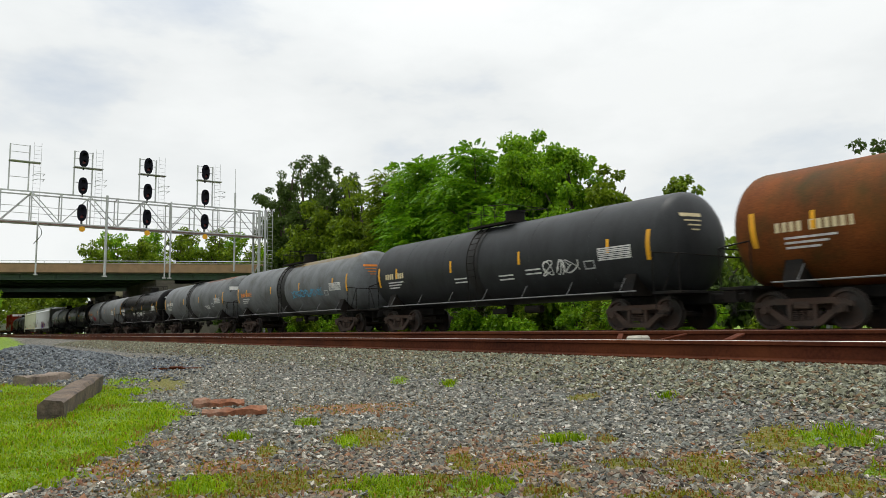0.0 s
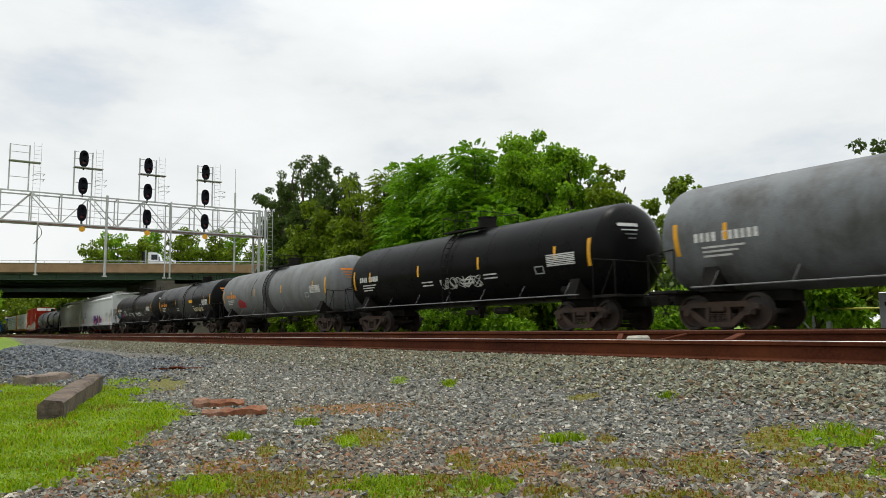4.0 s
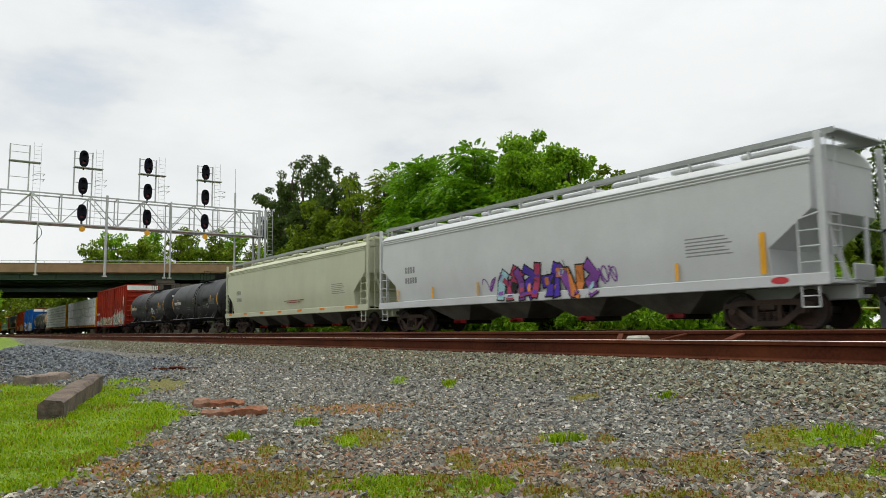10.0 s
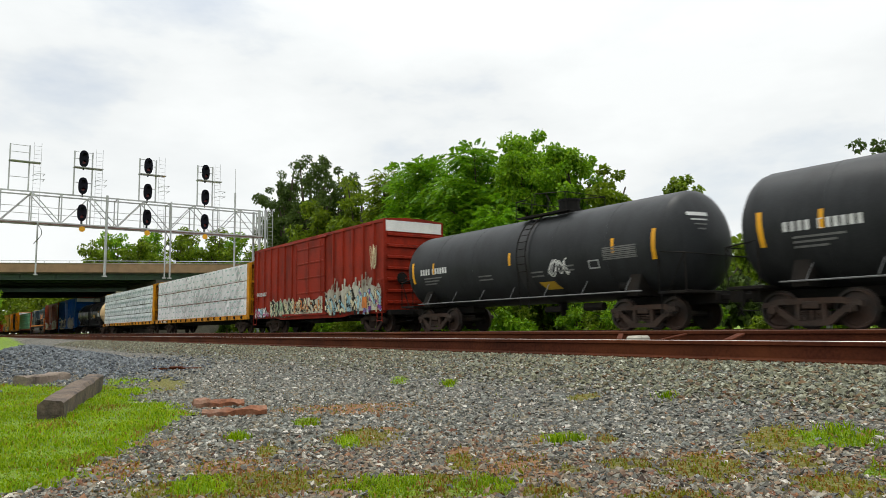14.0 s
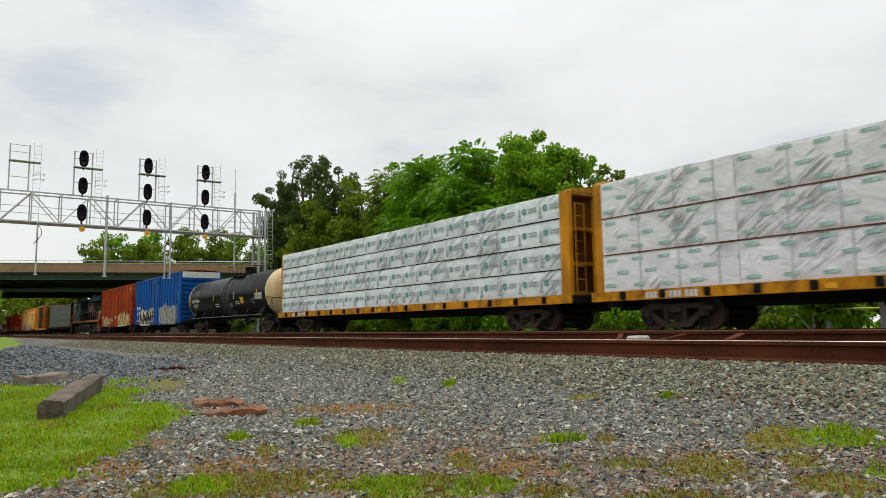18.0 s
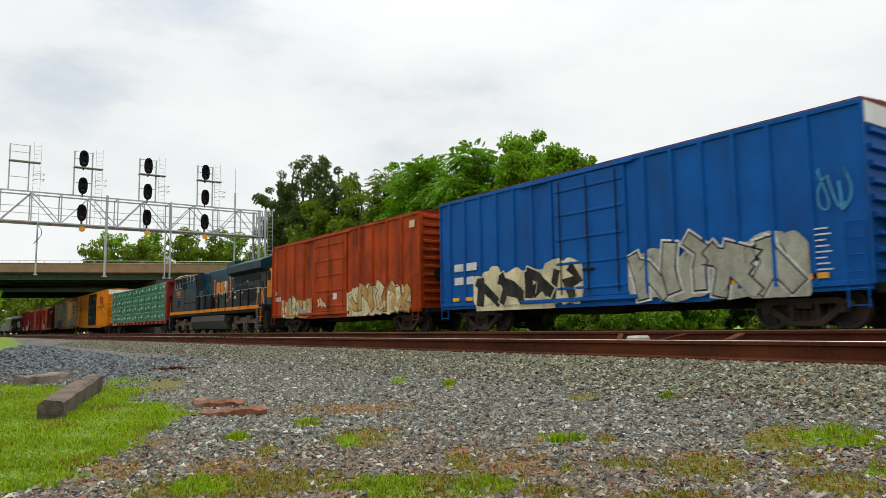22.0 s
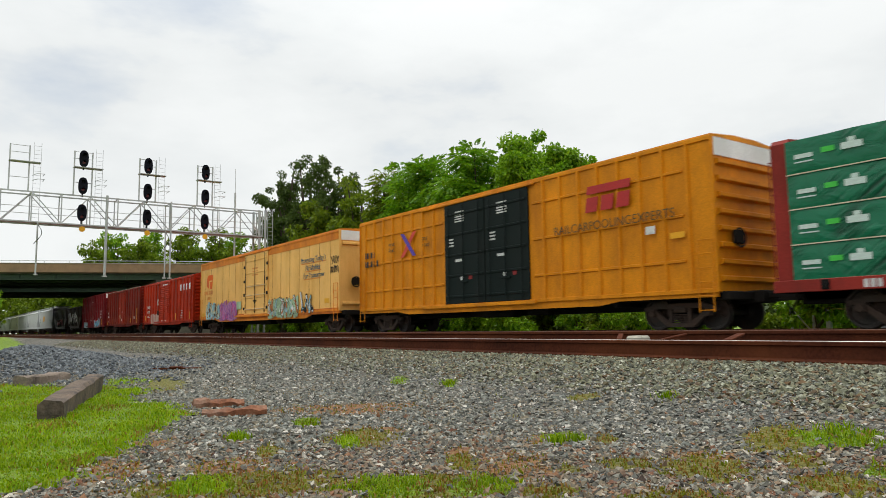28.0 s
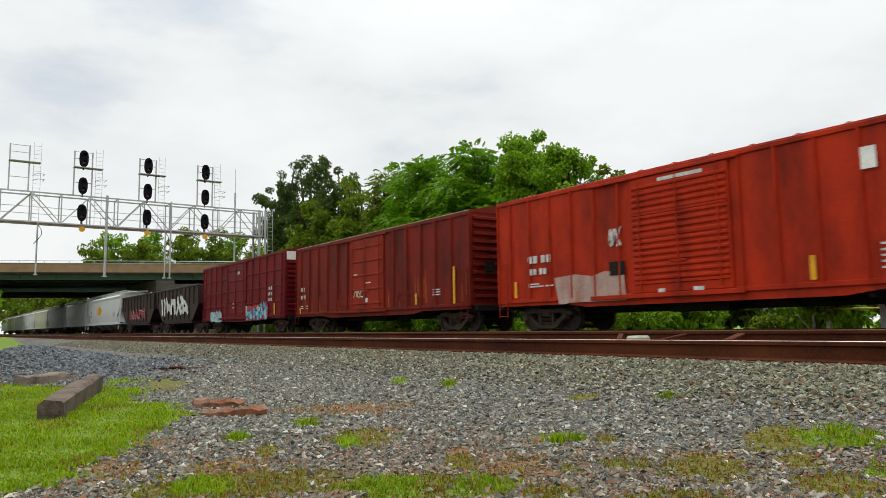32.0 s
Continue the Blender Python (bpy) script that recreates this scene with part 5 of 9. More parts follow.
def tank_cars():
    cream = mat("lettering_cream", (0.6, 0.5, 0.3), 0.6)
    c, h, l = tank_car("rust-brown weathered tank car with pale lettering", *span(0), P_RUSTY, mark=cream, groups=(4, 6), seed=1)
    c, h, l = tank_car("black tank car with yellow reflectors and sprayed white tag", *span(1), P_DARK, band_mat=P_BAND, band=0.3, groups=(4, 4), seed=2, ladder_x=-0.6, mark=cream)
    curve_tag(c, 3.0, 4.6, 1.75, 2.3, 1.5, 2.46, M_WHITE, 11)
    c, h, l = tank_car("grey tank car with orange lettering and blue graffiti", *span(2), P_GREY, band_mat=P_BAND, band=0.55, mark=M_ORANGEMARK, seed=3, ladder_x=-0.5, data=False)
    curve_tag(c, 1.0, 4.8, 1.85, 2.3, 1.5, 2.46, G_BLUE, 12, 8, "thin blue graffiti strokes")
    part("top_stain", Geo().lathe([(-1.5, 1.505), (3.0, 1.505), (7.5, 1.505)], "x", (0, 0, 2.46), 10, radians(88), radians(128)), mat("stain_ochre", (0.17, 0.12, 0.05), 0.7, var=0.4, dirt=(0.13, 0.13, 0.12), amount=0.95, dscale=2.0), c, "ochre stain along the tank top")
    c, h, l = tank_car("grey tank car with rusty top and white number board", *span(3), P_GREY, band_mat=P_BAND, band=0.42, groups=(4, 6), seed=4, ladder_x=-0.65, data=False, head_lines=False, dome=False, rails=False)
    part("top_stain", Geo().lathe([(1.5, 1.505), (5.0, 1.505), (7.5, 1.505)], "x", (0, 0, 2.46), 10, radians(88), radians(122)), mat("stain_rust", (0.16, 0.06, 0.025), 0.8, var=0.4, dirt=(0.12, 0.12, 0.12), amount=0.95, dscale=2.0), c, "rust stain along the tank top")
    part("end_board", Geo().prism([(l - 0.34, -1.22), (l - 0.02, -0.35), (l + 0.02, -0.37), (l - 0.3, -1.24)], "z", 2.9, 3.14), P_ENDW, c, "white board on the tank end")
    # shade below the board, laid on as a thin dark strip
    part("end_board_shade", Geo().prism([(l - 0.34, -1.16), (l - 0.04, -0.4), (l, -0.42), (l - 0.3, -1.18)], "z", 2.7, 2.9), P_BAND, c, "dark strip for the shade below the board")
    curve_tag(c, 3.2, 4.3, 1.7, 2.0, 1.5, 2.46, M_WHITE, 13, 3)
    c, h, l = tank_car("black tank car with white lettering", *span(4), P_BLACK, groups=(4, 5), seed=5)
    curve_tag(c, -0.5, 2.0, 1.6, 2.1, 1.5, 2.46, M_WHITE, 14, 4)
    c, h, l = tank_car("pale grey tank car with red sprayed blot and orange lettering", *span(5), P_GREY2, band_mat=P_BAND2, band=0.45, mark=M_ORANGEMARK, seed=6, ladder_x=-0.2, data=False)
    g = Geo()
    curve_patch(g, -5.2, -3.9, 1.62, 1.96, 1.5, 2.46, 0.008, 0.1)
    curve_patch(g, -5.0, -4.2, 1.92, 2.06, 1.5, 2.46, 0.0085, 0.05)
    curve_patch(g, -4.8, -4.4, 2.02, 2.14, 1.5, 2.46, 0.009)
    part("graffiti", g, G_RED, c, "red sprayed blot")
    part("scrape", curve_patch(Geo(), -2.6, -2.5, 2.3, 3.4, 1.5, 2.46, 0.008, 0.35), P_BAND, c, "dark scrape on the shell")
    c, h, l = tank_car("black tank car with yellow lettering and grey repainted middle", *span(6), P_BLACK, band_mat=P_BAND2, band=1.9, mark=M_ORANGEMARK, groups=(4, 6), seed=7, plate=P_TEAL, ladder_x=0.75)
    part("sign", curve_patch(Geo(), 1.85, 2.75, 2.3, 2.54, 1.5, 2.46, 0.016), M_YEL, c, "yellow painted panel")
    curve_tag(c, 2.7, 5.0, 1.62, 1.95, 1.5, 2.46, G_CREAM, 15, 7)
    c, h, l = tank_car("black tank car with white graffiti and yellow reflectors", *span(7), P_BLACK2, dome_x=-0.35, band_mat=P_BAND, band=0.3, groups=(4, 6), seed=8, ladder_x=0.6)
    curve_tag(c, -3.9, -2.7, 1.7, 2.35, 1.5, 2.46, M_WHITE, 16, 5)
    curve_tag(c, -0.6, 0.2, 1.6, 2.1, 1.5, 2.46, M_WHITE, 17, 5)
    curve_tag(c, 1.4, 3.8, 1.65, 2.0, 1.5, 2.46, M_WHITE, 18, 6)
    curve_tag(c, -5.6, -4.3, 1.6, 2.05, 1.5, 2.46, G_PINK, 19, 6)
    curve_tag(c, -7.0, -5.8, 1.75, 2.0, 1.5, 2.46, G_BLUE, 21, 6)
    for i in (10, 11):
        c, h, l = tank_car("charcoal tank car with white lettering and yellow reflectors" if i == 10 else "charcoal tank car with a yellow sprayed patch and white tag", *span(i), P_DARK, R=1.52, zc=2.45, band_mat=P_BAND2, band=0.28, groups=(4, 6), seed=9 + i, refl=5, ladder_x=0.7, board=M_DIM, patch=[(1.0, 1.7, 2.02, 2.15, P_BLACK), (2.4, 3.5, 2.28, 2.5, P_BLACK)] if i == 10 else None)
        if i == 11:
            curve_tag(c, 1.8, 2.7, 1.7, 2.3, 1.52, 2.45, G_WHITE, 20, 5)
            part("paint_patch", curve_patch(Geo(), 1.4, 2.1, 1.35, 1.6, 1.52, 2.45, 0.008, -0.2), mat("spray_ochre", (0.4, 0.25, 0.02), 0.6), c, "ochre sprayed patch")
    c, h, l = tank_car("black tank car with one cream tank end", *span(15), P_BLACK, head_mat=P_CREAM, band_mat=P_BAND2, band=0.75, groups=(4, 6), seed=22, ladder_x=0.4)
    part("sign", curve_patch(Geo(), 3.2, 3.8, 1.9, 2.3, 1.5, 2.46, 0.01), M_YEL, c, "yellow square panel")
    part("cream_end_ring", Geo().lathe([(l - 1.05, 1.5), (l - 1.05, 1.508), (l - 0.7, 1.508), (l - 0.7, 1.5)], "x", (0, 0, 2.46), 48), P_CREAM, c)
    part("white_end_ring", Geo().lathe([(-l + 0.55, 1.475), (-l + 0.55, 1.5), (-l + 0.63, 1.505), (-l + 0.63, 1.49)], "x", (0, 0, 2.46), 48), P_ENDW, c)


tank_cars()


def posts(bl, step, door=None):
    return [x for x in np.arange(-bl + 0.55, bl - 0.3, step) if not door or not (door[0] - 0.1 < x < door[1] + 0.1)]


def box_cars():
    # brown-red boxcar
    s0, s1 = span(12)
    bl = (s1 - s0) / 2 - 0.7
    d = (-1.63, 1.94)
    c, h, bl = box_car("brown-red boxcar with graffiti below and a white end panel", s0, s1, P_CNRED, 4.95, 0.95, posts(bl, 1.0, d), [d], end_top=P_ENDW, gap=0.68, seed=31, end_ribs=7)
    y = -1.61
    y = -1.632
    sprayed = car_paint("sprayed_grey_cream", (0.46, 0.45, 0.36), (0.13, 0.075, 0.05), 1.0)
    rn = random.Random(91)
    for xa, xb, yy, top in ((-7.45, -5.3, y, 1.35), (-5.1, -1.75, y, 1.8), (-1.55, 1.85, y - 0.052, 1.75), (2.05, 7.55, y, 2.05)):
        k = int((xb - xa) / 0.22)
        tops = [(xb - (xb - xa) * q / k, top + rn.uniform(-0.22, 0.14)) for q in range(k + 1)]
        part("graffiti_ground", Geo().prism([(xa, 0.98), (xb, 0.98)] + tops, "y", yy - 0.003, yy), sprayed, c, "uneven grey and cream sprayed band")
    flat_tag(c, -7.4, -5.4, 0.82, 1.5, y, [G_CYAN, G_WHITE, G_PINK], G_BLACK, 301, 4, None)
    flat_tag(c, -5.0, -1.75, 0.8, 1.85, y, [G_CREAM, G_BLACK, G_GREEN], G_BLACK, 305, 6, None)
    flat_tag(c, -1.5, 1.8, 0.98, 1.75, y - 0.055, [G_ORANGE, G_CREAM, G_BLACK], G_BLACK, 312, 7, None)
    flat_tag(c, 2.1, 5.6, 0.8, 1.95, y, [G_CREAM, G_CYAN, G_BLACK], G_BLACK, 320, 7, None)
    flat_tag(c, 5.5, 7.5, 0.8, 2.05, y, [G_CREAM, G_CYAN, G_PURPLE], G_BLACK, 330, 4, None)
    flat_tag(c, 6.55, 7.15, 2.7, 4.0, y, [G_CREAM], G_CREAM, 334, 3, None, 0.1)
    for q in range(26):
        x, z = rn.uniform(2.1, 6.6), rn.uniform(1.9, 2.2)
        g = Geo()
        ribbon(g, [(x, z), (x + rn.uniform(-0.03, 0.12), z + rn.uniform(0.1, 0.55))], rn.uniform(0.05, 0.16), y - 0.004)
        part("graffiti", g, sprayed, c)
    panel(c, "paint_patch", 5.9, 6.35, 1.1, 1.6, y - 0.04, G_ORANGE)
    g = Geo()
    flat_bars(g, -7.2, 2.15, 0.22, (2, 3, 3), y)
    pieces("lettering", g, M_WHITE, c, "white reporting marks")
    # blue boxcar
    s0, s1 = span(16)
    d = (-1.53, 1.36)
    c, h, bl = box_car("blue boxcar with ribbed sides and large pale graffiti", s0, s1, P_BLUE, 4.93, 0.95, posts((s1 - s0) / 2 - 0.8, 0.92, d), [d], roof=P_DRED, end_top=P_ENDW, gap=0.75, seed=32, end_ribs=9, rod_mat=M_UNDER)
    panel(c, "graffiti_ground", -5.6, -1.6, 0.72, 0.98, -1.607, G_CREAM, "cream sprayed band")
    flat_tag(c, -5.6, -0.5, 0.85, 2.2, -1.635, [G_BLACK], G_CREAM, 340, 4, G_CREAM, 0.3, plain=True)
    flat_tag(c, 6.75, 7.5, 2.5, 3.6, -1.612, [G_BLUE], G_BLUE, 358, 3, None, 0.1)
    flat_tag(c, 1.45, 6.35, 0.78, 2.3, -1.612, [G_SILVER], G_BLACK, 352, 4, G_SILVER, 0.26, halo=G_WHITE, plain=True)
    g = Geo()
    g.box(-6.9, -6.35, -1.612, -1.608, 2.22, 2.5).box(-6.15, -5.55, -1.612, -1.608, 2.22, 2.5).box(-6.9, -6.35, -1.612, -1.608, 1.72, 2.0).box(-6.15, -5.7, -1.612, -1.608, 1.72, 2.0)
    for k in range(8):
        g.box(6.62, 7.0 - 0.06 * (k % 3), -1.615, -1.611, 1.3 + 0.13 * k, 1.335 + 0.13 * k)
    pieces("lettering", g, M_WHITE, c, "white reporting marks and data")
    for x in (-7.0, -6.2, -4.2, 4.3, 6.5):
        panel(c, "reflector", x, x + 0.4, 1.12, 1.25, -1.62, M_YEL)
    # red-oxide boxcar
    s0, s1 = span(17)
    d = (-2.19, 1.44)
    c, h, bl = box_car("rusty orange-red boxcar with cream and orange graffiti", s0, s1, P_ORANGE, 4.9, 0.95, posts((s1 - s0) / 2 - 0.8, 1.22, d), [d], gap=0.72, seed=33, end_ribs=11, roof=P_DRED)
    flat_tag(c, -6.2, -2.5, 0.8, 1.85, -1.612, [G_CREAM, G_SILVER, G_TAN], G_BROWN, 360, 4, G_TAN, 0.24, plain=True)
    flat_tag(c, 1.6, 6.9, 0.78, 2.1, -1.612, [G_TAN, G_TAN2, G_CREAM, G_TAN], G_BROWN, 370, 5, G_CREAM, 0.24, plain=True)
    flat_tag(c, -1.5, -0.6, 1.2, 1.7, -1.69, [G_CREAM], G_RED, 378, 2)
    panel(c, "placard", 0.1, 0.5, 1.6, 1.9, -1.64, M_WHITE)
    g = Geo()
    flat_bars(g, -7.3, 2.1, 0.24, (2,), -1.61)
    flat_bars(g, -7.3, 1.75, 0.24, (5,), -1.61)
    pieces("lettering", g, M_WHITE, c, "white reporting marks")
    panel(c, "end_sign", 7.0, 7.4, 4.3, 4.6, -1.62, P_CREAM)
    # yellow boxcar
    s0, s1 = span(20)
    d = [(-2.44, -0.03), (0.02, 2.3)]
    bl = (s1 - s0) / 2 - 1.0
    rb = [x for x in np.arange(-bl + 0.5, bl, 0.78) if not -2.6 < x < 2.45]
    c, h, bl = box_car("yellow boxcar with black double plug doors", s0, s1, P_TYEL, 4.97, 0.95, rb, d, roof=P_TYEL, end_top=P_ENDW, gap=1.0, door_mat=car_paint("plug_door_black", (0.005, 0.011, 0.01), (0.016, 0.018, 0.016), 0.5), seed=34, end_ribs=8,
                       h_ribs=[(4.2, 2.5, bl - 0.9), (4.2, -bl + 0.4, -2.6), (3.0, -bl + 0.4, -2.6), (3.0, 2.5, bl - 0.9), (1.8, -bl + 0.4, -2.6), (1.8, 2.5, bl - 0.9)], rib_w=0.07)
    y = -1.62
    g = Geo()
    z = 3.95
    for x in (4.9, 5.5, 6.1):
        g.prism([(x, z - 0.42), (x + 0.46, z - 0.42), (x + 0.54, z + 0.02), (x + 0.08, z + 0.02)], "y", y - 0.042, y - 0.036)
    g.prism([(4.98, z + 0.12), (6.62, z + 0.12), (6.66, z + 0.36), (5.02, z + 0.36)], "y", y - 0.042, y - 0.036)
    pieces("emblem", g, mat("emblem_red", (0.4, 0.02, 0.02), 0.5), c, "dark red emblem of plain bars")
    writing(c, "RAILCARPOOLINGEXPERTS", 3.54, 3.0, 0.37, y - 0.03, mat("lettering_brown", (0.12, 0.07, 0.02), 0.6), "brown painted words on the yellow side")
    for s, m in ((1, mat("emblem_scarlet", (0.55, 0.05, 0.03), 0.5)), (-1, mat("emblem_violet", (0.09, 0.04, 0.35), 0.5))):
        g = Geo().add([(-5.0 - s * 0.6, y - 0.034 + 0.002 * s, 3.1), (-5.0 - s * 0.34, y - 0.034 + 0.002 * s, 3.1), (-5.0 + s * 0.6, y - 0.034 + 0.002 * s, 4.1), (-5.0 + s * 0.34, y - 0.034 + 0.002 * s, 4.1)], [(0, 1, 2, 3)])
        part("emblem", g, m, c, "crossed emblem stroke")
    g = Geo()
    for x in (-1.75, 0.7):
        for k in range(5):
            g.box(x, x + 0.55, -1.632, -1.628, 4.1 + 0.09 * k, 4.15 + 0.09 * k)
        for k in range(3):
            g.box(x - 0.4, x - 0.1, -1.632, -1.628, 3.2 + 0.12 * k, 3.26 + 0.12 * k)
        g.box(x, x + 0.4, -1.632, -1.628, 2.6, 2.7).box(x + 0.3, x + 0.45, -1.632, -1.628, 1.9, 2.05)
    pieces("door_stencil", g, M_WHITE, c, "white stencilled data on the doors")
    g = Geo()
    flat_bars(g, -8.7, 3.3, 0.26, (2, 2), y)
    flat_bars(g, -8.7, 2.9, 0.26, (2, 2, 1), y)
    pieces("lettering", g, M_BLACKMARK, c, "black reporting marks")
    for wd, x in (("next", -6.55), ("load", -6.55), ("any", -3.95), ("road", -3.95)):
        writing(c, wd, x, 3.66 if wd in ("next", "any") else 3.4, 0.27, y - 0.03, bpy.data.materials["lettering_brown"], "small brown words beside the crossed emblem")
    panel(c, "placard", 7.9, 8.35, 2.42, 2.58, y - 0.025, M_YEL)
    panel(c, "placard", 7.1, 7.42, 2.62, 2.84, y - 0.025, M_WHITE)
    for x in (-0.95, 1.5):
        panel(c, "placard", x, x + 0.2, 1.9, 2.1, -1.63, M_RED, "small red tag on the door")
    # cream refrigerator car
    s0, s1 = span(21)
    c, h, bl = box_car("cream refrigerator car with orange roof band and graffiti", s0, s1, P_REEF, 5.0, 1.05, [], [(-1.85, 1.91)], rod_mat=M_UNDER, rib_mat=P_REEFO, roof=P_REEFO, gap=1.1, seed=35, sill=0.75, end_top=P_ENDW, end_ribs=2, roof_h=0.12)
    y = -1.56
    part("roof_band", Geo().box(-bl - 0.01, bl + 0.01, -1.57, -1.56 + 0.02, 4.55, 4.97, 0.004), P_REEFO, c, "orange band below the roof")
    part("sill_band", Geo().box(-bl, bl, -1.575, -1.55, 0.92, 1.2, 0.004), car_paint("sill_orange", (0.55, 0.14, 0.015), (0.18, 0.05, 0.015), 0.8), c, "orange sill band")
    for x in np.arange(-bl + 1.0, bl, 1.25):
        panel(c, "panel_seam", float(x) - 0.03, float(x) + 0.03, 1.2, 4.55, -1.552, mat("seam_tan", (0.52, 0.25, 0.05), 0.6, var=0.4, scale=3) if x < -bl + 1.1 else bpy.data.materials["seam_tan"], t=0.006)
    part("emblem", Geo().prism([(-9.2, 3.15), (-8.5, 3.1), (-8.4, 4.1), (-9.3, 4.12), (-9.65, 3.9), (-9.7, 3.35)], "y", -1.572, -1.555), mat("emblem_orange", (0.72, 0.12, 0.012), 0.5, spec=0.1), c, "orange rounded emblem")
    part("emblem_gap", Geo().box(-9.15, -8.97, -1.578, -1.573, 3.15, 3.7).box(-9.15, -8.6, -1.578, -1.573, 3.62, 3.72), P_REEF, c)
    g = Geo()
    flat_bars(g, -10.2, 2.72, 0.26, (4, 5), -1.557)
    flat_bars(g, -9.5, 2.35, 0.2, (4,), -1.557)
    flat_bars(g, -9.4, 2.0, 0.2, (5,), -1.557)
    for k in range(3):
        g.box(-0.6, 0.4, -1.632, -1.628, 3.9 - 0.2 * k, 3.97 - 0.2 * k)
    pieces("lettering", g, M_ORANGEMARK, c, "orange reporting marks")
    for x in (-1.9, 1.86):
        for zz in (1.5, 2.35, 3.2, 4.1):
            part("door_hinge", Geo().box(x - 0.09, x + 0.13, -1.66, -1.62, zz - 0.09, zz + 0.09, 0.02), M_UNDER, c, "dark greasy door hinge")
    for zz in (1.45, 2.3, 2.85):
        part("door_bar", Geo().cyl((-1.6, -1.69, zz), (1.75, -1.69, zz), 0.025, 8), P_CREAM, c, "horizontal bar across the door")
    panel(c, "placard", -10.45, -9.92, 1.15, 1.42, -1.606, M_YEL)
    m1, m2 = mat("lettering_teal", (0.03, 0.1, 0.16), 0.6), M_ORANGEMARK
    for k, (wd, x, z) in enumerate((("Protecting Today's", 6.45, 3.68), ("Perishables", 7.05, 3.25), ("For Tomorrow", 6.8, 2.84))):
        writing(c, wd, x, z, 0.4, -1.557, m1, "slanted blue words on the cream side", 0.15)
        panel(c, "underline", x + 0.05, x + 0.172 * len(wd), z - 0.08, z - 0.03, -1.557, m2)
    flat_tag(c, -9.5, -6.7, 0.98, 2.1, -1.604, [G_CYAN, G_CREAM, G_BROWN], G_BROWN, 400, 4, G_CYAN)
    flat_tag(c, -6.6, -3.3, 0.82, 2.1, -1.604, [G_MAUVE, G_PINK, G_MAUVE], G_PURPLE, 404, 5, G_MAUVE, plain=True)
    panel(c, "graffiti_ground", -3.3, -2.5, 1.5, 2.0, -1.604, G_GREEN)
    flat_tag(c, 2.1, 6.2, 0.85, 1.98, -1.604, [G_CYAN, G_GREEN, G_WHITE, G_ORANGE], G_BLACK, 410, 8, G_GREEN, 0.22)
    flat_tag(c, 6.6, 8.2, 0.98, 2.2, -1.604, [G_WHITE, G_BLACK, G_CYAN], G_BLACK, 420, 3, None)
    flat_tag(c, 10.0, 11.0, 3.35, 3.8, -1.557, [G_BLACK], G_BLACK, 425, 4, None, 0.08)
    flat_tag(c, 10.0, 10.9, 2.9, 3.3, -1.557, [G_BLACK], G_BLACK, 426, 4, None, 0.08)
    panel(c, "placard", 9.35, 9.85, 1.45, 1.7, -1.558, M_YEL)
    # red boxcar
    s0, s1 = span(22)
    d = (-1.85, 1.21)
    c, h, bl = box_car("red boxcar with ribbed door and pale painted-over patch", s0, s1, P_GRED, 4.4, 0.95, posts((s1 - s0) / 2 - 0.9, 0.95, d), [d], gap=0.8, seed=36, end_ribs=12, roof_h=0.35, rib_w=0.05)
    for k in range(16):
        part("door_corrugation", Geo().prism([(-1.63, 1.35 + 0.17 * k), (-1.67, 1.39 + 0.17 * k), (-1.67, 1.44 + 0.17 * k), (-1.63, 1.48 + 0.17 * k)], "x", d[0] + 0.06, d[1] - 0.06), P_GRED, c)
    g = Geo()
    for x in (4.3, 5.1, 5.9, 6.7):
        g.box(x, x + 0.34, -1.615, -1.611, 3.38, 3.86)
    pieces("lettering", g, mat("letter_white", (0.75, 0.74, 0.7), 0.5), c, "large white emblem bars")
    g = Geo()
    flat_bars(g, -6.2, 2.2, 0.24, (2, 2), -1.611, 0.9)
    flat_bars(g, -6.15, 1.82, 0.2, (2, 2), -1.611, 0.8)
    for x, w, z in ((-6.2, 0.5, 1.5), (-6.2, 0.7, 1.42), (-5.4, 0.35, 1.42), (4.6, 0.4, 1.75), (4.6, 0.5, 1.62), (4.6, 0.45, 1.5), (4.6, 0.35, 1.38), (4.6, 0.5, 1.25)):
        g.box(x, x + w, -1.615, -1.611, z, z + 0.045)
    g.box(-0.9, 0.5, -1.632, -1.628, 4.05, 4.15).box(-1.0, -0.8, -1.66, -1.64, 1.02, 1.12).box(0.1, 0.4, -1.66, -1.64, 1.02, 1.12)
    pieces("lettering", g, M_WHITE, c, "white reporting marks")
    worn = car_paint("worn_patch", (0.44, 0.33, 0.28), (0.3, 0.04, 0.02), 1.0)
    g = Geo().prism([(-5.0, 1.66), (-4.82, 0.83), (-4.5, 0.83), (-4.42, 0.86), (-2.15, 0.86), (-2.2, 1.62), (-2.9, 1.74), (-3.4, 1.62), (-4.1, 1.72)], "y", -1.613, -1.609)
    part("paint_patch", g, worn, c, "pale grey patch of worn paint")
    panel(c, "paint_patch", -2.72, -2.14, 1.58, 1.98, -1.618, M_UNDER, "dark grey painted square")
    flat_tag(c, -2.72, -2.25, 2.4, 3.0, -1.614, [G_WHITE], G_WHITE, 433, 4, None, 0.1)
    for x in (-6.9, 0.35, 3.1, 6.9):
        panel(c, "reflector", x, x + 0.13, 1.1, 1.65, -1.615, M_YEL)
    # dark red boxcars
    s0, s1 = span(23)
    d = (-1.5, 1.57)
    c, h, bl = box_car("dark red boxcar with rusty door and faded marks", s0, s1, P_DRED, 4.42, 0.95, posts((s1 - s0) / 2 - 0.9, 1.05, d), [d], gap=0.85, seed=53, end_ribs=11, door_mat=P_CNRED, roof_h=0.3)
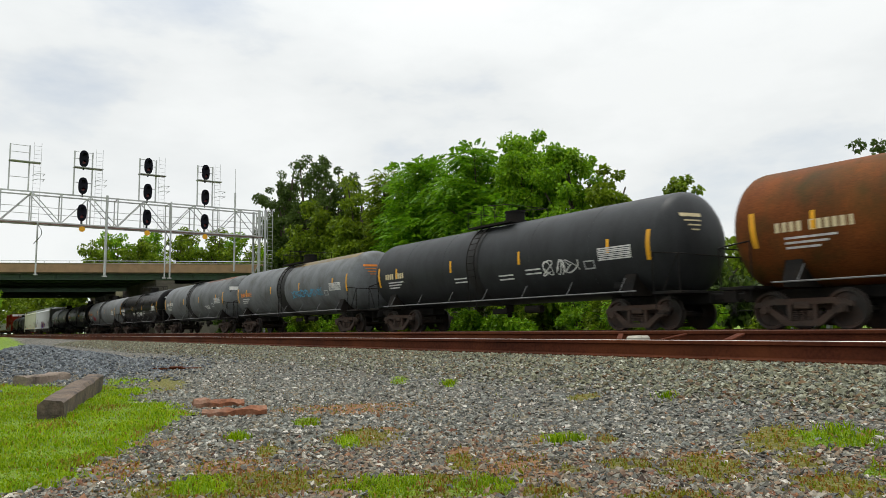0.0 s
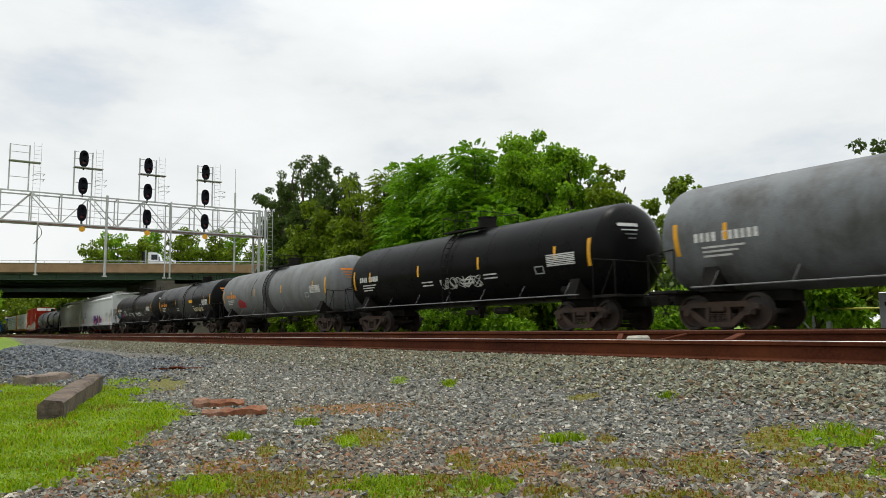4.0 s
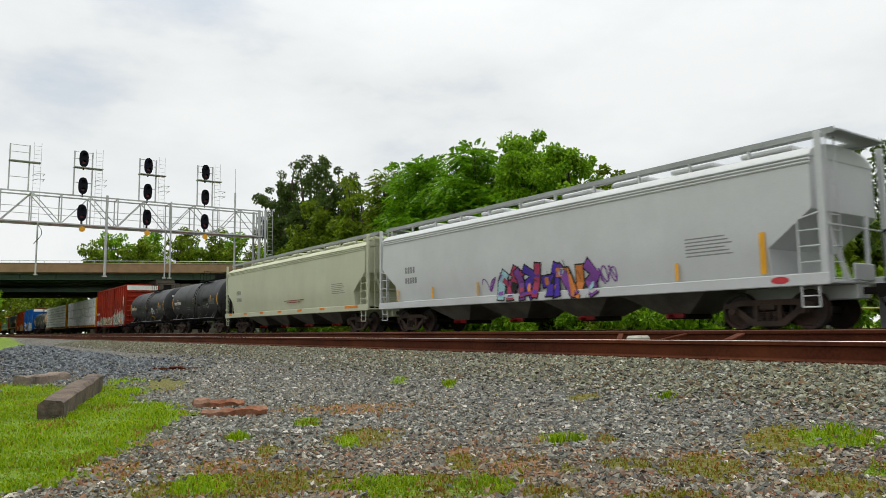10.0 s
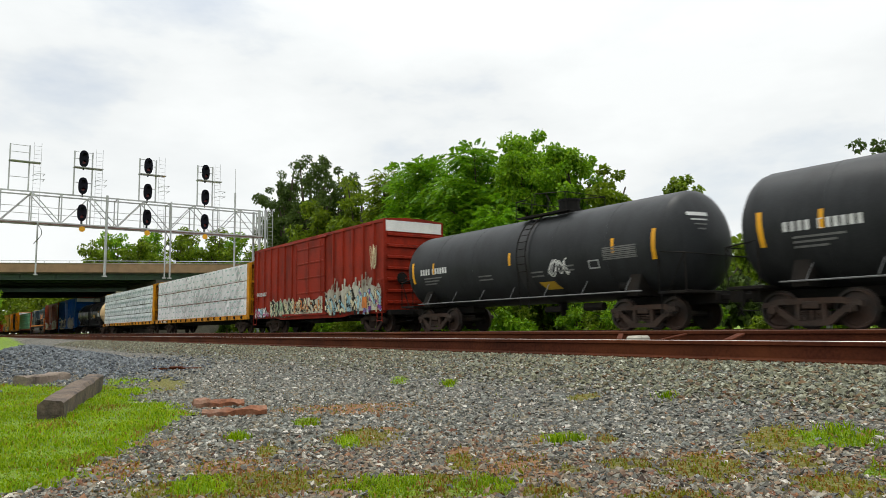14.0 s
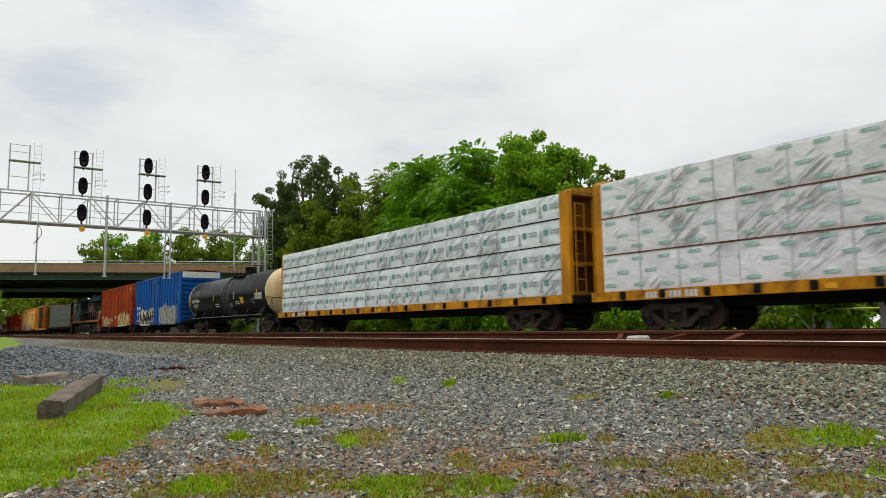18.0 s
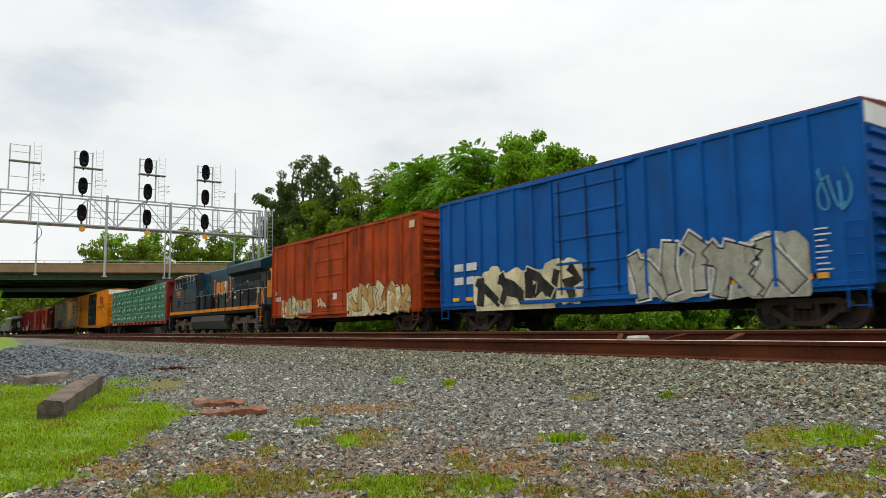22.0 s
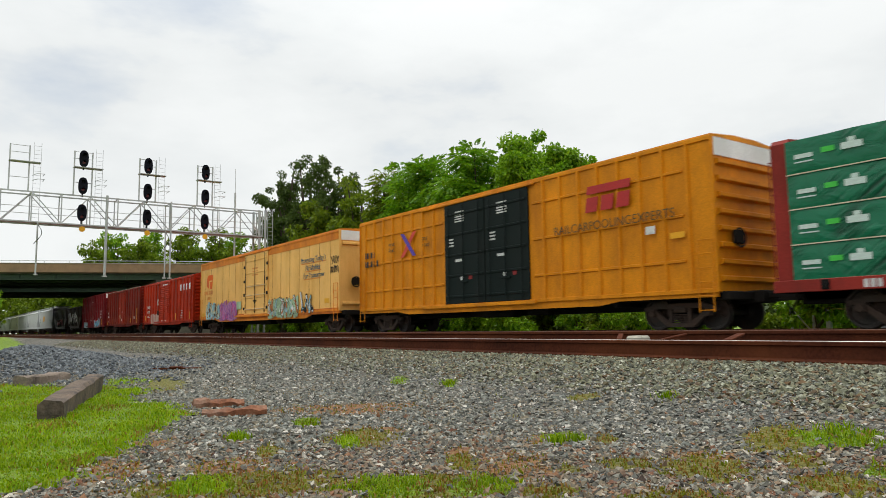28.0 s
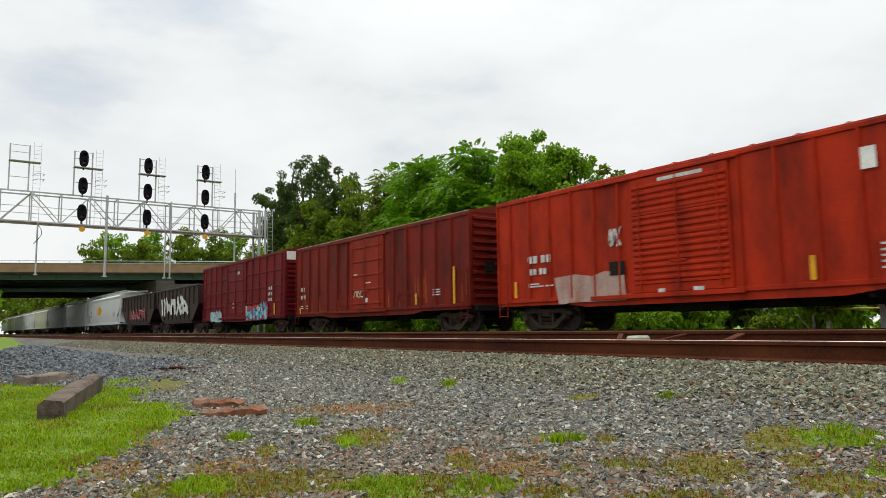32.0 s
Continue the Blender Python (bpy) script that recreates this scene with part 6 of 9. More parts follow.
    part("roof_edge", Geo().box(-bl, bl, -1.585, -1.5, 4.475, 4.5), mat("edge_pale", (0.4, 0.37, 0.28), 0.7, var=0.4, scale=4), c, "pale weathered roof edge")
    rust = car_paint("rust_streak", (0.3, 0.06, 0.012), (0.15, 0.012, 0.008), 1.0)
    rn = random.Random(77)
    for _ in range(26):
        x = rn.choice((rn.uniform(-7.4, -1.7), rn.uniform(1.7, 7.4)))
        z, w = rn.uniform(1.0, 1.35), rn.uniform(0.03, 0.14)
        t = z + rn.uniform(0.25, 1.2)
        g = Geo().prism([(x, z), (x + w, z + 0.03), (x + w * 0.8, (z + t) / 2), (x + w * 0.55, t), (x + w * 0.3, t - 0.06), (x - w * 0.1, (z + t) / 2)], "y", -1.5535, -1.5505)
        part("rust_streak", g, rust, c)
    g = Geo()
    for k, n in ((0, (2, 1)), (1, (2, 2))):
        flat_bars(g, -7.0, 2.15 - 0.4 * k, 0.2, n, -1.611, 0.5)
    for x, z in ((-7.0, 1.35), (-6.3, 1.35), (-7.0, 1.25), (-6.3, 1.22)):
        g.box(x, x + 0.28, -1.615, -1.611, z, z + 0.05)
    for x, w, z, t in ((-1.1, 0.35, 2.62, 0.06), (0.0, 0.5, 2.2, 0.05), (0.0, 0.2, 1.32, 0.22), (-0.55, 0.3, 1.6, 0.05)):
        g.box(x, x + w, -1.632, -1.628, z, z + t)
    for k in range(3):
        g.box(5.35, 5.85, -1.615, -1.611, 1.42 + 0.1 * k, 1.46 + 0.1 * k)
    pieces("lettering", g, M_WHITE, c, "faded white reporting marks")
    flat_tag(c, -1.1, -0.15, 1.55, 1.95, -1.64, [G_CREAM], G_CREAM, 441, 3, None, 0.1)
    flat_tag(c, -3.6, -2.0, 1.05, 1.6, -1.612, [P_CNRED], G_CREAM, 443, 3, None, 0.08)
    flat_tag(c, 2.6, 3.7, 1.3, 1.75, -1.612, [P_CNRED], G_CREAM, 447, 3, None, 0.08)
    for x, za, zb in ((6.72, 1.05, 2.45), (-7.1, 0.98, 1.3), (4.1, 1.1, 1.55)):
        panel(c, "reflector", x, x + 0.13, za, zb, -1.63, M_YEL)
    s0, s1 = span(24)
    d = (-2.0, 1.35)
    bl = (s1 - s0) / 2 - 0.7
    c, h, bl = box_car("maroon boxcar with ribbed sides and blue and red graffiti", s0, s1, P_DRED2, 4.6, 0.95, posts(bl, 1.15, d), [d], gap=0.7, seed=54, end_ribs=11, roof_h=0.3, end_top=P_ENDW, rib_w=0.07,
                       h_ribs=[(z, a, b) for z in (1.8, 2.7, 3.6) for a, b in ((-bl + 0.2, d[0]), (d[1], bl - 0.2))])
    g = Geo()
    flat_bars(g, -0.1, 3.75, 0.2, (3,), -1.632, 0.5)
    for k in range(3):
        flat_bars(g, 5.1, 2.5 - 0.33 * k, 0.18, (2, 2), -1.611, 0.5)
    g.box(-1.0, -0.75, -1.632, -1.628, 1.85, 2.0).box(-1.0, -0.7, -1.632, -1.628, 1.6, 1.66)
    pieces("lettering", g, M_WHITE, c, "white reporting marks")
    flat_tag(c, 1.45, 4.95, 0.78, 1.85, -1.63, [G_CYAN, G_BLUE], G_BLACK, 440, 3, mat("spray_red", (0.5, 0.02, 0.02), 0.6), 0.3, plain=True)
    flat_tag(c, -5.4, -3.2, 0.76, 1.45, -1.63, [G_CYAN], G_WHITE, 446, 2, G_CYAN, 0.3, plain=True)
    panel(c, "reflector", 5.95, 6.1, 1.05, 1.7, -1.63, M_YEL)


box_cars()


# ---- centre-beam flat cars and their loads ----
def wrap_mat(name, col, rough=0.4, deep=0.6):
    """Plastic sheeting: plain, with bands of fine slanted creases where it is drawn tight, their shade put into its
    colour.
    """
    m = bpy.data.materials.new(name)
    m.use_nodes = True
    t = m.node_tree
    p = t.nodes["Principled BSDF"]
    tc = t.nodes.new("ShaderNodeTexCoord")
    oi = t.nodes.new("ShaderNodeObjectInfo")
    off = t.nodes.new("ShaderNodeVectorMath")
    off.operation = "MULTIPLY_ADD"
    off.inputs[1].default_value = (37.0, 0, 23.0)
    t.links.new(oi.outputs["Random"], off.inputs[0])
    t.links.new(tc.outputs["Object"], off.inputs[2])

    def noise(scale, detail, squash=None, slant=0.0, bend=0.0):
        n = t.nodes.new("ShaderNodeTexNoise")
        n.inputs["Scale"].default_value, n.inputs["Detail"].default_value, n.inputs["Distortion"].default_value = scale, detail, bend
        if squash:
            rt, mp = t.nodes.new("ShaderNodeMapping"), t.nodes.new("ShaderNodeMapping")
            rt.inputs["Rotation"].default_value, mp.inputs["Scale"].default_value = (0, radians(slant), 0), squash
            t.links.new(off.outputs[0], rt.inputs["Vector"])
            t.links.new(rt.outputs[0], mp.inputs["Vector"])
            t.links.new(mp.outputs[0], n.inputs["Vector"])
        else:
            t.links.new(off.outputs[0], n.inputs["Vector"])
        return n.outputs["Fac"]

    def span_of(sock, a, b, lo=0.0, hi=1.0):
        r = t.nodes.new("ShaderNodeMapRange")
        r.inputs["From Min"].default_value, r.inputs["From Max"].default_value = a, b
        r.inputs["To Min"].default_value, r.inputs["To Max"].default_value = lo, hi
        t.links.new(sock, r.inputs["Value"])
        return r.outputs["Result"]

    def calc(op, a, b):
        c = t.nodes.new("ShaderNodeMath")
        c.operation = op
        for k, v in enumerate((a, b)):
            if isinstance(v, float):
                c.inputs[k].default_value = v
            else:
                t.links.new(v, c.inputs[k])
        return c.outputs[0]

    crease = span_of(noise(1.7, 3, (0.5, 1, 3.6), 38, 0.5), 0.4, 0.58)
    tight = span_of(noise(0.9, 2), 0.46, 0.64)
    lines_ = calc("MULTIPLY", crease, tight)
    soft = noise(2.2, 4, (0.8, 1, 1.4), -20, 0.8)
    height = calc("ADD", calc("MULTIPLY", lines_, 0.8), calc("MULTIPLY", soft, 0.9))
    # shading of creases and bulges, multiplied into the base colour
    crease_shade = calc("MULTIPLY", span_of(calc("MULTIPLY", calc("SUBTRACT", 1.0, crease), tight), 0.0, 1.0, 1.0, deep), span_of(soft, 0.3, 0.7, 0.86, 1.06))
    h = t.nodes.new("ShaderNodeHueSaturation")
    h.inputs["Color"].default_value = (*col, 1)
    t.links.new(calc("MULTIPLY", crease_shade, span_of(oi.outputs["Random"], 0.0, 1.0, 0.9, 1.06)), h.inputs["Value"])
    t.links.new(h.outputs["Color"], p.inputs["Base Color"])
    p.inputs["Roughness"].default_value = rough
    p.inputs["Specular IOR Level"].default_value = 0.35
    b = t.nodes.new("ShaderNodeBump")
    b.inputs["Strength"].default_value, b.inputs["Distance"].default_value = 0.8, 0.06
    t.links.new(height, b.inputs["Height"])
    t.links.new(b.outputs["Normal"], p.inputs["Normal"])
    return m


W_WHITE = wrap_mat("wrap_white", (0.78, 0.76, 0.77), 0.4, 0.5)
W_SILVER = wrap_mat("wrap_silver", (0.78, 0.82, 0.83), 0.3, 0.5)
W_GREEN = wrap_mat("wrap_green", (0.004, 0.15, 0.07), 0.3, 0.35)
K_GREEN = mat("print_green", (0.32, 0.47, 0.42), 0.5, var=0.45, scale=6)
K_TEAL = mat("print_teal", (0.12, 0.3, 0.26), 0.5, var=0.5, scale=9)
K_GREY = mat("print_grey", (0.36, 0.4, 0.4), 0.5, var=0.4, scale=8)
M_BEARER = mat("dunnage_wood", (0.16, 0.06, 0.035), 0.9, var=0.3)
K_LIME = mat("print_lime", (0.06, 0.5, 0.06), 0.5)
K_PALE = mat("print_pale", (0.55, 0.66, 0.6), 0.5)

BEARER_MESH = Geo().box(0, 0.09, -0.65, 0.6, -0.034, 0.001).mesh("bearer", M_BEARER)

K_BAR = Geo().add([(0, -0.003, 0), (0.38, -0.003, 0.012), (0.38, -0.003, 0.1), (0, -0.003, 0.088)], [(0, 1, 2, 3)]).mesh("printed_mark", K_GREEN)
K_STRAP = Geo().box(-0.014, 0.014, -0.004, 0, 0, 1.04).mesh("strap", K_GREY)
K_DISC = Geo().lathe([(-0.004, 0.03), (-0.004, 0.115)], "y", (0, 0, 0), 18).mesh("printed_mark", K_TEAL)
K_LINES = Geo().box(0, 0.4, -0.004, 0, 0, 0.05).box(0, 0.4, -0.004, 0, 0.08, 0.15).mesh("printed_mark", K_GREY)
K_WEDGE = Geo().add([(-0.09, -0.004, 0), (0.1, -0.004, 0), (0.05, -0.004, 0.12), (0.02, -0.004, 0.42), (-0.02, -0.004, 0.42)], [(0, 1, 2, 3, 4)]).mesh("printed_mark", K_GREY)
K_TICKS = Geo().box(0, 0.42, -0.004, 0, 0.1, 0.2).box(0, 0.42, -0.004, 0, 0, 0.03).mesh("printed_mark", K_PALE)
K_BLOCK = Geo().box(0, 0.28, -0.004, 0, 0, 0.12).mesh("printed_mark", K_LIME)
K_SLAB = Geo().box(0, 0.45, -0.004, 0, 0, 0.15).box(0.15, 0.3, -0.004, 0, 0.15, 0.25).mesh("printed_mark", K_PALE)


K_PALEWOOD = mat("dunnage_pale", (0.58, 0.5, 0.36), 0.8, var=0.3)
P_BULK = car_paint("bulkhead_mustard", (0.42, 0.2, 0.012), (0.07, 0.035, 0.012), 1.0, dscale=2.0)
P_PLATE = car_paint("bulkhead_dark_yellow", (0.2, 0.085, 0.012), (0.05, 0.025, 0.012), 1.0)


def pack_geo(w, h, seed):
    """A wrapped pack: a soft block whose front sheet sags and bulges a little; a plain block where it is hidden."""
    g = Geo().box(0, w, -0.64 if seed is not None else -0.66, 0.66, 0, h, 0.02)
    if seed is None:
        return g
    nx, nz = 16, 7
    v = []
    for i in range(nx + 1):
        for j in range(nz + 1):
            u, q = i / nx, j / nz
            inset = 0.022 if i in (0, nx) or j in (0, nz) else 0.0
            d = 0.018 * noise.noise(Vector((u * w * 1.9 + seed, q * 2.2, seed))) * (inset == 0)
            top = 0.022 * noise.noise(Vector((u * w * 1.3 + seed, 7.0, 0))) * (j == nz)
            v.append((u * w, -0.66 + inset + d - 0.001, q * h + top))
    f = [(i * (nz + 1) + j, (i + 1) * (nz + 1) + j, (i + 1) * (nz + 1) + j + 1, i * (nz + 1) + j + 1) for i in range(nx) for j in range(nz)]
    return g.add(v, f)


def centre_beam(label, s0, s1, paint, rows, cols, wrap, style, z0=1.13, z1=4.4, lead=0.95, seed=1):
    rn = random.Random(seed)
    car, half = rolling("centerbeam_flat_car", label, "flat car", s0, s1)
    bl = half - 0.42
    part("deck", Geo().box(-bl, bl, -1.5, 1.5, 1.0, 1.1, 0.01), M_UNDER, car, "narrow deck floor")
    part("side_sill", Geo().box(-bl, bl, -1.53, -1.46, 0.84, 1.12, 0.012), P_SILL if paint is P_CBY else paint, car, "painted side sill")
    part("side_sill", Geo().box(-bl, bl, 1.46, 1.53, 0.84, 1.12, 0.012), paint, car)
    part("centre_sill", Geo().box(-bl, bl, -0.3, 0.3, 0.6, 1.0, 0.02), M_UNDER, car)
    part("centre_beam", Geo().box(-bl + 0.3, bl - 0.3, -0.05, 0.05, 1.1, 4.3).box(-bl + 0.3, bl - 0.3, -0.2, 0.2, 4.3, 4.42, 0.02), paint, car, "upright centre beam truss")
    wn = Geo().box(-0.09, 0.09, -1.57, -1.5, 0.88, 1.1, 0.01).cyl((0, -1.6, 0.98), (0, -1.5, 0.98), 0.07, 8)
    me = wn.mesh("winch", M_UNDER)
    for x in np.linspace(-bl + 1.2, bl - 1.2, 16):
        o = part("winch", me, M_UNDER, car)
        o.matrix_basis = pose(float(x), 0, 0)
    for e in (-1, 1):
        g = Geo()
        ew = 1.45 if e > 0 else 1.22
        for y in (-ew, 0, ew):
            if y:
                part("bulkhead_post", Geo().box(e * (bl - 0.4), e * bl, y - 0.09, y + 0.09, 1.1, z1, 0.012), paint, car, "painted corner post of the bulkhead")
            else:
                g.box(e * (bl - 0.3), e * (bl - 0.03), y - 0.09, y + 0.09, 1.1, z1 + 0.16, 0.012)
        for z in (1.15, 2.1, 3.2, z1 - 0.05):
            g.box(e * (bl - 0.38), e * (bl - 0.02), -ew + 0.09, ew - 0.09, z - 0.06, z + 0.06, 0.012)
        part("bulkhead_plate", Geo().box(e * (bl - 0.42), e * (bl - 0.38), -ew - 0.05, ew + 0.05, 1.1, z1), P_PLATE if paint is P_CBY else paint, car, "dark bulkhead plate")
        g.prism([(-ew - 0.07, z1 - 0.02), (ew + 0.07, z1 - 0.02), (1.2, z1 + 0.1), (0.3, z1 + 0.2), (-0.3, z1 + 0.2), (-1.2, z1 + 0.1)], "x", e * (bl - 0.42), e * bl)
        part("bulkhead", g, P_BULK if paint is P_CBY else paint, car, "ribbed end bulkhead")
        part("ladder", ladder_geo(e * (bl + 0.06), -1.1, 1.15, 4.0, 0.4, 0.4, "y"), paint, car)
        part("end_sill", Geo().box(e * (bl - 2.5), e * (half - 0.5), -0.3, 0.3, 0.68, 1.0, 0.02).box(e * (bl - 0.05), e * (bl + 0.08), -1.4, 1.4, 0.85, 1.1, 0.01), M_UNDER, car)
    g = Geo()
    flat_bars(g, -bl + 2.0, 0.88, 0.18, (3, 5, 3), -1.535)
    pieces("lettering", g, M_WHITE, car, "white reporting marks")
    for k in range(5):
        x = -bl + 2.5 + 4.4 * k
        panel(car, "reflector", x, x + 0.25, 0.9, 1.02, -1.535, M_YEL)
    trucks(car, half - 3.0)
    couplers(car, half)
    sc = (s0 + s1) / 2
    # packs of lumber, both sides of the beam
    xa, xb = -bl + 0.43, bl - lead + 0.5
    w, h = (xb - xa) / cols, (z1 - z0) / rows
    for side in (-1, 1):
        for j in range(rows):
            for i in range(cols):
                x0, zz = xa + w * i + 0.012, z0 + h * j
                g = pack_geo(w - 0.024, h - 0.035, rn.uniform(0, 90) if side < 0 else None)
                pk = thing("lumber_pack", style["label"], "lumber pack", style["group"])
                MOVING.append((pk, sc - (x0), side * 0.8 + rn.uniform(-0.012, 0.012), zz))
                part("wrap", g, wrap, pk)
                if side < 0:
                    for q in (0.25, w * 0.5, w - 0.35):
                        part("bearer", BEARER_MESH, M_BEARER, pk).matrix_basis = pose(q, 0, 0)
                    part("wrap_edge", Geo().box(0.01, w - 0.03, -0.672, -0.64, -0.03, -0.004), style["edge"], pk)
                if side > 0:
                    continue
                y = -0.68
                def mark(me, x, z, name="printed_mark"):
                    part(name, me, None, pk).matrix_basis = pose(x, y, z)

                if style["kind"] == "bars":
                    for k in range(int(w / 0.95)):
                        for r in range(3):
                            x = 0.12 + 0.95 * k + 0.45 * (r % 2) + rn.uniform(-0.05, 0.05)
                            if x + 0.4 < w - 0.1:
                                mark(K_BAR, x, 0.1 + 0.38 * r + rn.uniform(-0.04, 0.04))
                    for k in range(1, int(w / 1.3) + 1):
                        mark(K_STRAP, 1.3 * k + rn.uniform(-0.1, 0.1), 0, "strap")
                elif style["kind"] == "discs":
                    for k in range(3):
                        x = 0.42 + k * w / 3 + rn.uniform(-0.05, 0.05)
                        mark(K_DISC, x, h * 0.5)
                        mark(K_LINES, x + 0.2, h * 0.42)
                        mark(K_WEDGE, x - 0.24, h * 0.12)
                else:
                    x = 0.25 + rn.uniform(-0.1, 0.1)
                    mark(K_TICKS, x, h * 0.28)
                    mark(K_BLOCK, x + 0.62, h * 0.45)
                    mark(K_SLAB, x + 1.05, h * 0.42)
    return car


def flat_cars():
    centre_beam("yellow centre-beam flat car loaded with white wrapped lumber", *span(13), P_CBY, 3, 5, W_WHITE, dict(kind="bars", label="white plastic-wrapped lumber pack with green print", group="white lumber packs", edge=M_BEARER), seed=51)
    centre_beam("yellow centre-beam flat car loaded with silver wrapped lumber", *span(14), P_CBY, 4, 7, W_SILVER, dict(kind="discs", label="silver-white wrapped lumber pack with teal discs", group="silver lumber packs", edge=M_UNDER), seed=52)
    centre_beam("dark red centre-beam flat car loaded with green wrapped lumber", *span(19), P_CBR, 4, 9, W_GREEN, dict(kind="blocks", label="green plastic-wrapped lumber pack with pale print", group="green lumber packs", edge=K_PALEWOOD), seed=53)


flat_cars()


# ---- hopper cars ----
M_FAINT = mat("stencil_grey", (0.2, 0.2, 0.19), 0.6)


M_BOARD = mat("walkway_steel", (0.3, 0.31, 0.3), 0.55, 0.2)
# bay colour holds the shade below the sill as well as grime
P_BAY = car_paint("bay_shade_grime", (0.15, 0.14, 0.12), (0.05, 0.045, 0.038), 0.8, dscale=1.0)


def bulge(z):
    """Half width of a hopper's rounded side: drawn in below, fullest above the middle."""
    return 1.42 + 0.17 * math.sin(math.pi * min(1.0, max(0.0, (z - 1.1) / 3.4)) ** 0.8) if z < 3.0 else 1.575 - 0.03 * (z - 3.0)


def follow(ob):
    """Lays a flat painting on the rounded side of a hopper, over its sill below."""
    for v in ob.data.vertices:
        if v.co.z > 1.31:
            v.co.y += 1.6 - bulge(v.co.z)
        else:
            v.co.y -= 0.004
    return ob


def covered_hopper(label, s0, s1, paint, bays=4, gap=0.5, seed=1, z1=4.25, detail=True, marks=M_FAINT):
    random.seed(seed)
    car, half = rolling("hopper_car", label, "hopper car", s0, s1)
    bl = half - gap
    zs = z1 - 0.3
    levels = [1.22, 1.5, 1.9, 2.1, 2.4, 2.72, 3.0, 3.4, 3.7, zs]
    v = []
    for z in levels:
        e = bl - 0.3 if z >= 2.7 else bl - 1.38 + 1.08 * max(0.0, (z - 1.9) / 0.82)
        y = bulge(z)
        v += [(-e, -y, z), (e, -y, z), (e, y, z), (-e, y, z)]
    n = len(levels)
    f = [(4 * i + a, 4 * i + (a + 1) % 4, 4 * i + 4 + (a + 1) % 4, 4 * i + 4 + a) for i in range(n - 1) for a in range(4)] + [(0, 3, 2, 1), (4 * n - 4, 4 * n - 3, 4 * n - 2, 4 * n - 1)]
    part("body", Geo().add(v, f), paint, car)
    yo = bulge(zs)
    part("roof", Geo().prism([(-yo, zs), (yo, zs), (1.46, zs + 0.13), (1.25, zs + 0.24), (0.9, zs + 0.33), (0.5, zs + 0.38), (-0.5, zs + 0.38), (-0.9, zs + 0.33), (-1.25, zs + 0.24), (-1.46, zs + 0.13)], "x", -bl + 0.28, bl - 0.28), paint, car, "rounded sheet roof")
    for z in (zs - 0.16, zs - 0.08, zs):
        part("eave_rail", Geo().prism([(-yo - 0.03 + 0.03 * (zs - z), z - 0.028), (-yo - 0.045 + 0.03 * (zs - z), z), (-yo - 0.03, z + 0.028), (-yo + 0.08, z + 0.028), (-yo + 0.08, z - 0.028)], "x", -bl + 0.28, bl - 0.28), paint, car, "narrow chord along the eave")
    part("side_sill", Geo().box(-bl, bl, -1.6, -1.5, 0.98, 1.26, 0.02), paint, car, "deep side sill")
    part("side_sill", Geo().box(-bl, bl, 1.5, 1.6, 0.98, 1.26, 0.02), paint, car, "deep side sill")
    for y in (-1, 1):
        part("running_board", Geo().box(-bl - 0.1, bl + 0.1, y * 0.62, y * 1.12, z1 + 0.27, z1 + 0.31).box(-bl - 0.1, bl + 0.1, y * 1.1, y * 1.13, z1 + 0.2, z1 + 0.34), M_BOARD, car, "grated roof walkway")
    for e in (-1, 1):
        part("end_walkway", Geo().box(e * (bl - 0.35), e * (bl + 0.2), -1.12, 1.12, z1 + 0.235, z1 + 0.27), M_BOARD, car, "grated walkway across the roof end")
    me = Geo().box(-0.03, 0.03, -1.12, -1.04, z1 - 0.12, z1 + 0.27).mesh("board_bracket", paint)
    for x in np.linspace(-bl + 0.3, bl - 0.3, 12):
        part("board_bracket", me, paint, car).matrix_basis = pose(float(x), 0, 0)
    me = Geo().box(-0.7, 0.7, -0.35, 0.35, z1 + 0.2, z1 + 0.34, 0.04).mesh("hatch", paint)
    for x in np.linspace(-bl + 2, bl - 2, 8):
        part("hatch", me, paint, car).matrix_basis = pose(float(x), 0, 0)
    for e in (-1, 1):
        for sy in (-1, 1):
            part("corner_post", Geo().box(e * (bl - 0.16), e * (bl - 0.02), sy * 1.52 - 0.055, sy * 1.52 + 0.055, 1.0, z1 + 0.2, 0.012), paint, car)
        lg = ladder_geo(e * (bl - 0.4), -1.58, 1.1, 2.55, 0.5, 0.36, r=0.022)
        lg.tube([(e * (bl - 0.65), -1.58, 2.5), (e * (bl - 0.1), -1.58, 2.62)], 0.02)
        lg.tube([(e * (bl - 0.65), -1.56, 1.0), (e * (bl - 0.65), -1.56, 0.5), (e * (bl - 0.25), -1.56, 0.5), (e * (bl - 0.25), -1.56, 1.0)], 0.02).tube([(e * (bl - 0.65), -1.56, 0.75), (e * (bl - 0.25), -1.56, 0.75)], 0.016)
        part("ladder", lg, paint, car, "corner ladder with grab irons")
        part("end_ladder", ladder_geo(e * (bl - 0.1), -0.95, 1.1, z1 + 0.2, 0.42, 0.36, "y", 0.02), paint, car)
        for sy in (-1, 1):
            part("end_brace", Geo().cyl((e * (bl - 0.1), sy * 0.5, 1.1), (e * (bl - 0.32), sy * 1.05, 2.75), 0.06, 8), paint, car, "slanted brace under the slope sheet")
        part("end_rail", Geo().tube([(e * (bl - 0.05), -1.5, 2.35), (e * (bl - 0.05), 1.5, 2.35)], 0.02), paint, car)
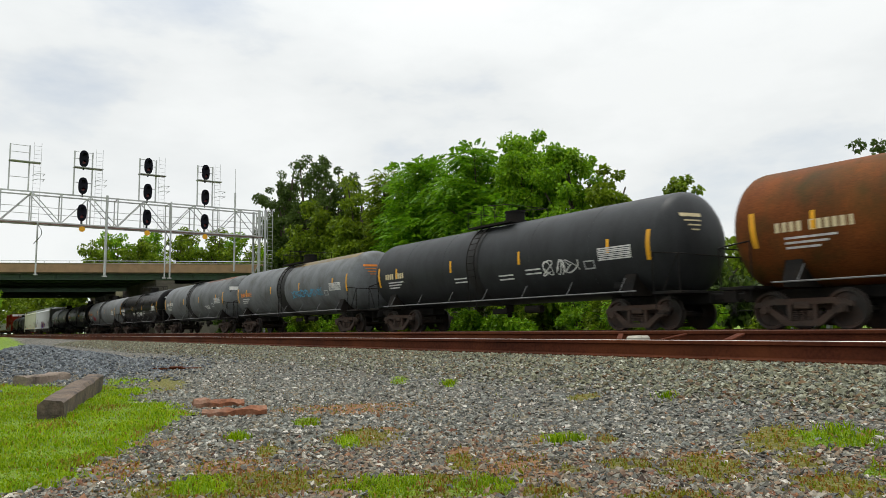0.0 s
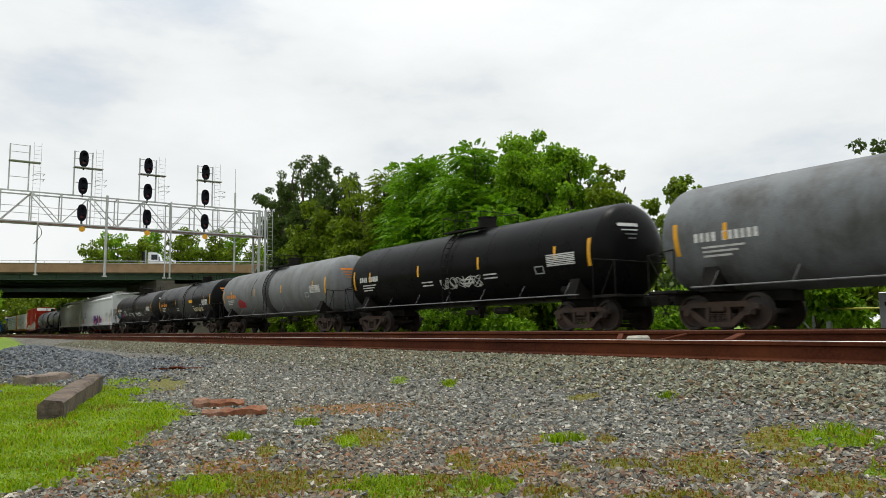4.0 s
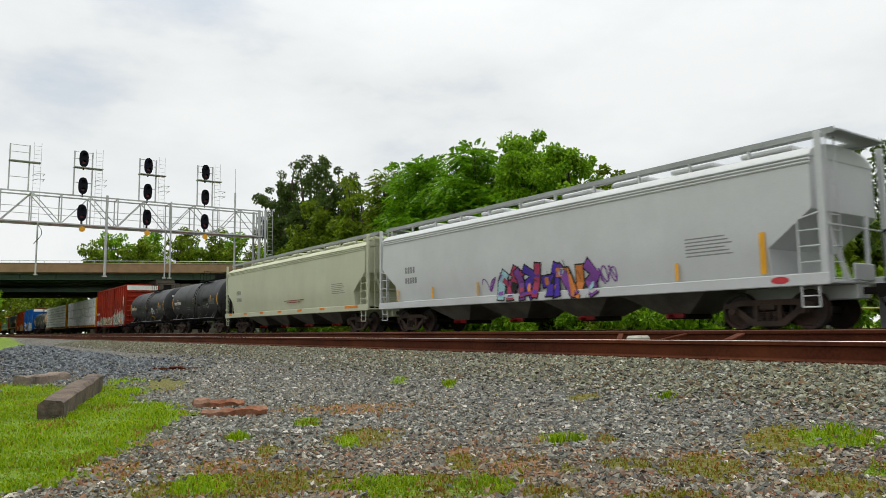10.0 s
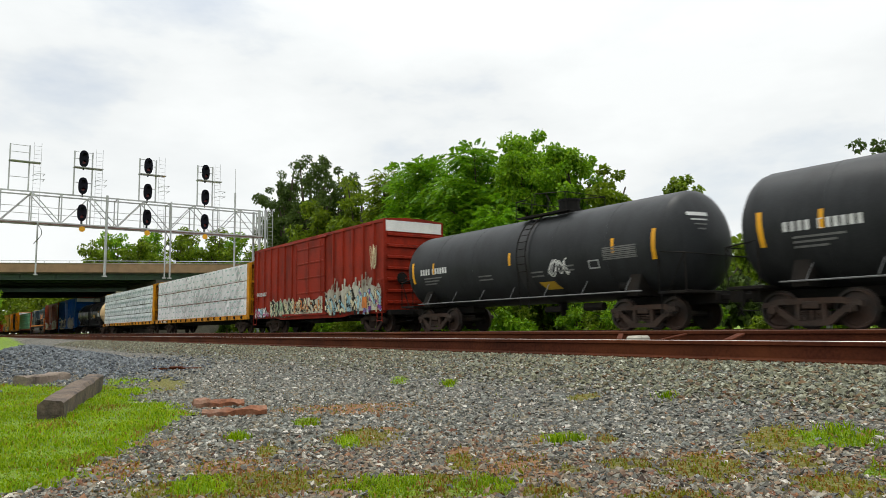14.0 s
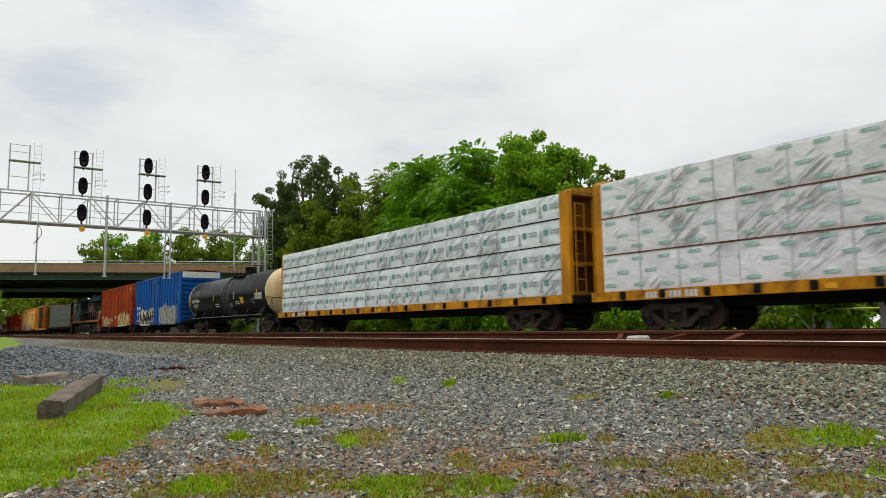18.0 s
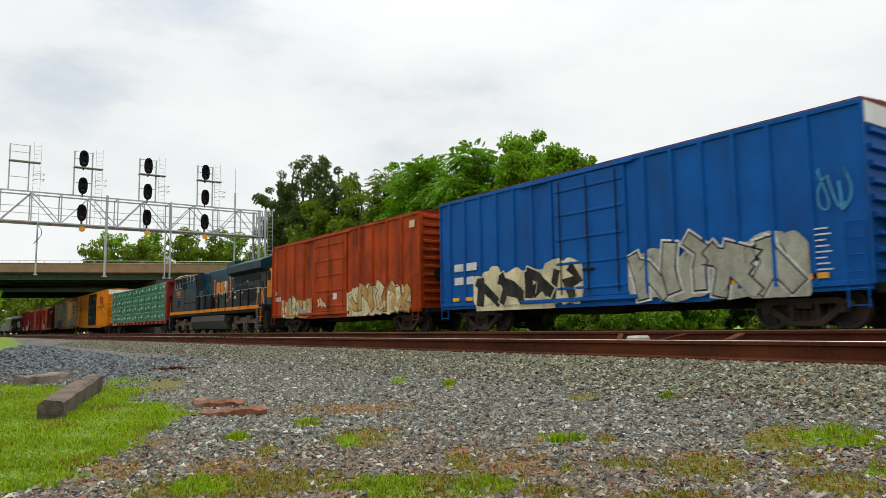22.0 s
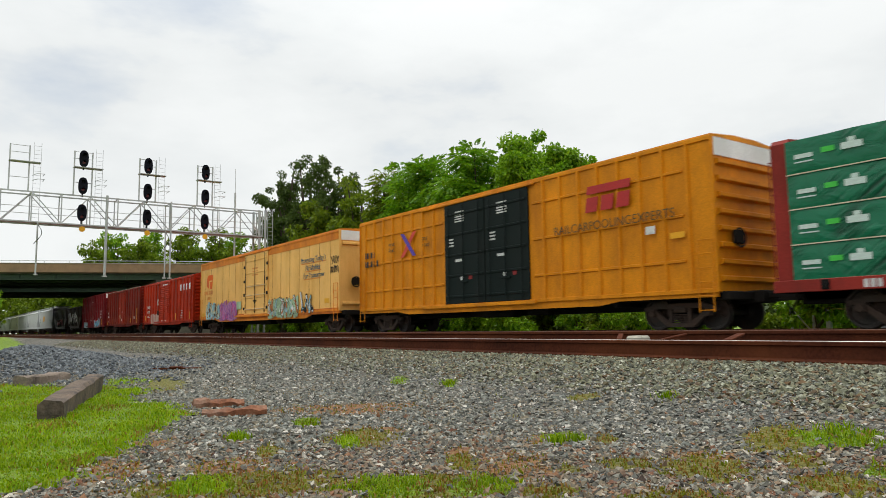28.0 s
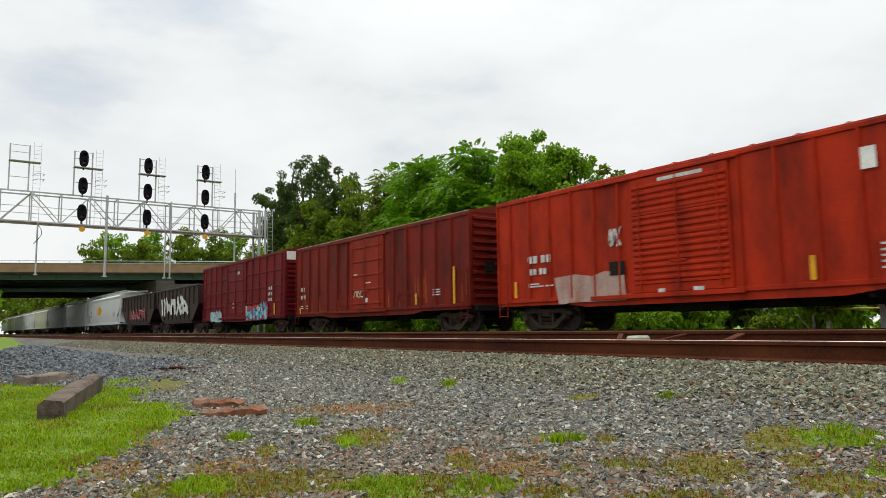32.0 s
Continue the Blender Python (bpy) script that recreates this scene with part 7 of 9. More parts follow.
        part("end_platform", Geo().box(e * (bl - 2.2), e * bl, -1.5, 1.5, 1.02, 1.08, 0.01).box(e * (bl - 2.8), e * (half - 0.5), -0.3, 0.3, 0.68, 1.02, 0.02).box(e * bl, e * (bl + 0.05), -0.5, 0.5, 1.1, 1.5, 0.02), M_UNDER if e < 0 else paint, car)
        part("bolster_frame", Geo().prism([(-1.3, 1.05), (1.3, 1.05), (0.9, 2.3), (-0.9, 2.3)], "x", e * (bl - 2.0) - 0.06, e * (bl - 2.0) + 0.06), M_UNDER, car)
    bw = (2 * bl - 6.2) / bays
    for k in range(bays):
        x0 = -bl + 3.1 + bw * k
        v = [(x0 + 0.05, -1.4, 1.1), (x0 + bw - 0.05, -1.4, 1.1), (x0 + bw - 0.05, 1.4, 1.1), (x0 + 0.05, 1.4, 1.1)]
        cx = x0 + bw / 2
        v += [(cx - 0.45, -0.6, 0.44), (cx + 0.45, -0.6, 0.44), (cx + 0.45, 0.6, 0.44), (cx - 0.45, 0.6, 0.44)]
        part("hopper_bay", Geo().add(v, [(0, 1, 5, 4), (1, 2, 6, 5), (2, 3, 7, 6), (3, 0, 4, 7), (4, 5, 6, 7), (0, 3, 2, 1)]), P_BAY, car, "grimy outlet bay, darkened for the shade below the sill")
        part("outlet_gate", Geo().box(cx - 0.35, cx + 0.35, -0.6, 0.6, 0.3, 0.45, 0.02), M_UNDER, car)
        part("gate_valve", Geo().box(cx - 0.3, cx + 0.3, -0.68, -0.6, 0.32, 0.46, 0.02).cyl((cx - 0.05, -0.95, 0.38), (cx - 0.05, -0.68, 0.38), 0.05, 10), M_RED, car, "red outlet valve under the bay")
    g = Geo()
    flat_bars(g, -bl + 2.15, 2.4, 0.26, (4,), -1.6)
    flat_bars(g, -bl + 2.15, 1.98, 0.24, (5,), -1.605)
    for k in range(6):
        g.box(bl - 3.65, bl - 2.5 + 0.1 * (k % 3), -1.6, -1.594, 2.33 - 0.09 * k, 2.365 - 0.09 * k)
    for o in pieces("lettering", g, marks, car, "black painted bar"):
        follow(o)
    trucks(car, half - 2.3)
    couplers(car, half)
    return car, half, bl


def open_hopper(label, s0, s1, seed):
    random.seed(seed)
    car, half = rolling("open_hopper_car", label, "hopper car", s0, s1)
    bl = half - 0.6
    g = Geo()
    g.prism([(-bl + 1.6, 1.0), (bl - 1.6, 1.0), (bl - 0.1, 2.2), (bl, 2.2), (bl, 3.6), (-bl, 3.6), (-bl, 2.2), (-bl + 0.1, 2.2)], "y", -1.5, -1.42)
    g.prism([(-bl + 1.6, 1.0), (bl - 1.6, 1.0), (bl - 0.1, 2.2), (bl, 2.2), (bl, 3.6), (-bl, 3.6), (-bl, 2.2), (-bl + 0.1, 2.2)], "y", 1.42, 1.5)
    for e in (-1, 1):
        g.box(e * (bl - 0.06), e * bl, -1.5, 1.5, 2.2, 3.6)
        g.add([(e * bl, -1.42, 2.3), (e * bl, 1.42, 2.3), (e * (bl - 2.6), 1.42, 0.8), (e * (bl - 2.6), -1.42, 0.8)], [(0, 1, 2, 3)])
    g.box(-bl + 2, bl - 2, -1.42, 1.42, 0.8, 1.0)
    part("body", g, P_HOPD, car)
    for x in np.linspace(-bl + 0.1, bl - 0.1, 11):
        part("side_post", Geo().box(float(x) - 0.06, float(x) + 0.06, -1.58, -1.5, 1.1 if abs(x) < bl - 2 else 2.2, 3.6, 0.01), P_HOPD, car)
    part("top_rail", Geo().box(-bl, bl, -1.6, -1.46, 3.55, 3.68, 0.02).box(-bl, bl, 1.46, 1.6, 3.55, 3.68, 0.02), P_HOPD, car)
    part("end_sill", Geo().box(-half + 0.5, half - 0.5, -0.3, 0.3, 0.68, 1.0, 0.02), M_UNDER, car)
    if seed % 2:
        flat_tag(car, -4.5, 3.5, 1.4, 3.2, -1.6, [G_WHITE], G_BLACK, 470, 5)
    else:
        flat_tag(car, -2.5, 3.5, 1.3, 2.4, -1.6, [G_RED], G_WHITE, 480, 5)
    trucks(car, half - 2.0)
    couplers(car, half)


def hoppers():
    c, h, bl = covered_hopper("pale grey covered hopper with purple graffiti", *span(8), P_HOPW, 4, seed=61)
    follow(flat_tag(c, -2.5, -1.75, 1.35, 1.95, -1.605, [G_PURPLE], G_PURPLE, 451, 2, None, 0.12))
    follow(flat_tag(c, -1.5, 2.95, 0.98, 2.15, -1.61, [G_PURPLE, G_REDDISH, G_INDIGO, G_ORANGE, G_PURPLE, G_CYAN], G_BLACK, 455, 5, None, 0.3, plain=True))
    follow(flat_tag(c, 3.0, 3.7, 1.35, 1.95, -1.605, [G_PURPLE], G_PURPLE, 456, 2, None, 0.12))
    panel(c, "reflector", 8.15, 8.3, 1.3, 2.3, -1.605, M_YEL)
    for x in (-8.2, -5.6, -2.75, 5.75):
        panel(c, "reflector", x, x + 0.1, 1.3, 1.76, -1.605, M_YEL)
    part("emblem", Geo().prism([(8.6 + 0.22 * math.cos(6.283 * k / 20), 1.13 + 0.085 * math.sin(6.283 * k / 20)) for k in range(20)], "y", -1.606, -1.6), mat("oval_red", (0.5, 0.04, 0.05), 0.5), c, "small red oval on the sill")
    c, h, bl = covered_hopper("cream covered hopper with orange sill reflectors", *span(9), P_HOPC, 4, seed=62)
    for x in np.linspace(-bl + 0.8, bl - 2.2, 7):
        panel(c, "reflector", float(x), float(x) + (1.3 if x > bl - 3 else 0.55), 1.12, 1.24, -1.603, M_ORANGEMARK)
    pieces("lettering", Geo().box(0.2, 2.8, -1.606, -1.6, 1.72, 1.76).box(0.6, 2.3, -1.606, -1.6, 1.62, 1.66), M_RED, c, "thin red stencilled lines")
    open_hopper("dark open hopper car with white graffiti", *span(25), 63)
    open_hopper("dark open hopper car with red graffiti", *span(26), 64)
    c, h, bl = covered_hopper("pale grey covered hopper with faded yellow emblem", *span(27), P_HOPW, 3, seed=65)
    part("emblem", Geo().prism([(-3, 2.2), (-1, 2.2), (-0.2, 2.7), (-1.5, 3.2), (-3, 3.0)], "y", -1.606, -1.598), M_YEL, c, "yellow emblem")
    for i in range(28, len(CUT) - 1):
        covered_hopper("pale grey covered hopper at the tail of the train", *span(i), P_HOPW if i % 3 else P_HOPC, 3, seed=66 + i, detail=False)


hoppers()


# ---- diesel locomotive in the middle of the train, its cab towards the tail ----
def locomotive():
    car, half = rolling("diesel_locomotive", "dark blue-grey diesel locomotive with yellow ends and stripe", "locomotive", *span(18))
    grey = car_paint("loco_grey", (0.042, 0.053, 0.06), (0.024, 0.026, 0.027), 0.6, 0.45)
    blue = car_paint("loco_blue", (0.004, 0.045, 0.08), (0.008, 0.03, 0.03), 0.5, 0.4)
    teal = car_paint("loco_teal", (0.005, 0.03, 0.036), (0.006, 0.018, 0.022), 0.5, 0.4)
    yel = car_paint("loco_yellow", (0.66, 0.21, 0.008), (0.3, 0.12, 0.02), 0.5, 0.5)
    grill = mat("grille_black", (0.006, 0.006, 0.0065), 0.7, fine=80, bump=0.5)
    part("frame", Geo().box(-10.3, 10.2, -1.5, 1.5, 1.28, 1.66, 0.03), M_UNDER, car, "heavy black main frame")
    part("deck", Geo().box(-10.3, 10.0, -1.53, 1.53, 1.64, 1.7, 0.01), M_UNDER, car)
    for s in (-1, 1):
        part("stripe", Geo().box(-10.3, 9.5, s * 1.53, s * 1.55, 1.48, 1.7, 0.004), yel, car, "yellow stripe along the frame edge")
    part("nose", Geo().prism([(-10.35, 1.7), (-9.2, 1.7), (-9.2, 3.72), (-9.75, 3.66), (-10.2, 3.2), (-10.35, 2.7)], "y", -1.35, 1.35), grey, car)
    part("nose_door", Geo().box(-10.37, -10.35, -0.35, 0.35, 1.75, 2.9), grey, car)
    cab = part("cab", Geo().prism([(-9.5, 1.7), (-6.4, 1.7), (-6.4, 4.48), (-6.9, 4.5), (-9.0, 4.42), (-9.35, 3.7)], "y", -1.52, 1.52), grey, car)
    part("cab_roof", Geo().prism([(-1.56, 4.36), (1.56, 4.36), (1.2, 4.62), (0, 4.68), (-1.2, 4.62)], "x", -9.15, -6.4), car_paint("cab_roof_tan", (0.5, 0.36, 0.2)), car, "pale weathered cab roof")
    for a, b in ((-8.7, -7.92), (-7.8, -7.02)):
        w = part("cab_window", Geo().box(a, b, -1.535, -1.525, 3.55, 4.16, 0.004), M_GLASS, cab, "dark cab side window")
        part("window_post", Geo().box(a - 0.06, a, -1.545, -1.52, 3.5, 4.2), M_GALV, cab)
        part("window_sash", Geo().box(a + 0.36, a + 0.41, -1.548, -1.53, 3.55, 4.0).box(a, b, -1.548, -1.53, 3.53, 3.57), M_GALV, cab)
    part("windscreen", Geo().add([(-9.37, -1.3, 3.72), (-9.37, 1.3, 3.72), (-9.08, 1.25, 4.32), (-9.08, -1.25, 4.32)], [(0, 1, 2, 3)]), M_GLASS, cab, "windscreen panes")
    part("sunshade", Geo().box(-8.8, -6.95, -1.75, -1.53, 4.2, 4.24, 0.005), M_UNDER, cab)
    part("equipment_bay", Geo().box(-6.4, -3.35, -1.5, 1.5, 1.7, 4.4, 0.05), grey, car)
    part("bay_roof", Geo().prism([(-1.48, 4.38), (1.48, 4.38), (1.3, 4.47), (-1.3, 4.47)], "x", -6.4, -3.35), blue, car)
    part("dark_panel", Geo().box(-6.85, -5.75, -1.525, -1.505, 3.42, 4.3, 0.005), M_UNDER, car, "black panel behind the cab")
    part("bay_grab_rail", Geo().tube([(-6.85, -1.6, 3.86), (-3.3, -1.6, 4.02)], 0.014), M_GALV, car)
    for a, b in ((-5.6, -4.95), (-4.7, -4.05), (-3.85, -3.25)):
        lv = part("louver", Geo().box(a, b, -1.53, -1.5, 3.92, 4.36, 0.01), grill, car, "dark intake louver")
        for k in range(5):
            part("louver_blade", Geo().prism([(-1.53, 3.96 + 0.08 * k), (-1.55, 3.95 + 0.08 * k), (-1.53, 4.0 + 0.08 * k)], "x", a + 0.03, b - 0.03), grill, lv)
        part("louver_post", Geo().box(a - 0.1, a - 0.02, -1.54, -1.5, 3.9, 4.38, 0.006), M_GALV, car, "pale post between the louvers")
    part("bay_band", Geo().box(-5.7, -3.36, -1.522, -1.505, 3.42, 3.9, 0.005), blue, car)
    part("bay_ledge", Geo().box(-6.3, -3.4, -1.53, -1.5, 2.28, 2.33), M_UNDER, car)
    part("battery_vent", Geo().box(-8.2, -7.6, -1.54, -1.52, 2.05, 2.6), grill, car)
    # hood
    part("engine_hood", Geo().prism([(-0.95, 1.7), (0.95, 1.7), (0.95, 4.47), (0.85, 4.55), (-0.85, 4.55), (-0.95, 4.47)], "x", -3.35, 3.4), blue, car, "long blue engine hood")
    part("lower_door_panel", Geo().box(-3.3, 3.4, -0.975, -0.94, 1.75, 2.35, 0.005), grey, car)
    for k in range(9):
        x = -3.2 + 0.74 * k
        part("hood_door", Geo().box(x, x + 0.7, -0.985, -0.945, 2.4, 3.5, 0.012), blue if x < 2 else grey, car)
    part("hood_vent", Geo().box(-2.03, -1.55, -0.99, -0.94, 3.75, 4.28, 0.01), grill, car)
    part("exhaust_hood", Geo().prism([(1.95, 4.5), (3.5, 4.5), (3.5, 4.9), (2.05, 4.86), (1.95, 4.8)], "y", -0.955, 0.955), blue, car)
    part("horn", Geo().cyl((0.2, -0.2, 4.6), (0.2, -0.2, 4.75), 0.03, 8).cyl((-0.1, -0.2, 4.76), (0.45, -0.2, 4.76), 0.04, 8, 0.09), M_UNDER, car)
    part("side_box", Geo().box(-2.75, -1.95, -1.45, -0.95, 1.7, 3.1, 0.03), grey, car, "equipment box on the walkway")
    part("side_box", Geo().box(-1.4, -0.5, -1.3, -0.95, 1.75, 2.6, 0.03), grill, car)
    # radiator section
    part("radiator_hood", Geo().box(3.4, 9.2, -0.98, 0.98, 1.7, 4.2, 0.02), car_paint("loco_darker_grey", (0.036, 0.044, 0.047), (0.018, 0.018, 0.018), 0.6, 0.5), car)
    part("radiator_wing", Geo().prism([(-1.0, 3.78), (-1.47, 3.97), (-1.47, 4.42), (-0.4, 4.84), (0.4, 4.84), (1.47, 4.42), (1.47, 3.97), (1.0, 3.78)], "x", 3.35, 9.6), teal, car, "overhanging radiator wings")
    part("wing_cap", Geo().box(9.6, 9.63, -0.75, 0.75, 4.25, 4.6, 0.01), teal, car)
    for a, b, c, d in ((3.7, 5.1, 3.3, 3.72), (3.7, 5.1, 2.75, 3.1), (5.25, 6.0, 2.1, 3.1), (6.1, 6.6, 1.95, 3.0), (6.65, 7.1, 1.95, 3.0), (7.3, 7.75, 2.0, 3.0), (8.4, 8.9, 2.0, 3.2), (5.3, 8.3, 3.3, 3.7)):
        part("grille", Geo().box(a, b, -1.0, -0.97, c, d, 0.008), grill, car, "dark radiator grille")
    part("warning_plate", Geo().box(7.8, 8.15, -1.01, -0.975, 2.5, 2.85, 0.006), mat("plate_cream", (0.42, 0.4, 0.26), 0.6, var=0.4, scale=6), car)
    for x, z, w, h in ((3.62, 2.68, 0.24, 0.06), (3.58, 2.3, 0.32, 0.17), (4.62, 2.75, 0.28, 0.08), (3.15, 3.68, 0.2, 0.08), (3.15, 2.95, 0.25, 0.07), (6.0, 3.3, 0.26, 0.07), (5.05, 2.6, 0.2, 0.09)):
        part("label_plate", Geo().box(x, x + w, -1.005, -0.975, z, z + h, 0.003), M_WHITE, car, "small white data plate")
    for x in (4.2, 5.15, 6.05, 7.2, 8.3):
        part("panel_seam", Geo().box(x - 0.02, x + 0.02, -0.992, -0.97, 1.75, 3.75), grill, car)
    part("end_hood", Geo().prism([(9.2, 1.7), (9.95, 1.7), (9.95, 3.6), (9.6, 3.95), (9.2, 3.95)], "y", -0.9, 0.9), yel, car, "yellow rear end of the hood")
    part("end_hood_base", Geo().box(9.2, 9.97, -0.92, 0.92, 1.7, 2.15, 0.01), grey, car)
    part("end_window", Geo().box(9.3, 9.8, -0.915, -0.895, 3.2, 3.75), grill, car)
    part("head_lamp", Geo().cyl((9.9, -0.12, 3.85), (10.02, -0.12, 3.8), 0.1, 12).cyl((9.9, 0.12, 3.85), (10.02, 0.12, 3.8), 0.1, 12), M_GALV, car)
    # bracket emblem and the painted blocks between, number bars
    y = -0.99
    g = Geo()
    for x, e in ((-0.62, 1), (2.9, -1)):
        g.prism([(x, 2.4), (x + e * 0.3, 2.4), (x + e * 0.3, 2.53), (x + e * 0.14, 2.53), (x + e * 0.14, 3.7), (x + e * 0.3, 3.7), (x + e * 0.3, 3.83), (x, 3.83)], "y", y - 0.006, y)
    for x, a in ((-0.14, 0.0), (0.82, 0.0), (1.56, 0.12)):
        b = 0.84 if x < 0 else 0.62
        g.prism([(x + 0.12, 2.66), (x + b - 0.1, 2.66), (x + b, 2.8), (x + b + a, 3.48), (x + b - 0.12 + a, 3.62), (x + 0.1 + a, 3.62), (x + a, 3.5), (x, 2.8)], "y", y - 0.006, y)
    for x in (-0.11, 0.3, 2.05, 2.38):
        g.lathe([(y - 0.006, 0.0), (y - 0.006, 0.12)], "y", (x, 0, 2.27), 14)
    pieces("emblem", g, M_ORANGEMARK, car, "worn orange emblem shape")
    part("paint_patch", Geo().prism([(1.6, 3.6), (1.84, 3.62), (1.94, 3.3), (1.74, 3.1), (1.6, 3.2)], "y", y - 0.009, y - 0.001).prism([(1.62, 2.72), (1.86, 2.7), (1.9, 2.86), (1.66, 2.9)], "y", y - 0.009, y - 0.001), P_ENDW, car, "bare primer patch on the emblem")
    g = Geo()
    flat_bars(g, -8.49, 3.0, 0.38, (4,), -1.523, 0.62)
    g.box(-8.4, -7.35, -1.527, -1.523, 2.82, 2.9)
    pieces("lettering", g, M_ORANGEMARK, car, "orange number bars on the cab")
    # handrails, steps, pilot
    g = Geo()
    part("handrail", g.tube([(-3.3, -1.5, 2.7), (9.0, -1.5, 2.75)], 0.017), M_GALV, car)
    me = Geo().box(-0.045, 0.045, -1.56, -1.48, 1.5, 2.74).mesh("stanchion", M_UNDER)
    for x in np.arange(-2.4, 9.2, 1.45):
        part("stanchion", me, M_UNDER, car).matrix_basis = pose(float(x), 0, 0)
    g = Geo()
    g.tube([(9.1, -1.5, 1.0), (9.1, -1.5, 1.75), (9.25, -1.5, 2.72), (9.9, -1.5, 2.72), (10.15, -1.5, 1.8)], 0.025).tube([(9.75, -1.5, 0.7), (9.9, -1.5, 2.72)], 0.022)
    g.tube([(-10.45, -1.45, 0.6), (-10.55, -1.45, 1.7), (-10.4, -1.45, 2.6)], 0.022).tube([(10.2, -1.5, 1.7), (10.2, -1.5, 2.7), (10.2, 1.5, 2.7)], 0.022)
    part("stair_rail", g, yel, car, "yellow stair handrails")
    for e, xs in ((1, 9.35), (-1, -10.35)):
        for k in range(5):
            part("step", Geo().box(xs, xs + 0.55, -1.52, -1.2, 0.42 + 0.27 * k, 0.45 + 0.27 * k, 0.004), yel if e > 0 else M_UNDER, car)
        part("step_side", Geo().prism([(xs - 0.25, 0.35), (xs, 0.35), (xs, 1.66), (xs - 0.35, 1.66)], "y", -1.53, -1.45), grey, car)
        part("pilot", Geo().prism([(e * 9.9, 1.3), (e * 10.45, 1.3), (e * 10.6, 0.3), (e * 10.2, 0.2), (e * 9.9, 0.4)], "y", -1.4, 1.4), M_UNDER, car, "snow plough pilot")
    part("fuel_tank", Geo().prism([(-1.45, 1.24), (1.45, 1.24), (1.5, 0.85), (1.2, 0.3), (-1.2, 0.3), (-1.5, 0.85)], "x", -4.5, 3.1), mat("fuel_tank_grey", (0.05, 0.047, 0.044), 0.6, var=0.3, dirt=(0.09, 0.075, 0.06), amount=0.6, streak=0.7), car, "long grimy fuel tank")
    part("air_pipe", Geo().tube([(-3.3, -1.45, 1.4), (3.0, -1.45, 1.4)], 0.04).cyl((3.3, -1.2, 0.9), (4.0, -1.2, 0.9), 0.22, 12), M_UNDER, car)
    m_lt = mat("loco_truck", (0.13, 0.09, 0.068), 0.8, var=0.3, dirt=(0.05, 0.035, 0.028), amount=0.8, bump=0.3)
    for cx in (-7.75, 6.2):
        t = part("truck", Geo().box(cx - 2.6, cx + 2.6, -0.5, 0.5, 0.55, 0.9, 0.05), M_UNDER, car, "three-axle locomotive truck")
        for s in (-1, 1):
            g = Geo().prism([(cx - 2.7, 0.95), (cx - 2.2, 1.0), (cx - 1.5, 0.82), (cx - 0.8, 1.0), (cx + 0.8, 1.0), (cx + 1.5, 0.82), (cx + 2.2, 1.0), (cx + 2.7, 0.95), (cx + 2.7, 0.72), (cx + 1.6, 0.6), (cx + 1.0, 0.62), (cx - 1.0, 0.62), (cx - 1.6, 0.6), (cx - 2.7, 0.72)], "y", s * 1.05 - 0.08, s * 1.05 + 0.08)
            for k in (-1, 0, 1):
                x = cx + k * 2.05
                g.prism([(x - 0.28, 0.7), (x + 0.28, 0.7), (x + 0.34, 0.28), (x + 0.16, 0.22), (x - 0.16, 0.22), (x - 0.34, 0.28)], "y", s * 1.08 - 0.09, s * 1.08 + 0.09)
                g.cyl((x, s * 1.0, 0.5), (x, s * 1.24, 0.5), 0.15, 12)
            for k in (-1.35, 1.0):
                g.cyl((cx + k - 0.25, s * 1.2, 1.0), (cx + k + 0.25, s * 1.2, 0.95), 0.14, 10)
            part("side_frame", g, m_lt, t)
        for k in (-1, 0, 1):
            w = part("wheelset", AXLE_MESH, M_WHEEL, t, "steel wheels on an axle")
            w.matrix_basis = pose(cx + k * 2.05, 0, WHEEL_R)
            AXLES.append((w, cx + k * 2.05, WHEEL_R))
    couplers(car, half)


locomotive()

# ---- signal bridge over the tracks ----
GX = -53.0


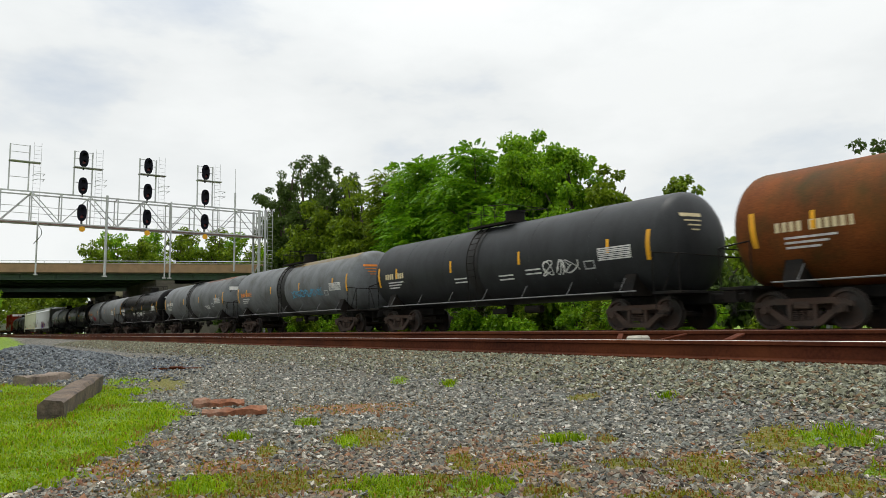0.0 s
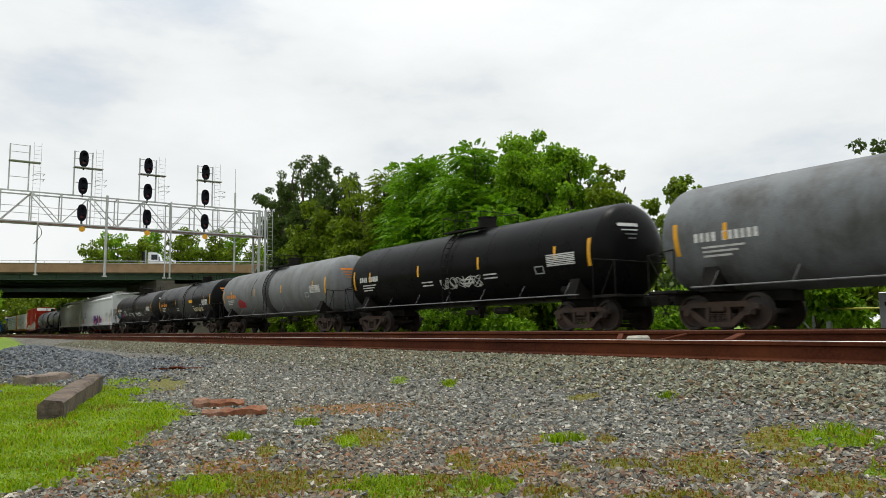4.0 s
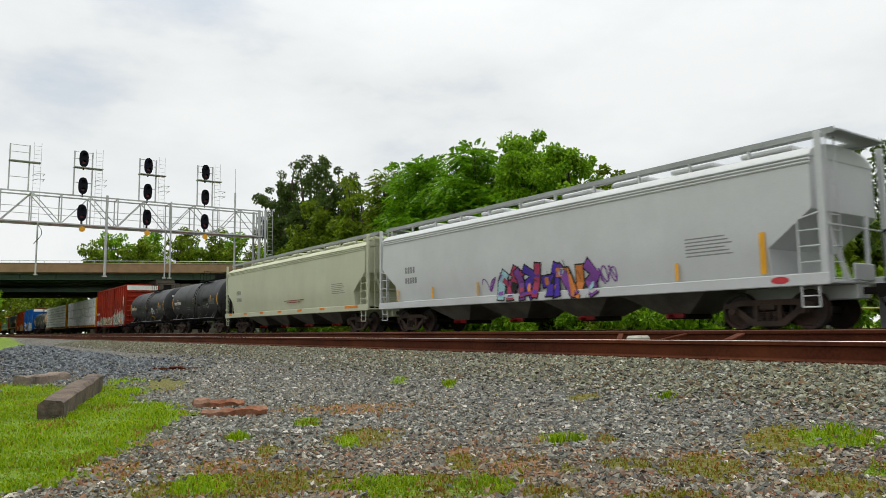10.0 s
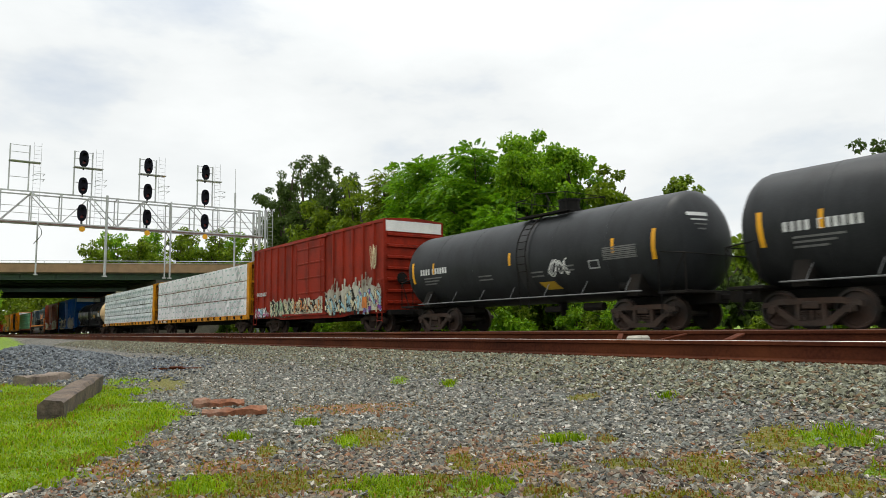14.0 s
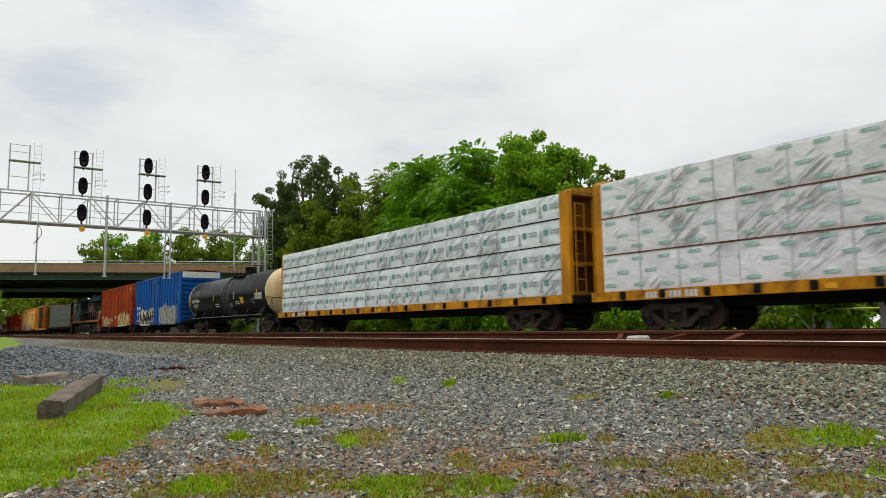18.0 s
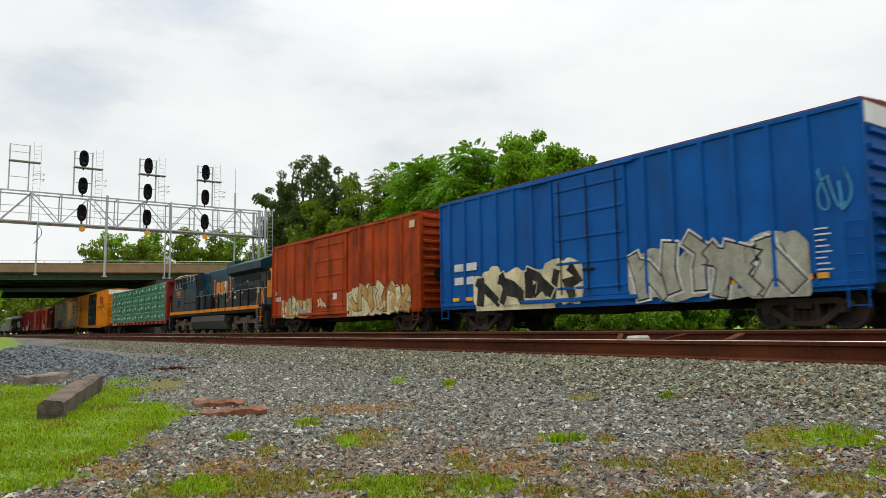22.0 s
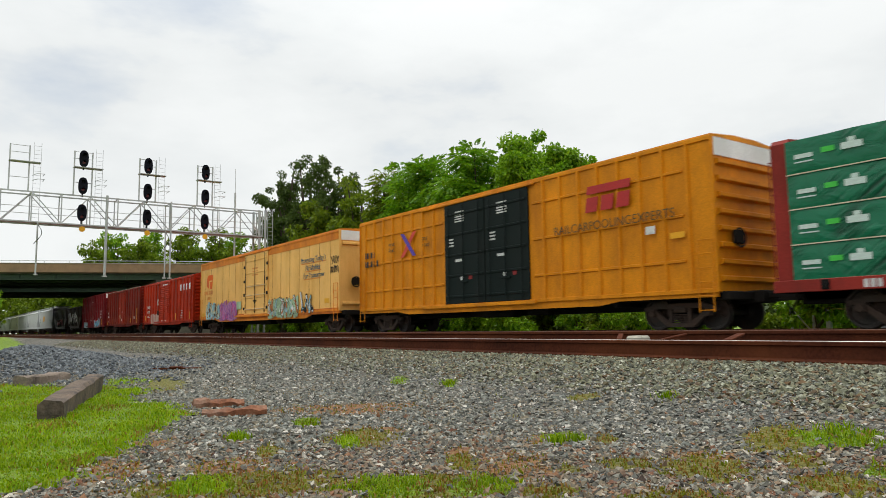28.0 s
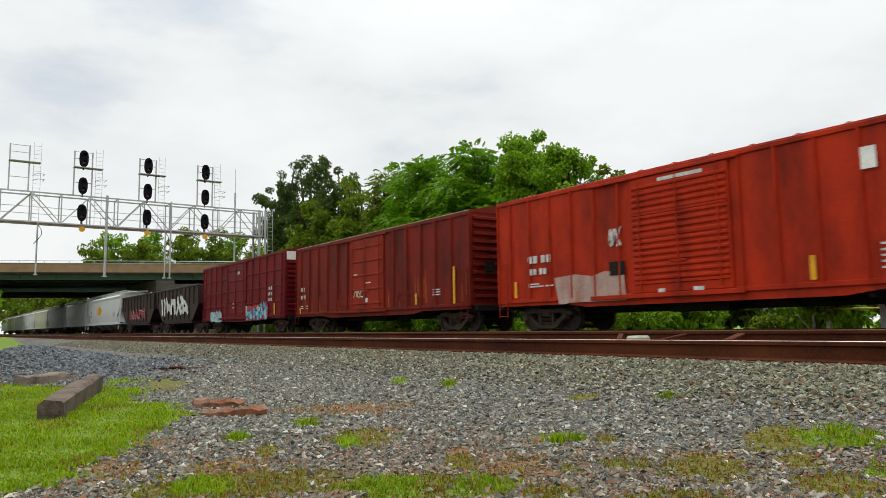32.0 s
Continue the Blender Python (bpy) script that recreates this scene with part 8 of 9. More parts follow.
def signal_bridge():
    steel = mat("galvanised_truss", (0.45, 0.46, 0.46), 0.5, 0.3, var=0.15, dirt=(0.25, 0.235, 0.22), amount=0.4)
    blk = mat("signal_black", (0.006, 0.006, 0.011), 0.6, spec=0.1)
    sb = thing("signal_gantry", "galvanised lattice signal bridge spanning the tracks", "signal gantry", m=Matrix.Translation((GX, 0, 0)))
    k = abs(GX) / 52.0
    z0, z1, ya, yb = 7.2 * k, 9.12 * k, -9.0, 20.35
    chords = (("top_chord", z1, 0.1), ("bottom_chord", z0, 0.1))
    for x in (-0.6, 0.6):
        for nm, z, w in chords:
            part(nm, Geo().box(x - 0.045, x + 0.045, ya, yb, z - 0.045, z + 0.045, 0.008), steel, sb)
        n = 17
        st = (yb - ya) / n
        for i in range(n + 1):
            y = ya + st * i
            part("truss_post", Geo().box(x - 0.035, x + 0.035, y - 0.035, y + 0.035, z0, z1), steel, sb)
            if i < n:
                a, b = (z0, z1) if i % 2 else (z1, z0)
                part("truss_diagonal", Geo().cyl((x, y, a), (x, y + st, b), 0.035, 6), steel, sb)
    for i in range(n + 1):
        y = ya + st * i
        part("cross_tie", Geo().cyl((-0.6, y, z0), (0.6, y, z0), 0.03, 6).cyl((-0.6, y, z1), (0.6, y, z1), 0.03, 6), steel, sb)
    part("walkway", Geo().box(-0.5, 0.5, ya, yb, z0 + 0.02, z0 + 0.06).box(0.56, 0.7, ya, yb, z0 - 0.12, z0 - 0.07), mat("walkway_red", (0.2, 0.12, 0.11), 0.7), sb, "grated walkway in the truss")
    for z in (z0 + 0.55, z0 + 1.0):
        part("walkway_rail", Geo().cyl((0.5, ya, z), (0.5, yb, z), 0.022, 6), steel, sb)
    # legs
    for y in (ya, yb):
        for dx in (-0.6, 0.6):
            for dy in (-0.25, 0.25):
                part("leg", Geo().box(dx - 0.07, dx + 0.07, y + dy - 0.07, y + dy + 0.07, -0.75, z1 + 0.1, 0.01), steel, sb)
        for j in range(8):
            za = -0.4 + j * 1.15
            part("leg_brace", Geo().cyl((-0.6, y - 0.25, za), (0.6, y - 0.25, za + 1.1), 0.03, 6).cyl((-0.6, y - 0.25, za), (0.6, y - 0.25, za), 0.025, 6), steel, sb)
    part("leg_ladder", ladder_geo(0.8, yb + 0.55, 2.0, z1 + 0.2, 0.4, 0.3, "y"), steel, sb)
    # masts with three heads
    for j, y in enumerate((3.85, 7.5, 11.55, 15.5)):
        yy = y * k
        for dy in (-0.45, 0.65):
            part("mast", Geo().box(0.55, 0.65, yy + dy - 0.04, yy + dy + 0.04, z1, 12.1 * k, 0.006), steel, sb)
        for z in (10.0, 10.95, 11.6, 12.05):
            part("mast_bar", Geo().cyl((0.6, yy - 0.45, z * k), (0.6, yy + 0.65, z * k), 0.022, 6), steel, sb)
        part("mast_platform", Geo().box(0.3, 0.9, yy - 0.5, yy + 1.3, 10.98 * k, 11.02 * k), steel, sb)
        part("mast_ladder", ladder_geo(0.2, yy + 1.15, z0, 12.45 * k, 0.42, 0.28, "y", 0.012), steel, sb)
        part("ladder_cage", Geo().tube([(0.2, yy + 0.9, 9.9 * k), (1.0, yy + 1.1, 9.9 * k), (1.0, yy + 1.5, 9.9 * k), (0.2, yy + 1.5, 9.9 * k)], 0.018).tube([(0.2, yy + 0.9, 10.25 * k), (1.0, yy + 1.1, 10.25 * k), (1.0, yy + 1.5, 10.25 * k), (0.2, yy + 1.5, 10.25 * k)], 0.018), steel, sb)
        if j == 0:
            continue
        for q, z in enumerate((11.6, 9.78, 7.98)):
            hd = Geo()
            pts = []
            for i in range(24):
                a = 2 * math.pi * i / 24
                pts.append((yy + 0.1 + 0.29 * math.copysign(abs(math.cos(a)) ** 0.8, math.cos(a)), z * k + 0.57 * math.copysign(abs(math.sin(a)) ** 0.8, math.sin(a))))
            hd.prism(pts, "x", 0.72, 0.76)
            hd.box(0.6, 0.72, yy - 0.1, yy + 0.3, z * k - 0.45, z * k + 0.45, 0.03)
            hd.cyl((0.6, yy + 0.1, z * k - 0.75), (0.6, yy + 0.1, z * k - 0.5), 0.05, 8)
            head = part("signal_head", hd, blk, sb, "black oval signal head")
            for dz in (-0.28, 0.25):
                part("signal_hood", Geo().lathe([(0.76, 0.12), (0.98, 0.125)], "x", (0, yy + 0.1, z * k + dz), 14, -0.3, math.pi + 0.3), blk, head)
            part("signal_lens", Geo().cyl((0.76, yy + 0.1, z * k - 0.28), (0.78, yy + 0.1, z * k - 0.28), 0.1, 14), mat("lens_red", (0.12, 0.01, 0.012), 0.2) if (j, q) == (1, 0) else bpy.data.materials["lens_red"], head, "dark red lens")
        part("marker_disc", Geo().cyl((0.7, yy + 0.15, z0 - 0.3), (0.74, yy + 0.15, z0 - 0.3), 0.19, 16), M_YEL, sb, "small yellow marker disc")
        part("marker_arm", Geo().cyl((0.7, yy + 0.15, z0 - 0.15), (0.7, yy + 0.15, z0 + 0.3), 0.025, 6), steel, sb)
    for y, r, top in ((5.1, 0.05, z0), (9.1, 0.085, z1 + 0.15), (12.9, 0.05, z0), (13.25, 0.06, z1 + 0.1)):
        part("drop_post", Geo().cyl((0.75, y * k, 3.85 * k), (0.75, y * k, top), r, 10).cyl((0.75, y * k, 3.8 * k), (0.75, y * k, 3.88 * k), r + 0.08, 10), steel, sb, "hanging steel conduit post")
        if r < 0.06:
            part("cable_loop", Geo().tube([(0.8 + 0.0, y * k + 0.25 * math.sin(a / 2.0), z0 - 0.2 - 0.16 * a) for a in range(0, 9)], 0.02), M_UNDER, sb)
    part("antenna", Geo().cyl((0.3, 17.95 * k, 4.6), (0.3, 17.95 * k, 10.4 * k), 0.07, 8).cyl((0.3, 17.95 * k, 10.4 * k), (0.3, 17.95 * k, 12.2 * k), 0.02, 6), steel, sb, "whip antenna on a pole")


signal_bridge()


# ---- road overpass ----
def flatbed(road, z):
    """A flatbed lorry that drives over the bridge; x ahead."""
    white = mat("cab_white", (0.72, 0.73, 0.74), 0.4, spec=0.4)
    lorry = thing("flatbed_lorry", "white flatbed lorry with an empty trailer driving over the bridge", "lorry")
    cab = part("cab", Geo().prism([(-2.0, 0.75), (0.9, 0.75), (0.95, 1.75), (-0.35, 1.95), (-0.75, 2.95), (-1.0, 3.1), (-2.0, 3.1)], "y", -1.1, 1.1), white, lorry)
    part("windscreen", Geo().add([(-0.37, -0.95, 1.98), (-0.37, 0.95, 1.98), (-0.73, 0.9, 2.86), (-0.73, -0.9, 2.86)], [(0, 1, 2, 3)]), M_GLASS, cab)
    for sy in (-1, 1):
        part("side_window", Geo().box(-1.6, -0.8, sy * 1.105 - 0.006, sy * 1.105 + 0.006, 2.1, 2.8), M_GLASS, cab)
        part("mirror", Geo().box(-0.6, -0.5, sy * 1.3 - 0.1, sy * 1.3 + 0.1, 1.9, 2.5, 0.02), M_UNDER, cab)
    part("headboard", Geo().box(-2.75, -2.6, -1.15, 1.15, 1.2, 3.2, 0.02), M_UNDER, lorry, "black headboard behind the cab")
    part("exhaust_stack", Geo().cyl((-2.3, -1.0, 0.9), (-2.3, -1.0, 3.4), 0.08, 8), M_GALV, lorry)
    part("trailer_deck", Geo().box(-14.6, -2.8, -1.25, 1.25, 1.25, 1.5, 0.02), M_UNDER, lorry, "long empty trailer deck")
    part("chassis", Geo().box(-14.0, 0.6, -0.4, 0.4, 0.7, 1.1, 0.02), M_UNDER, lorry)
    wheel = Geo().cyl((0, -0.14, 0), (0, 0.14, 0), 0.5, 16).mesh("tyre", M_UNDER)
    for x in (0.2, -2.9, -4.1, -12.6, -13.8):
        for sy in (-1, 1):
            part("tyre", wheel, M_UNDER, lorry).matrix_basis = pose(x, sy * 1.0, 0.5)
    LORRY.append((lorry, road, z))


LORRY = []


def overpass():
    conc = mat("parapet_tan", (0.27, 0.172, 0.1), 0.85, var=0.2, dirt=(0.16, 0.11, 0.07), amount=0.6, streak=0.5, dscale=0.4)
    pale = mat("pier_concrete", (0.34, 0.3, 0.24), 0.85, var=0.2, dirt=(0.15, 0.13, 0.1), amount=0.6, streak=0.6)
    # concrete darkened so that the shade under the decks is in its colour
    shade_conc = mat("soffit_shade_concrete", (0.1, 0.088, 0.072), 0.9, var=0.3, dirt=(0.04, 0.036, 0.03), amount=0.8, dscale=0.5)
    green = mat("girder_green", (0.03, 0.055, 0.032), 0.7, var=0.3, dirt=(0.03, 0.03, 0.025), amount=0.6)
    ang = math.degrees(math.atan2(0.92, 0.391))
    k = 0.76
    ox, oy = -131.7 * k, 8.2 * k
    ob = thing("road_overpass", "road overpass of green steel girders with tan concrete parapet", "bridge", m=pose(ox, oy, 0, 0, 0, ang))
    L0, L1, W, W2, low = -70.0, 85.0, 39.0, 19.0, 0.5
    zd, zp, zg = 7.5, 8.58, 6.7
    part("parapet", Geo().box(L0, L1, 0, 0.35, zd, zp, 0.03), conc, ob, "tan concrete parapet")
    part("parapet", Geo().box(L0, L1, W - 0.35, W, zd - low, zp - low, 0.03), conc, ob)
    part("parapet_cap", Geo().box(L0, L1, -0.06, 0.4, zp, zp + 0.09, 0.02), pale, ob)
    part("deck_slab", Geo().box(L0, L1, 0.35, 16.0, zd - 0.15, zd + 0.18, 0.02), shade_conc, ob, "concrete deck, darkened for the shade below it")
    part("deck_slab", Geo().box(L0, L1, W2 - 0.3, W - 0.35, zd - 0.15 - low, zd + 0.18 - low, 0.02), shade_conc, ob, "concrete deck, darkened for the shade below it")
    part("parapet", Geo().box(L0, L1, W2 - 0.6, W2 - 0.3, zd - low, zp - low, 0.03), conc, ob)
    part("railing", Geo().cyl((L0, 0.18, 8.95), (L1, 0.18, 8.95), 0.035, 6), M_GALV, ob, "steel rail on the parapet")
    me = Geo().cyl((0, 0.18, zp + 0.09), (0, 0.18, 8.98), 0.03, 6).mesh("rail_post", M_GALV)
    for i in range(54):
        part("rail_post", me, M_GALV, ob).matrix_basis = pose(L0 + 2 + 2.8 * i, 0, 0)
    me = Geo().box(L0, L1, -0.02, 0.02, zg, zd - 0.1).box(L0, L1, -0.24, 0.24, zg - 0.08, zg).box(L0, L1, -0.24, 0.24, zd - 0.21, zd - 0.15).mesh("girder", green)
    for y in (0.55, 3.6, 6.65, 9.7, 12.75, 15.75, 19.0, 22.2, 25.4, 28.6, 31.8, 35.0, 38.4):
        part("girder", me, green, ob, "deep green steel girder").matrix_basis = pose(0, y, 0 if y < 17 else -low)
    me = Geo().box(0, 0.03, 0.35, 0.53, zg, zd - 0.2).mesh("stiffener", green)
    for i in range(38):
        part("stiffener", me, green, ob).matrix_basis = pose(L0 + 4 * i, 0, 0)
    at = lambda y, ly: (y - oy - 0.391 * ly) / 0.92
    part("abutment", Geo().prism([(at(22.6, 0.3), 0.3), (L1, 0.3), (L1, W - 0.3), (at(22.6, W - 0.3), W - 0.3)], "z", -1.0, zg - low - 0.09), shade_conc, ob, "concrete abutment wall, darkened for the shade under the bridge")
    # near wall: added out of view to block daylight from that side
    part("abutment", Geo().prism([(L0, 0.3), (at(4.4, 0.3), 0.3), (at(4.4, W - 0.3), W - 0.3), (L0, W - 0.3)], "z", -1.0, zg - low - 0.09), shade_conc, ob, "concrete abutment wall, darkened for the shade under the bridge")
    ly = 18.4
    x = at(22.4, ly)
    part("bearing_block", Geo().box(x - 0.7, x + 0.9, ly - 0.12, ly + 1.2, zg - low - 0.95, zg - low - 0.09, 0.04), mat("bearing_concrete", (0.42, 0.38, 0.24), 0.85), ob, "pale concrete bearing block")
    part("bearing_seat", Geo().prism([(at(22.6, 0.4), 0.4), (at(24.6, 0.4), 0.4), (at(24.6, 15.9), 15.9), (at(22.6, 15.9), 15.9)], "z", zg - low - 0.09, zg - 0.08), shade_conc, ob, "bearing seat below the girders")
    flatbed(ob.matrix_basis, zd + 0.18)
    return ob


overpass()


# ---- trees ----
def leaf_mesh(name, centres, radii, counts, leaf, material, seed, droop=0.3, frond=False):
    """Leaves in clumps: each leaf a folded diamond that points out of its clump."""
    rg = np.random.default_rng(seed)
    idx = np.repeat(np.arange(len(centres)), counts)
    n = len(idx)
    d = rg.normal(size=(n, 3))
    d /= np.linalg.norm(d, axis=1)[:, None]
    rad = radii[idx] * rg.random(n) ** 0.45
    p = centres[idx] + d * rad[:, None] * np.array([1, 1, 0.75])
    out = d + rg.normal(0, 0.55, (n, 3)) + np.array([0, 0, -droop])
    out /= np.linalg.norm(out, axis=1)[:, None]
    side = np.cross(out, rg.normal(size=(n, 3)))
    side /= np.linalg.norm(side, axis=1)[:, None]
    l = leaf * (0.6 + 0.8 * rg.random(n))
    w = l * (0.2 if frond else 0.34)
    up = np.cross(side, out)
    a, b = p, p + out * l[:, None]
    m = p + out * (l * 0.45)[:, None] - np.array([0, 0, 0.0]) + up * (w * 0.25)[:, None]
    v = np.stack([a, m + side * w[:, None], b - np.array([0, 0, 1]) * (l * droop * 0.4)[:, None], m - side * w[:, None]], 1).reshape(-1, 3)
    o = 4 * np.arange(n)[:, None]
    f = np.concatenate([np.array([[0, 1, 2]]) + o, np.array([[0, 2, 3]]) + o])
    return np_mesh(name, v, f, material)


def frond_mesh(name, centres, radii, counts, length, material, seed):
    """Feathery compound leaves in clumps: each a drooping stalk with pairs of narrow leaflets and one at its tip."""
    rg = np.random.default_rng(seed)
    idx = np.repeat(np.arange(len(centres)), counts)
    n = len(idx)
    d = rg.normal(size=(n, 3))
    d /= np.linalg.norm(d, axis=1)[:, None]
    p = centres[idx] + d * (radii[idx] * rg.random(n) ** 0.4)[:, None] * np.array([1, 1, 0.8])
    out = d * np.array([1, 1, 0.5]) + rg.normal(0, 0.35, (n, 3)) + np.array([0, 0, 0.25])
    out /= np.linalg.norm(out, axis=1)[:, None]
    side = np.cross(out, np.array([0, 0, 1.0]) + rg.normal(0, 0.25, (n, 3)))
    side /= np.linalg.norm(side, axis=1)[:, None]
    l = length * (0.7 + 0.6 * rg.random(n))
    verts = []
    down = np.array([0, 0, -1.0])
    for k in range(11):
        q = (k // 2) / 5.0
        s = 0.0 if k == 10 else (1 if k % 2 else -1)
        base = p + out * (l * (0.25 + 0.7 * q))[:, None] + down * (l * 0.42 * q * q)[:, None]
        way = side * s + out * (0.5 if s else 1.0) + down * (0.25 + 0.25 * q)
        way /= np.linalg.norm(way, axis=1)[:, None]
        wide = np.cross(way, np.cross(side, out) if s else side)
        wide /= np.linalg.norm(wide, axis=1)[:, None] + 1e-9
        ll = l * (0.36 - 0.1 * abs(q - 0.4))
        mid = base + way * (ll * 0.4)[:, None]
        verts.append(np.stack([base, mid + wide * (ll * 0.21)[:, None], base + way * ll[:, None] + down * (ll * 0.15)[:, None], mid - wide * (ll * 0.21)[:, None]], 1))
    v = np.stack(verts, 1).reshape(-1, 3)
    o = 4 * np.arange(n * 11)[:, None]
    f = np.concatenate([np.array([[0, 1, 2]]) + o, np.array([[0, 2, 3]]) + o])
    return np_mesh(name, v, f, material)


M_BARK = mat("bark", (0.07, 0.055, 0.04), 0.95, var=0.4, scale=5, bump=0.8)
L_BRIGHT = island_mat("leaf_bright", [(0.07, 0.17, 0.005), (0.155, 0.315, 0.008), (0.27, 0.45, 0.016), (0.1, 0.22, 0.006)], 0.5, 1.0, 0.42)
L_MID = island_mat("leaf_mid", [(0.07, 0.12, 0.005), (0.14, 0.21, 0.008), (0.22, 0.3, 0.016), (0.095, 0.155, 0.006)], 0.5, 1.0, 0.4)
L_FROND = island_mat("leaf_frond", [(0.055, 0.15, 0.004), (0.11, 0.26, 0.006), (0.2, 0.38, 0.012), (0.075, 0.19, 0.005)], 0.5, 1.0, 0.38)
L_DARK = island_mat("leaf_dark", [(0.036, 0.064, 0.01), (0.06, 0.1, 0.016), (0.095, 0.145, 0.024), (0.05, 0.085, 0.013)], 0.55, 1.0, 0.35)


def tree(label, x, y, top, rx, ry, low, leaf, material, seed, clumps=70, per=150, frond=False, name="tree", lumps=5):
    rg = np.random.default_rng(seed)
    base = float(ground_z(np.float64(x), np.float64(y))) - 0.1
    tr = thing(name, label, name, "trees behind the tracks", m=pose(x, y, base))
    H = top - base
    g = Geo()
    tips = []
    r0 = 0.03 * H
    trunk = [Vector((0, 0, 0)), Vector((rg.normal(0, 0.15), rg.normal(0, 0.15), H * 0.3)), Vector((rg.normal(0, 0.35), rg.normal(0, 0.35), H * 0.6)), Vector((rg.normal(0, 0.4), rg.normal(0, 0.4), H * 0.88))]
    for i in range(3):
        g.cyl(trunk[i], trunk[i + 1], r0 * (1 - 0.3 * i), 9, r0 * (0.7 - 0.3 * i) + 0.01)
    part("trunk", g, M_BARK, tr)
    # crown: a few large lobes, each with its clumps
    lobes = []
    for i in range(lumps):
        a = 6.283 * i / lumps + rg.normal(0, 0.3)
        f = rg.uniform(0.25, 0.62)
        lobes.append((rx * f * math.cos(a), ry * f * math.sin(a), low + (H - low) * rg.uniform(0.25, 0.72), rg.uniform(0.42, 0.62)))
    lobes.append((0, 0, low + (H - low) * 0.68, 0.5))
    cs, rs = [], []
    clumps, leaf = (int(clumps * 1.5), leaf * 0.74) if top < 20 and name == "tree" and y < 40 else (clumps, leaf)
    while len(cs) < clumps:
        lx, ly, lz, s = lobes[rg.integers(len(lobes))]
        d = rg.normal(size=3)
        d /= np.linalg.norm(d)
        q = rg.random() ** 0.3
        cz = lz + d[2] * (H - low) * 0.5 * s * q
        cs.append((lx + d[0] * rx * s * q, ly + d[1] * ry * s * q, min(cz, H * 0.99)))
        rs.append(rg.uniform(0.1, 0.2) * (rx + ry) / 2 + leaf * 0.4)
    cs, rs = np.array(cs), np.array(rs)
    lift = H - (cs[:, 2] + rs * 0.8).max()
    cs[:, 2] += lift * np.clip((cs[:, 2] - low) / max(H - low, 0.1), 0, 1)
    lim = Geo()
    for c in cs[:: max(1, clumps // 14)]:
        s = trunk[1].lerp(trunk[2], float(rg.random()))
        e = Vector([float(t) for t in c])
        mid = s.lerp(e, 0.5) + Vector((0, 0, 0.06 * H))
        lim.cyl(s, mid, r0 * 0.35, 6, r0 * 0.22).cyl(mid, e, r0 * 0.22, 6, r0 * 0.08)
    part("branchwork", lim, M_BARK, tr)
    if frond and name == "tree":
        me = frond_mesh("crown", cs, rs, np.full(len(cs), per // 6), 0.85, material, seed + 1)
    else:
        me = leaf_mesh("crown", cs, rs, np.full(len(cs), per), leaf, material, seed + 1, frond=frond)
    cr = part("crown", me, material, tr)
    cr["kind"] = "stuff"
    return tr


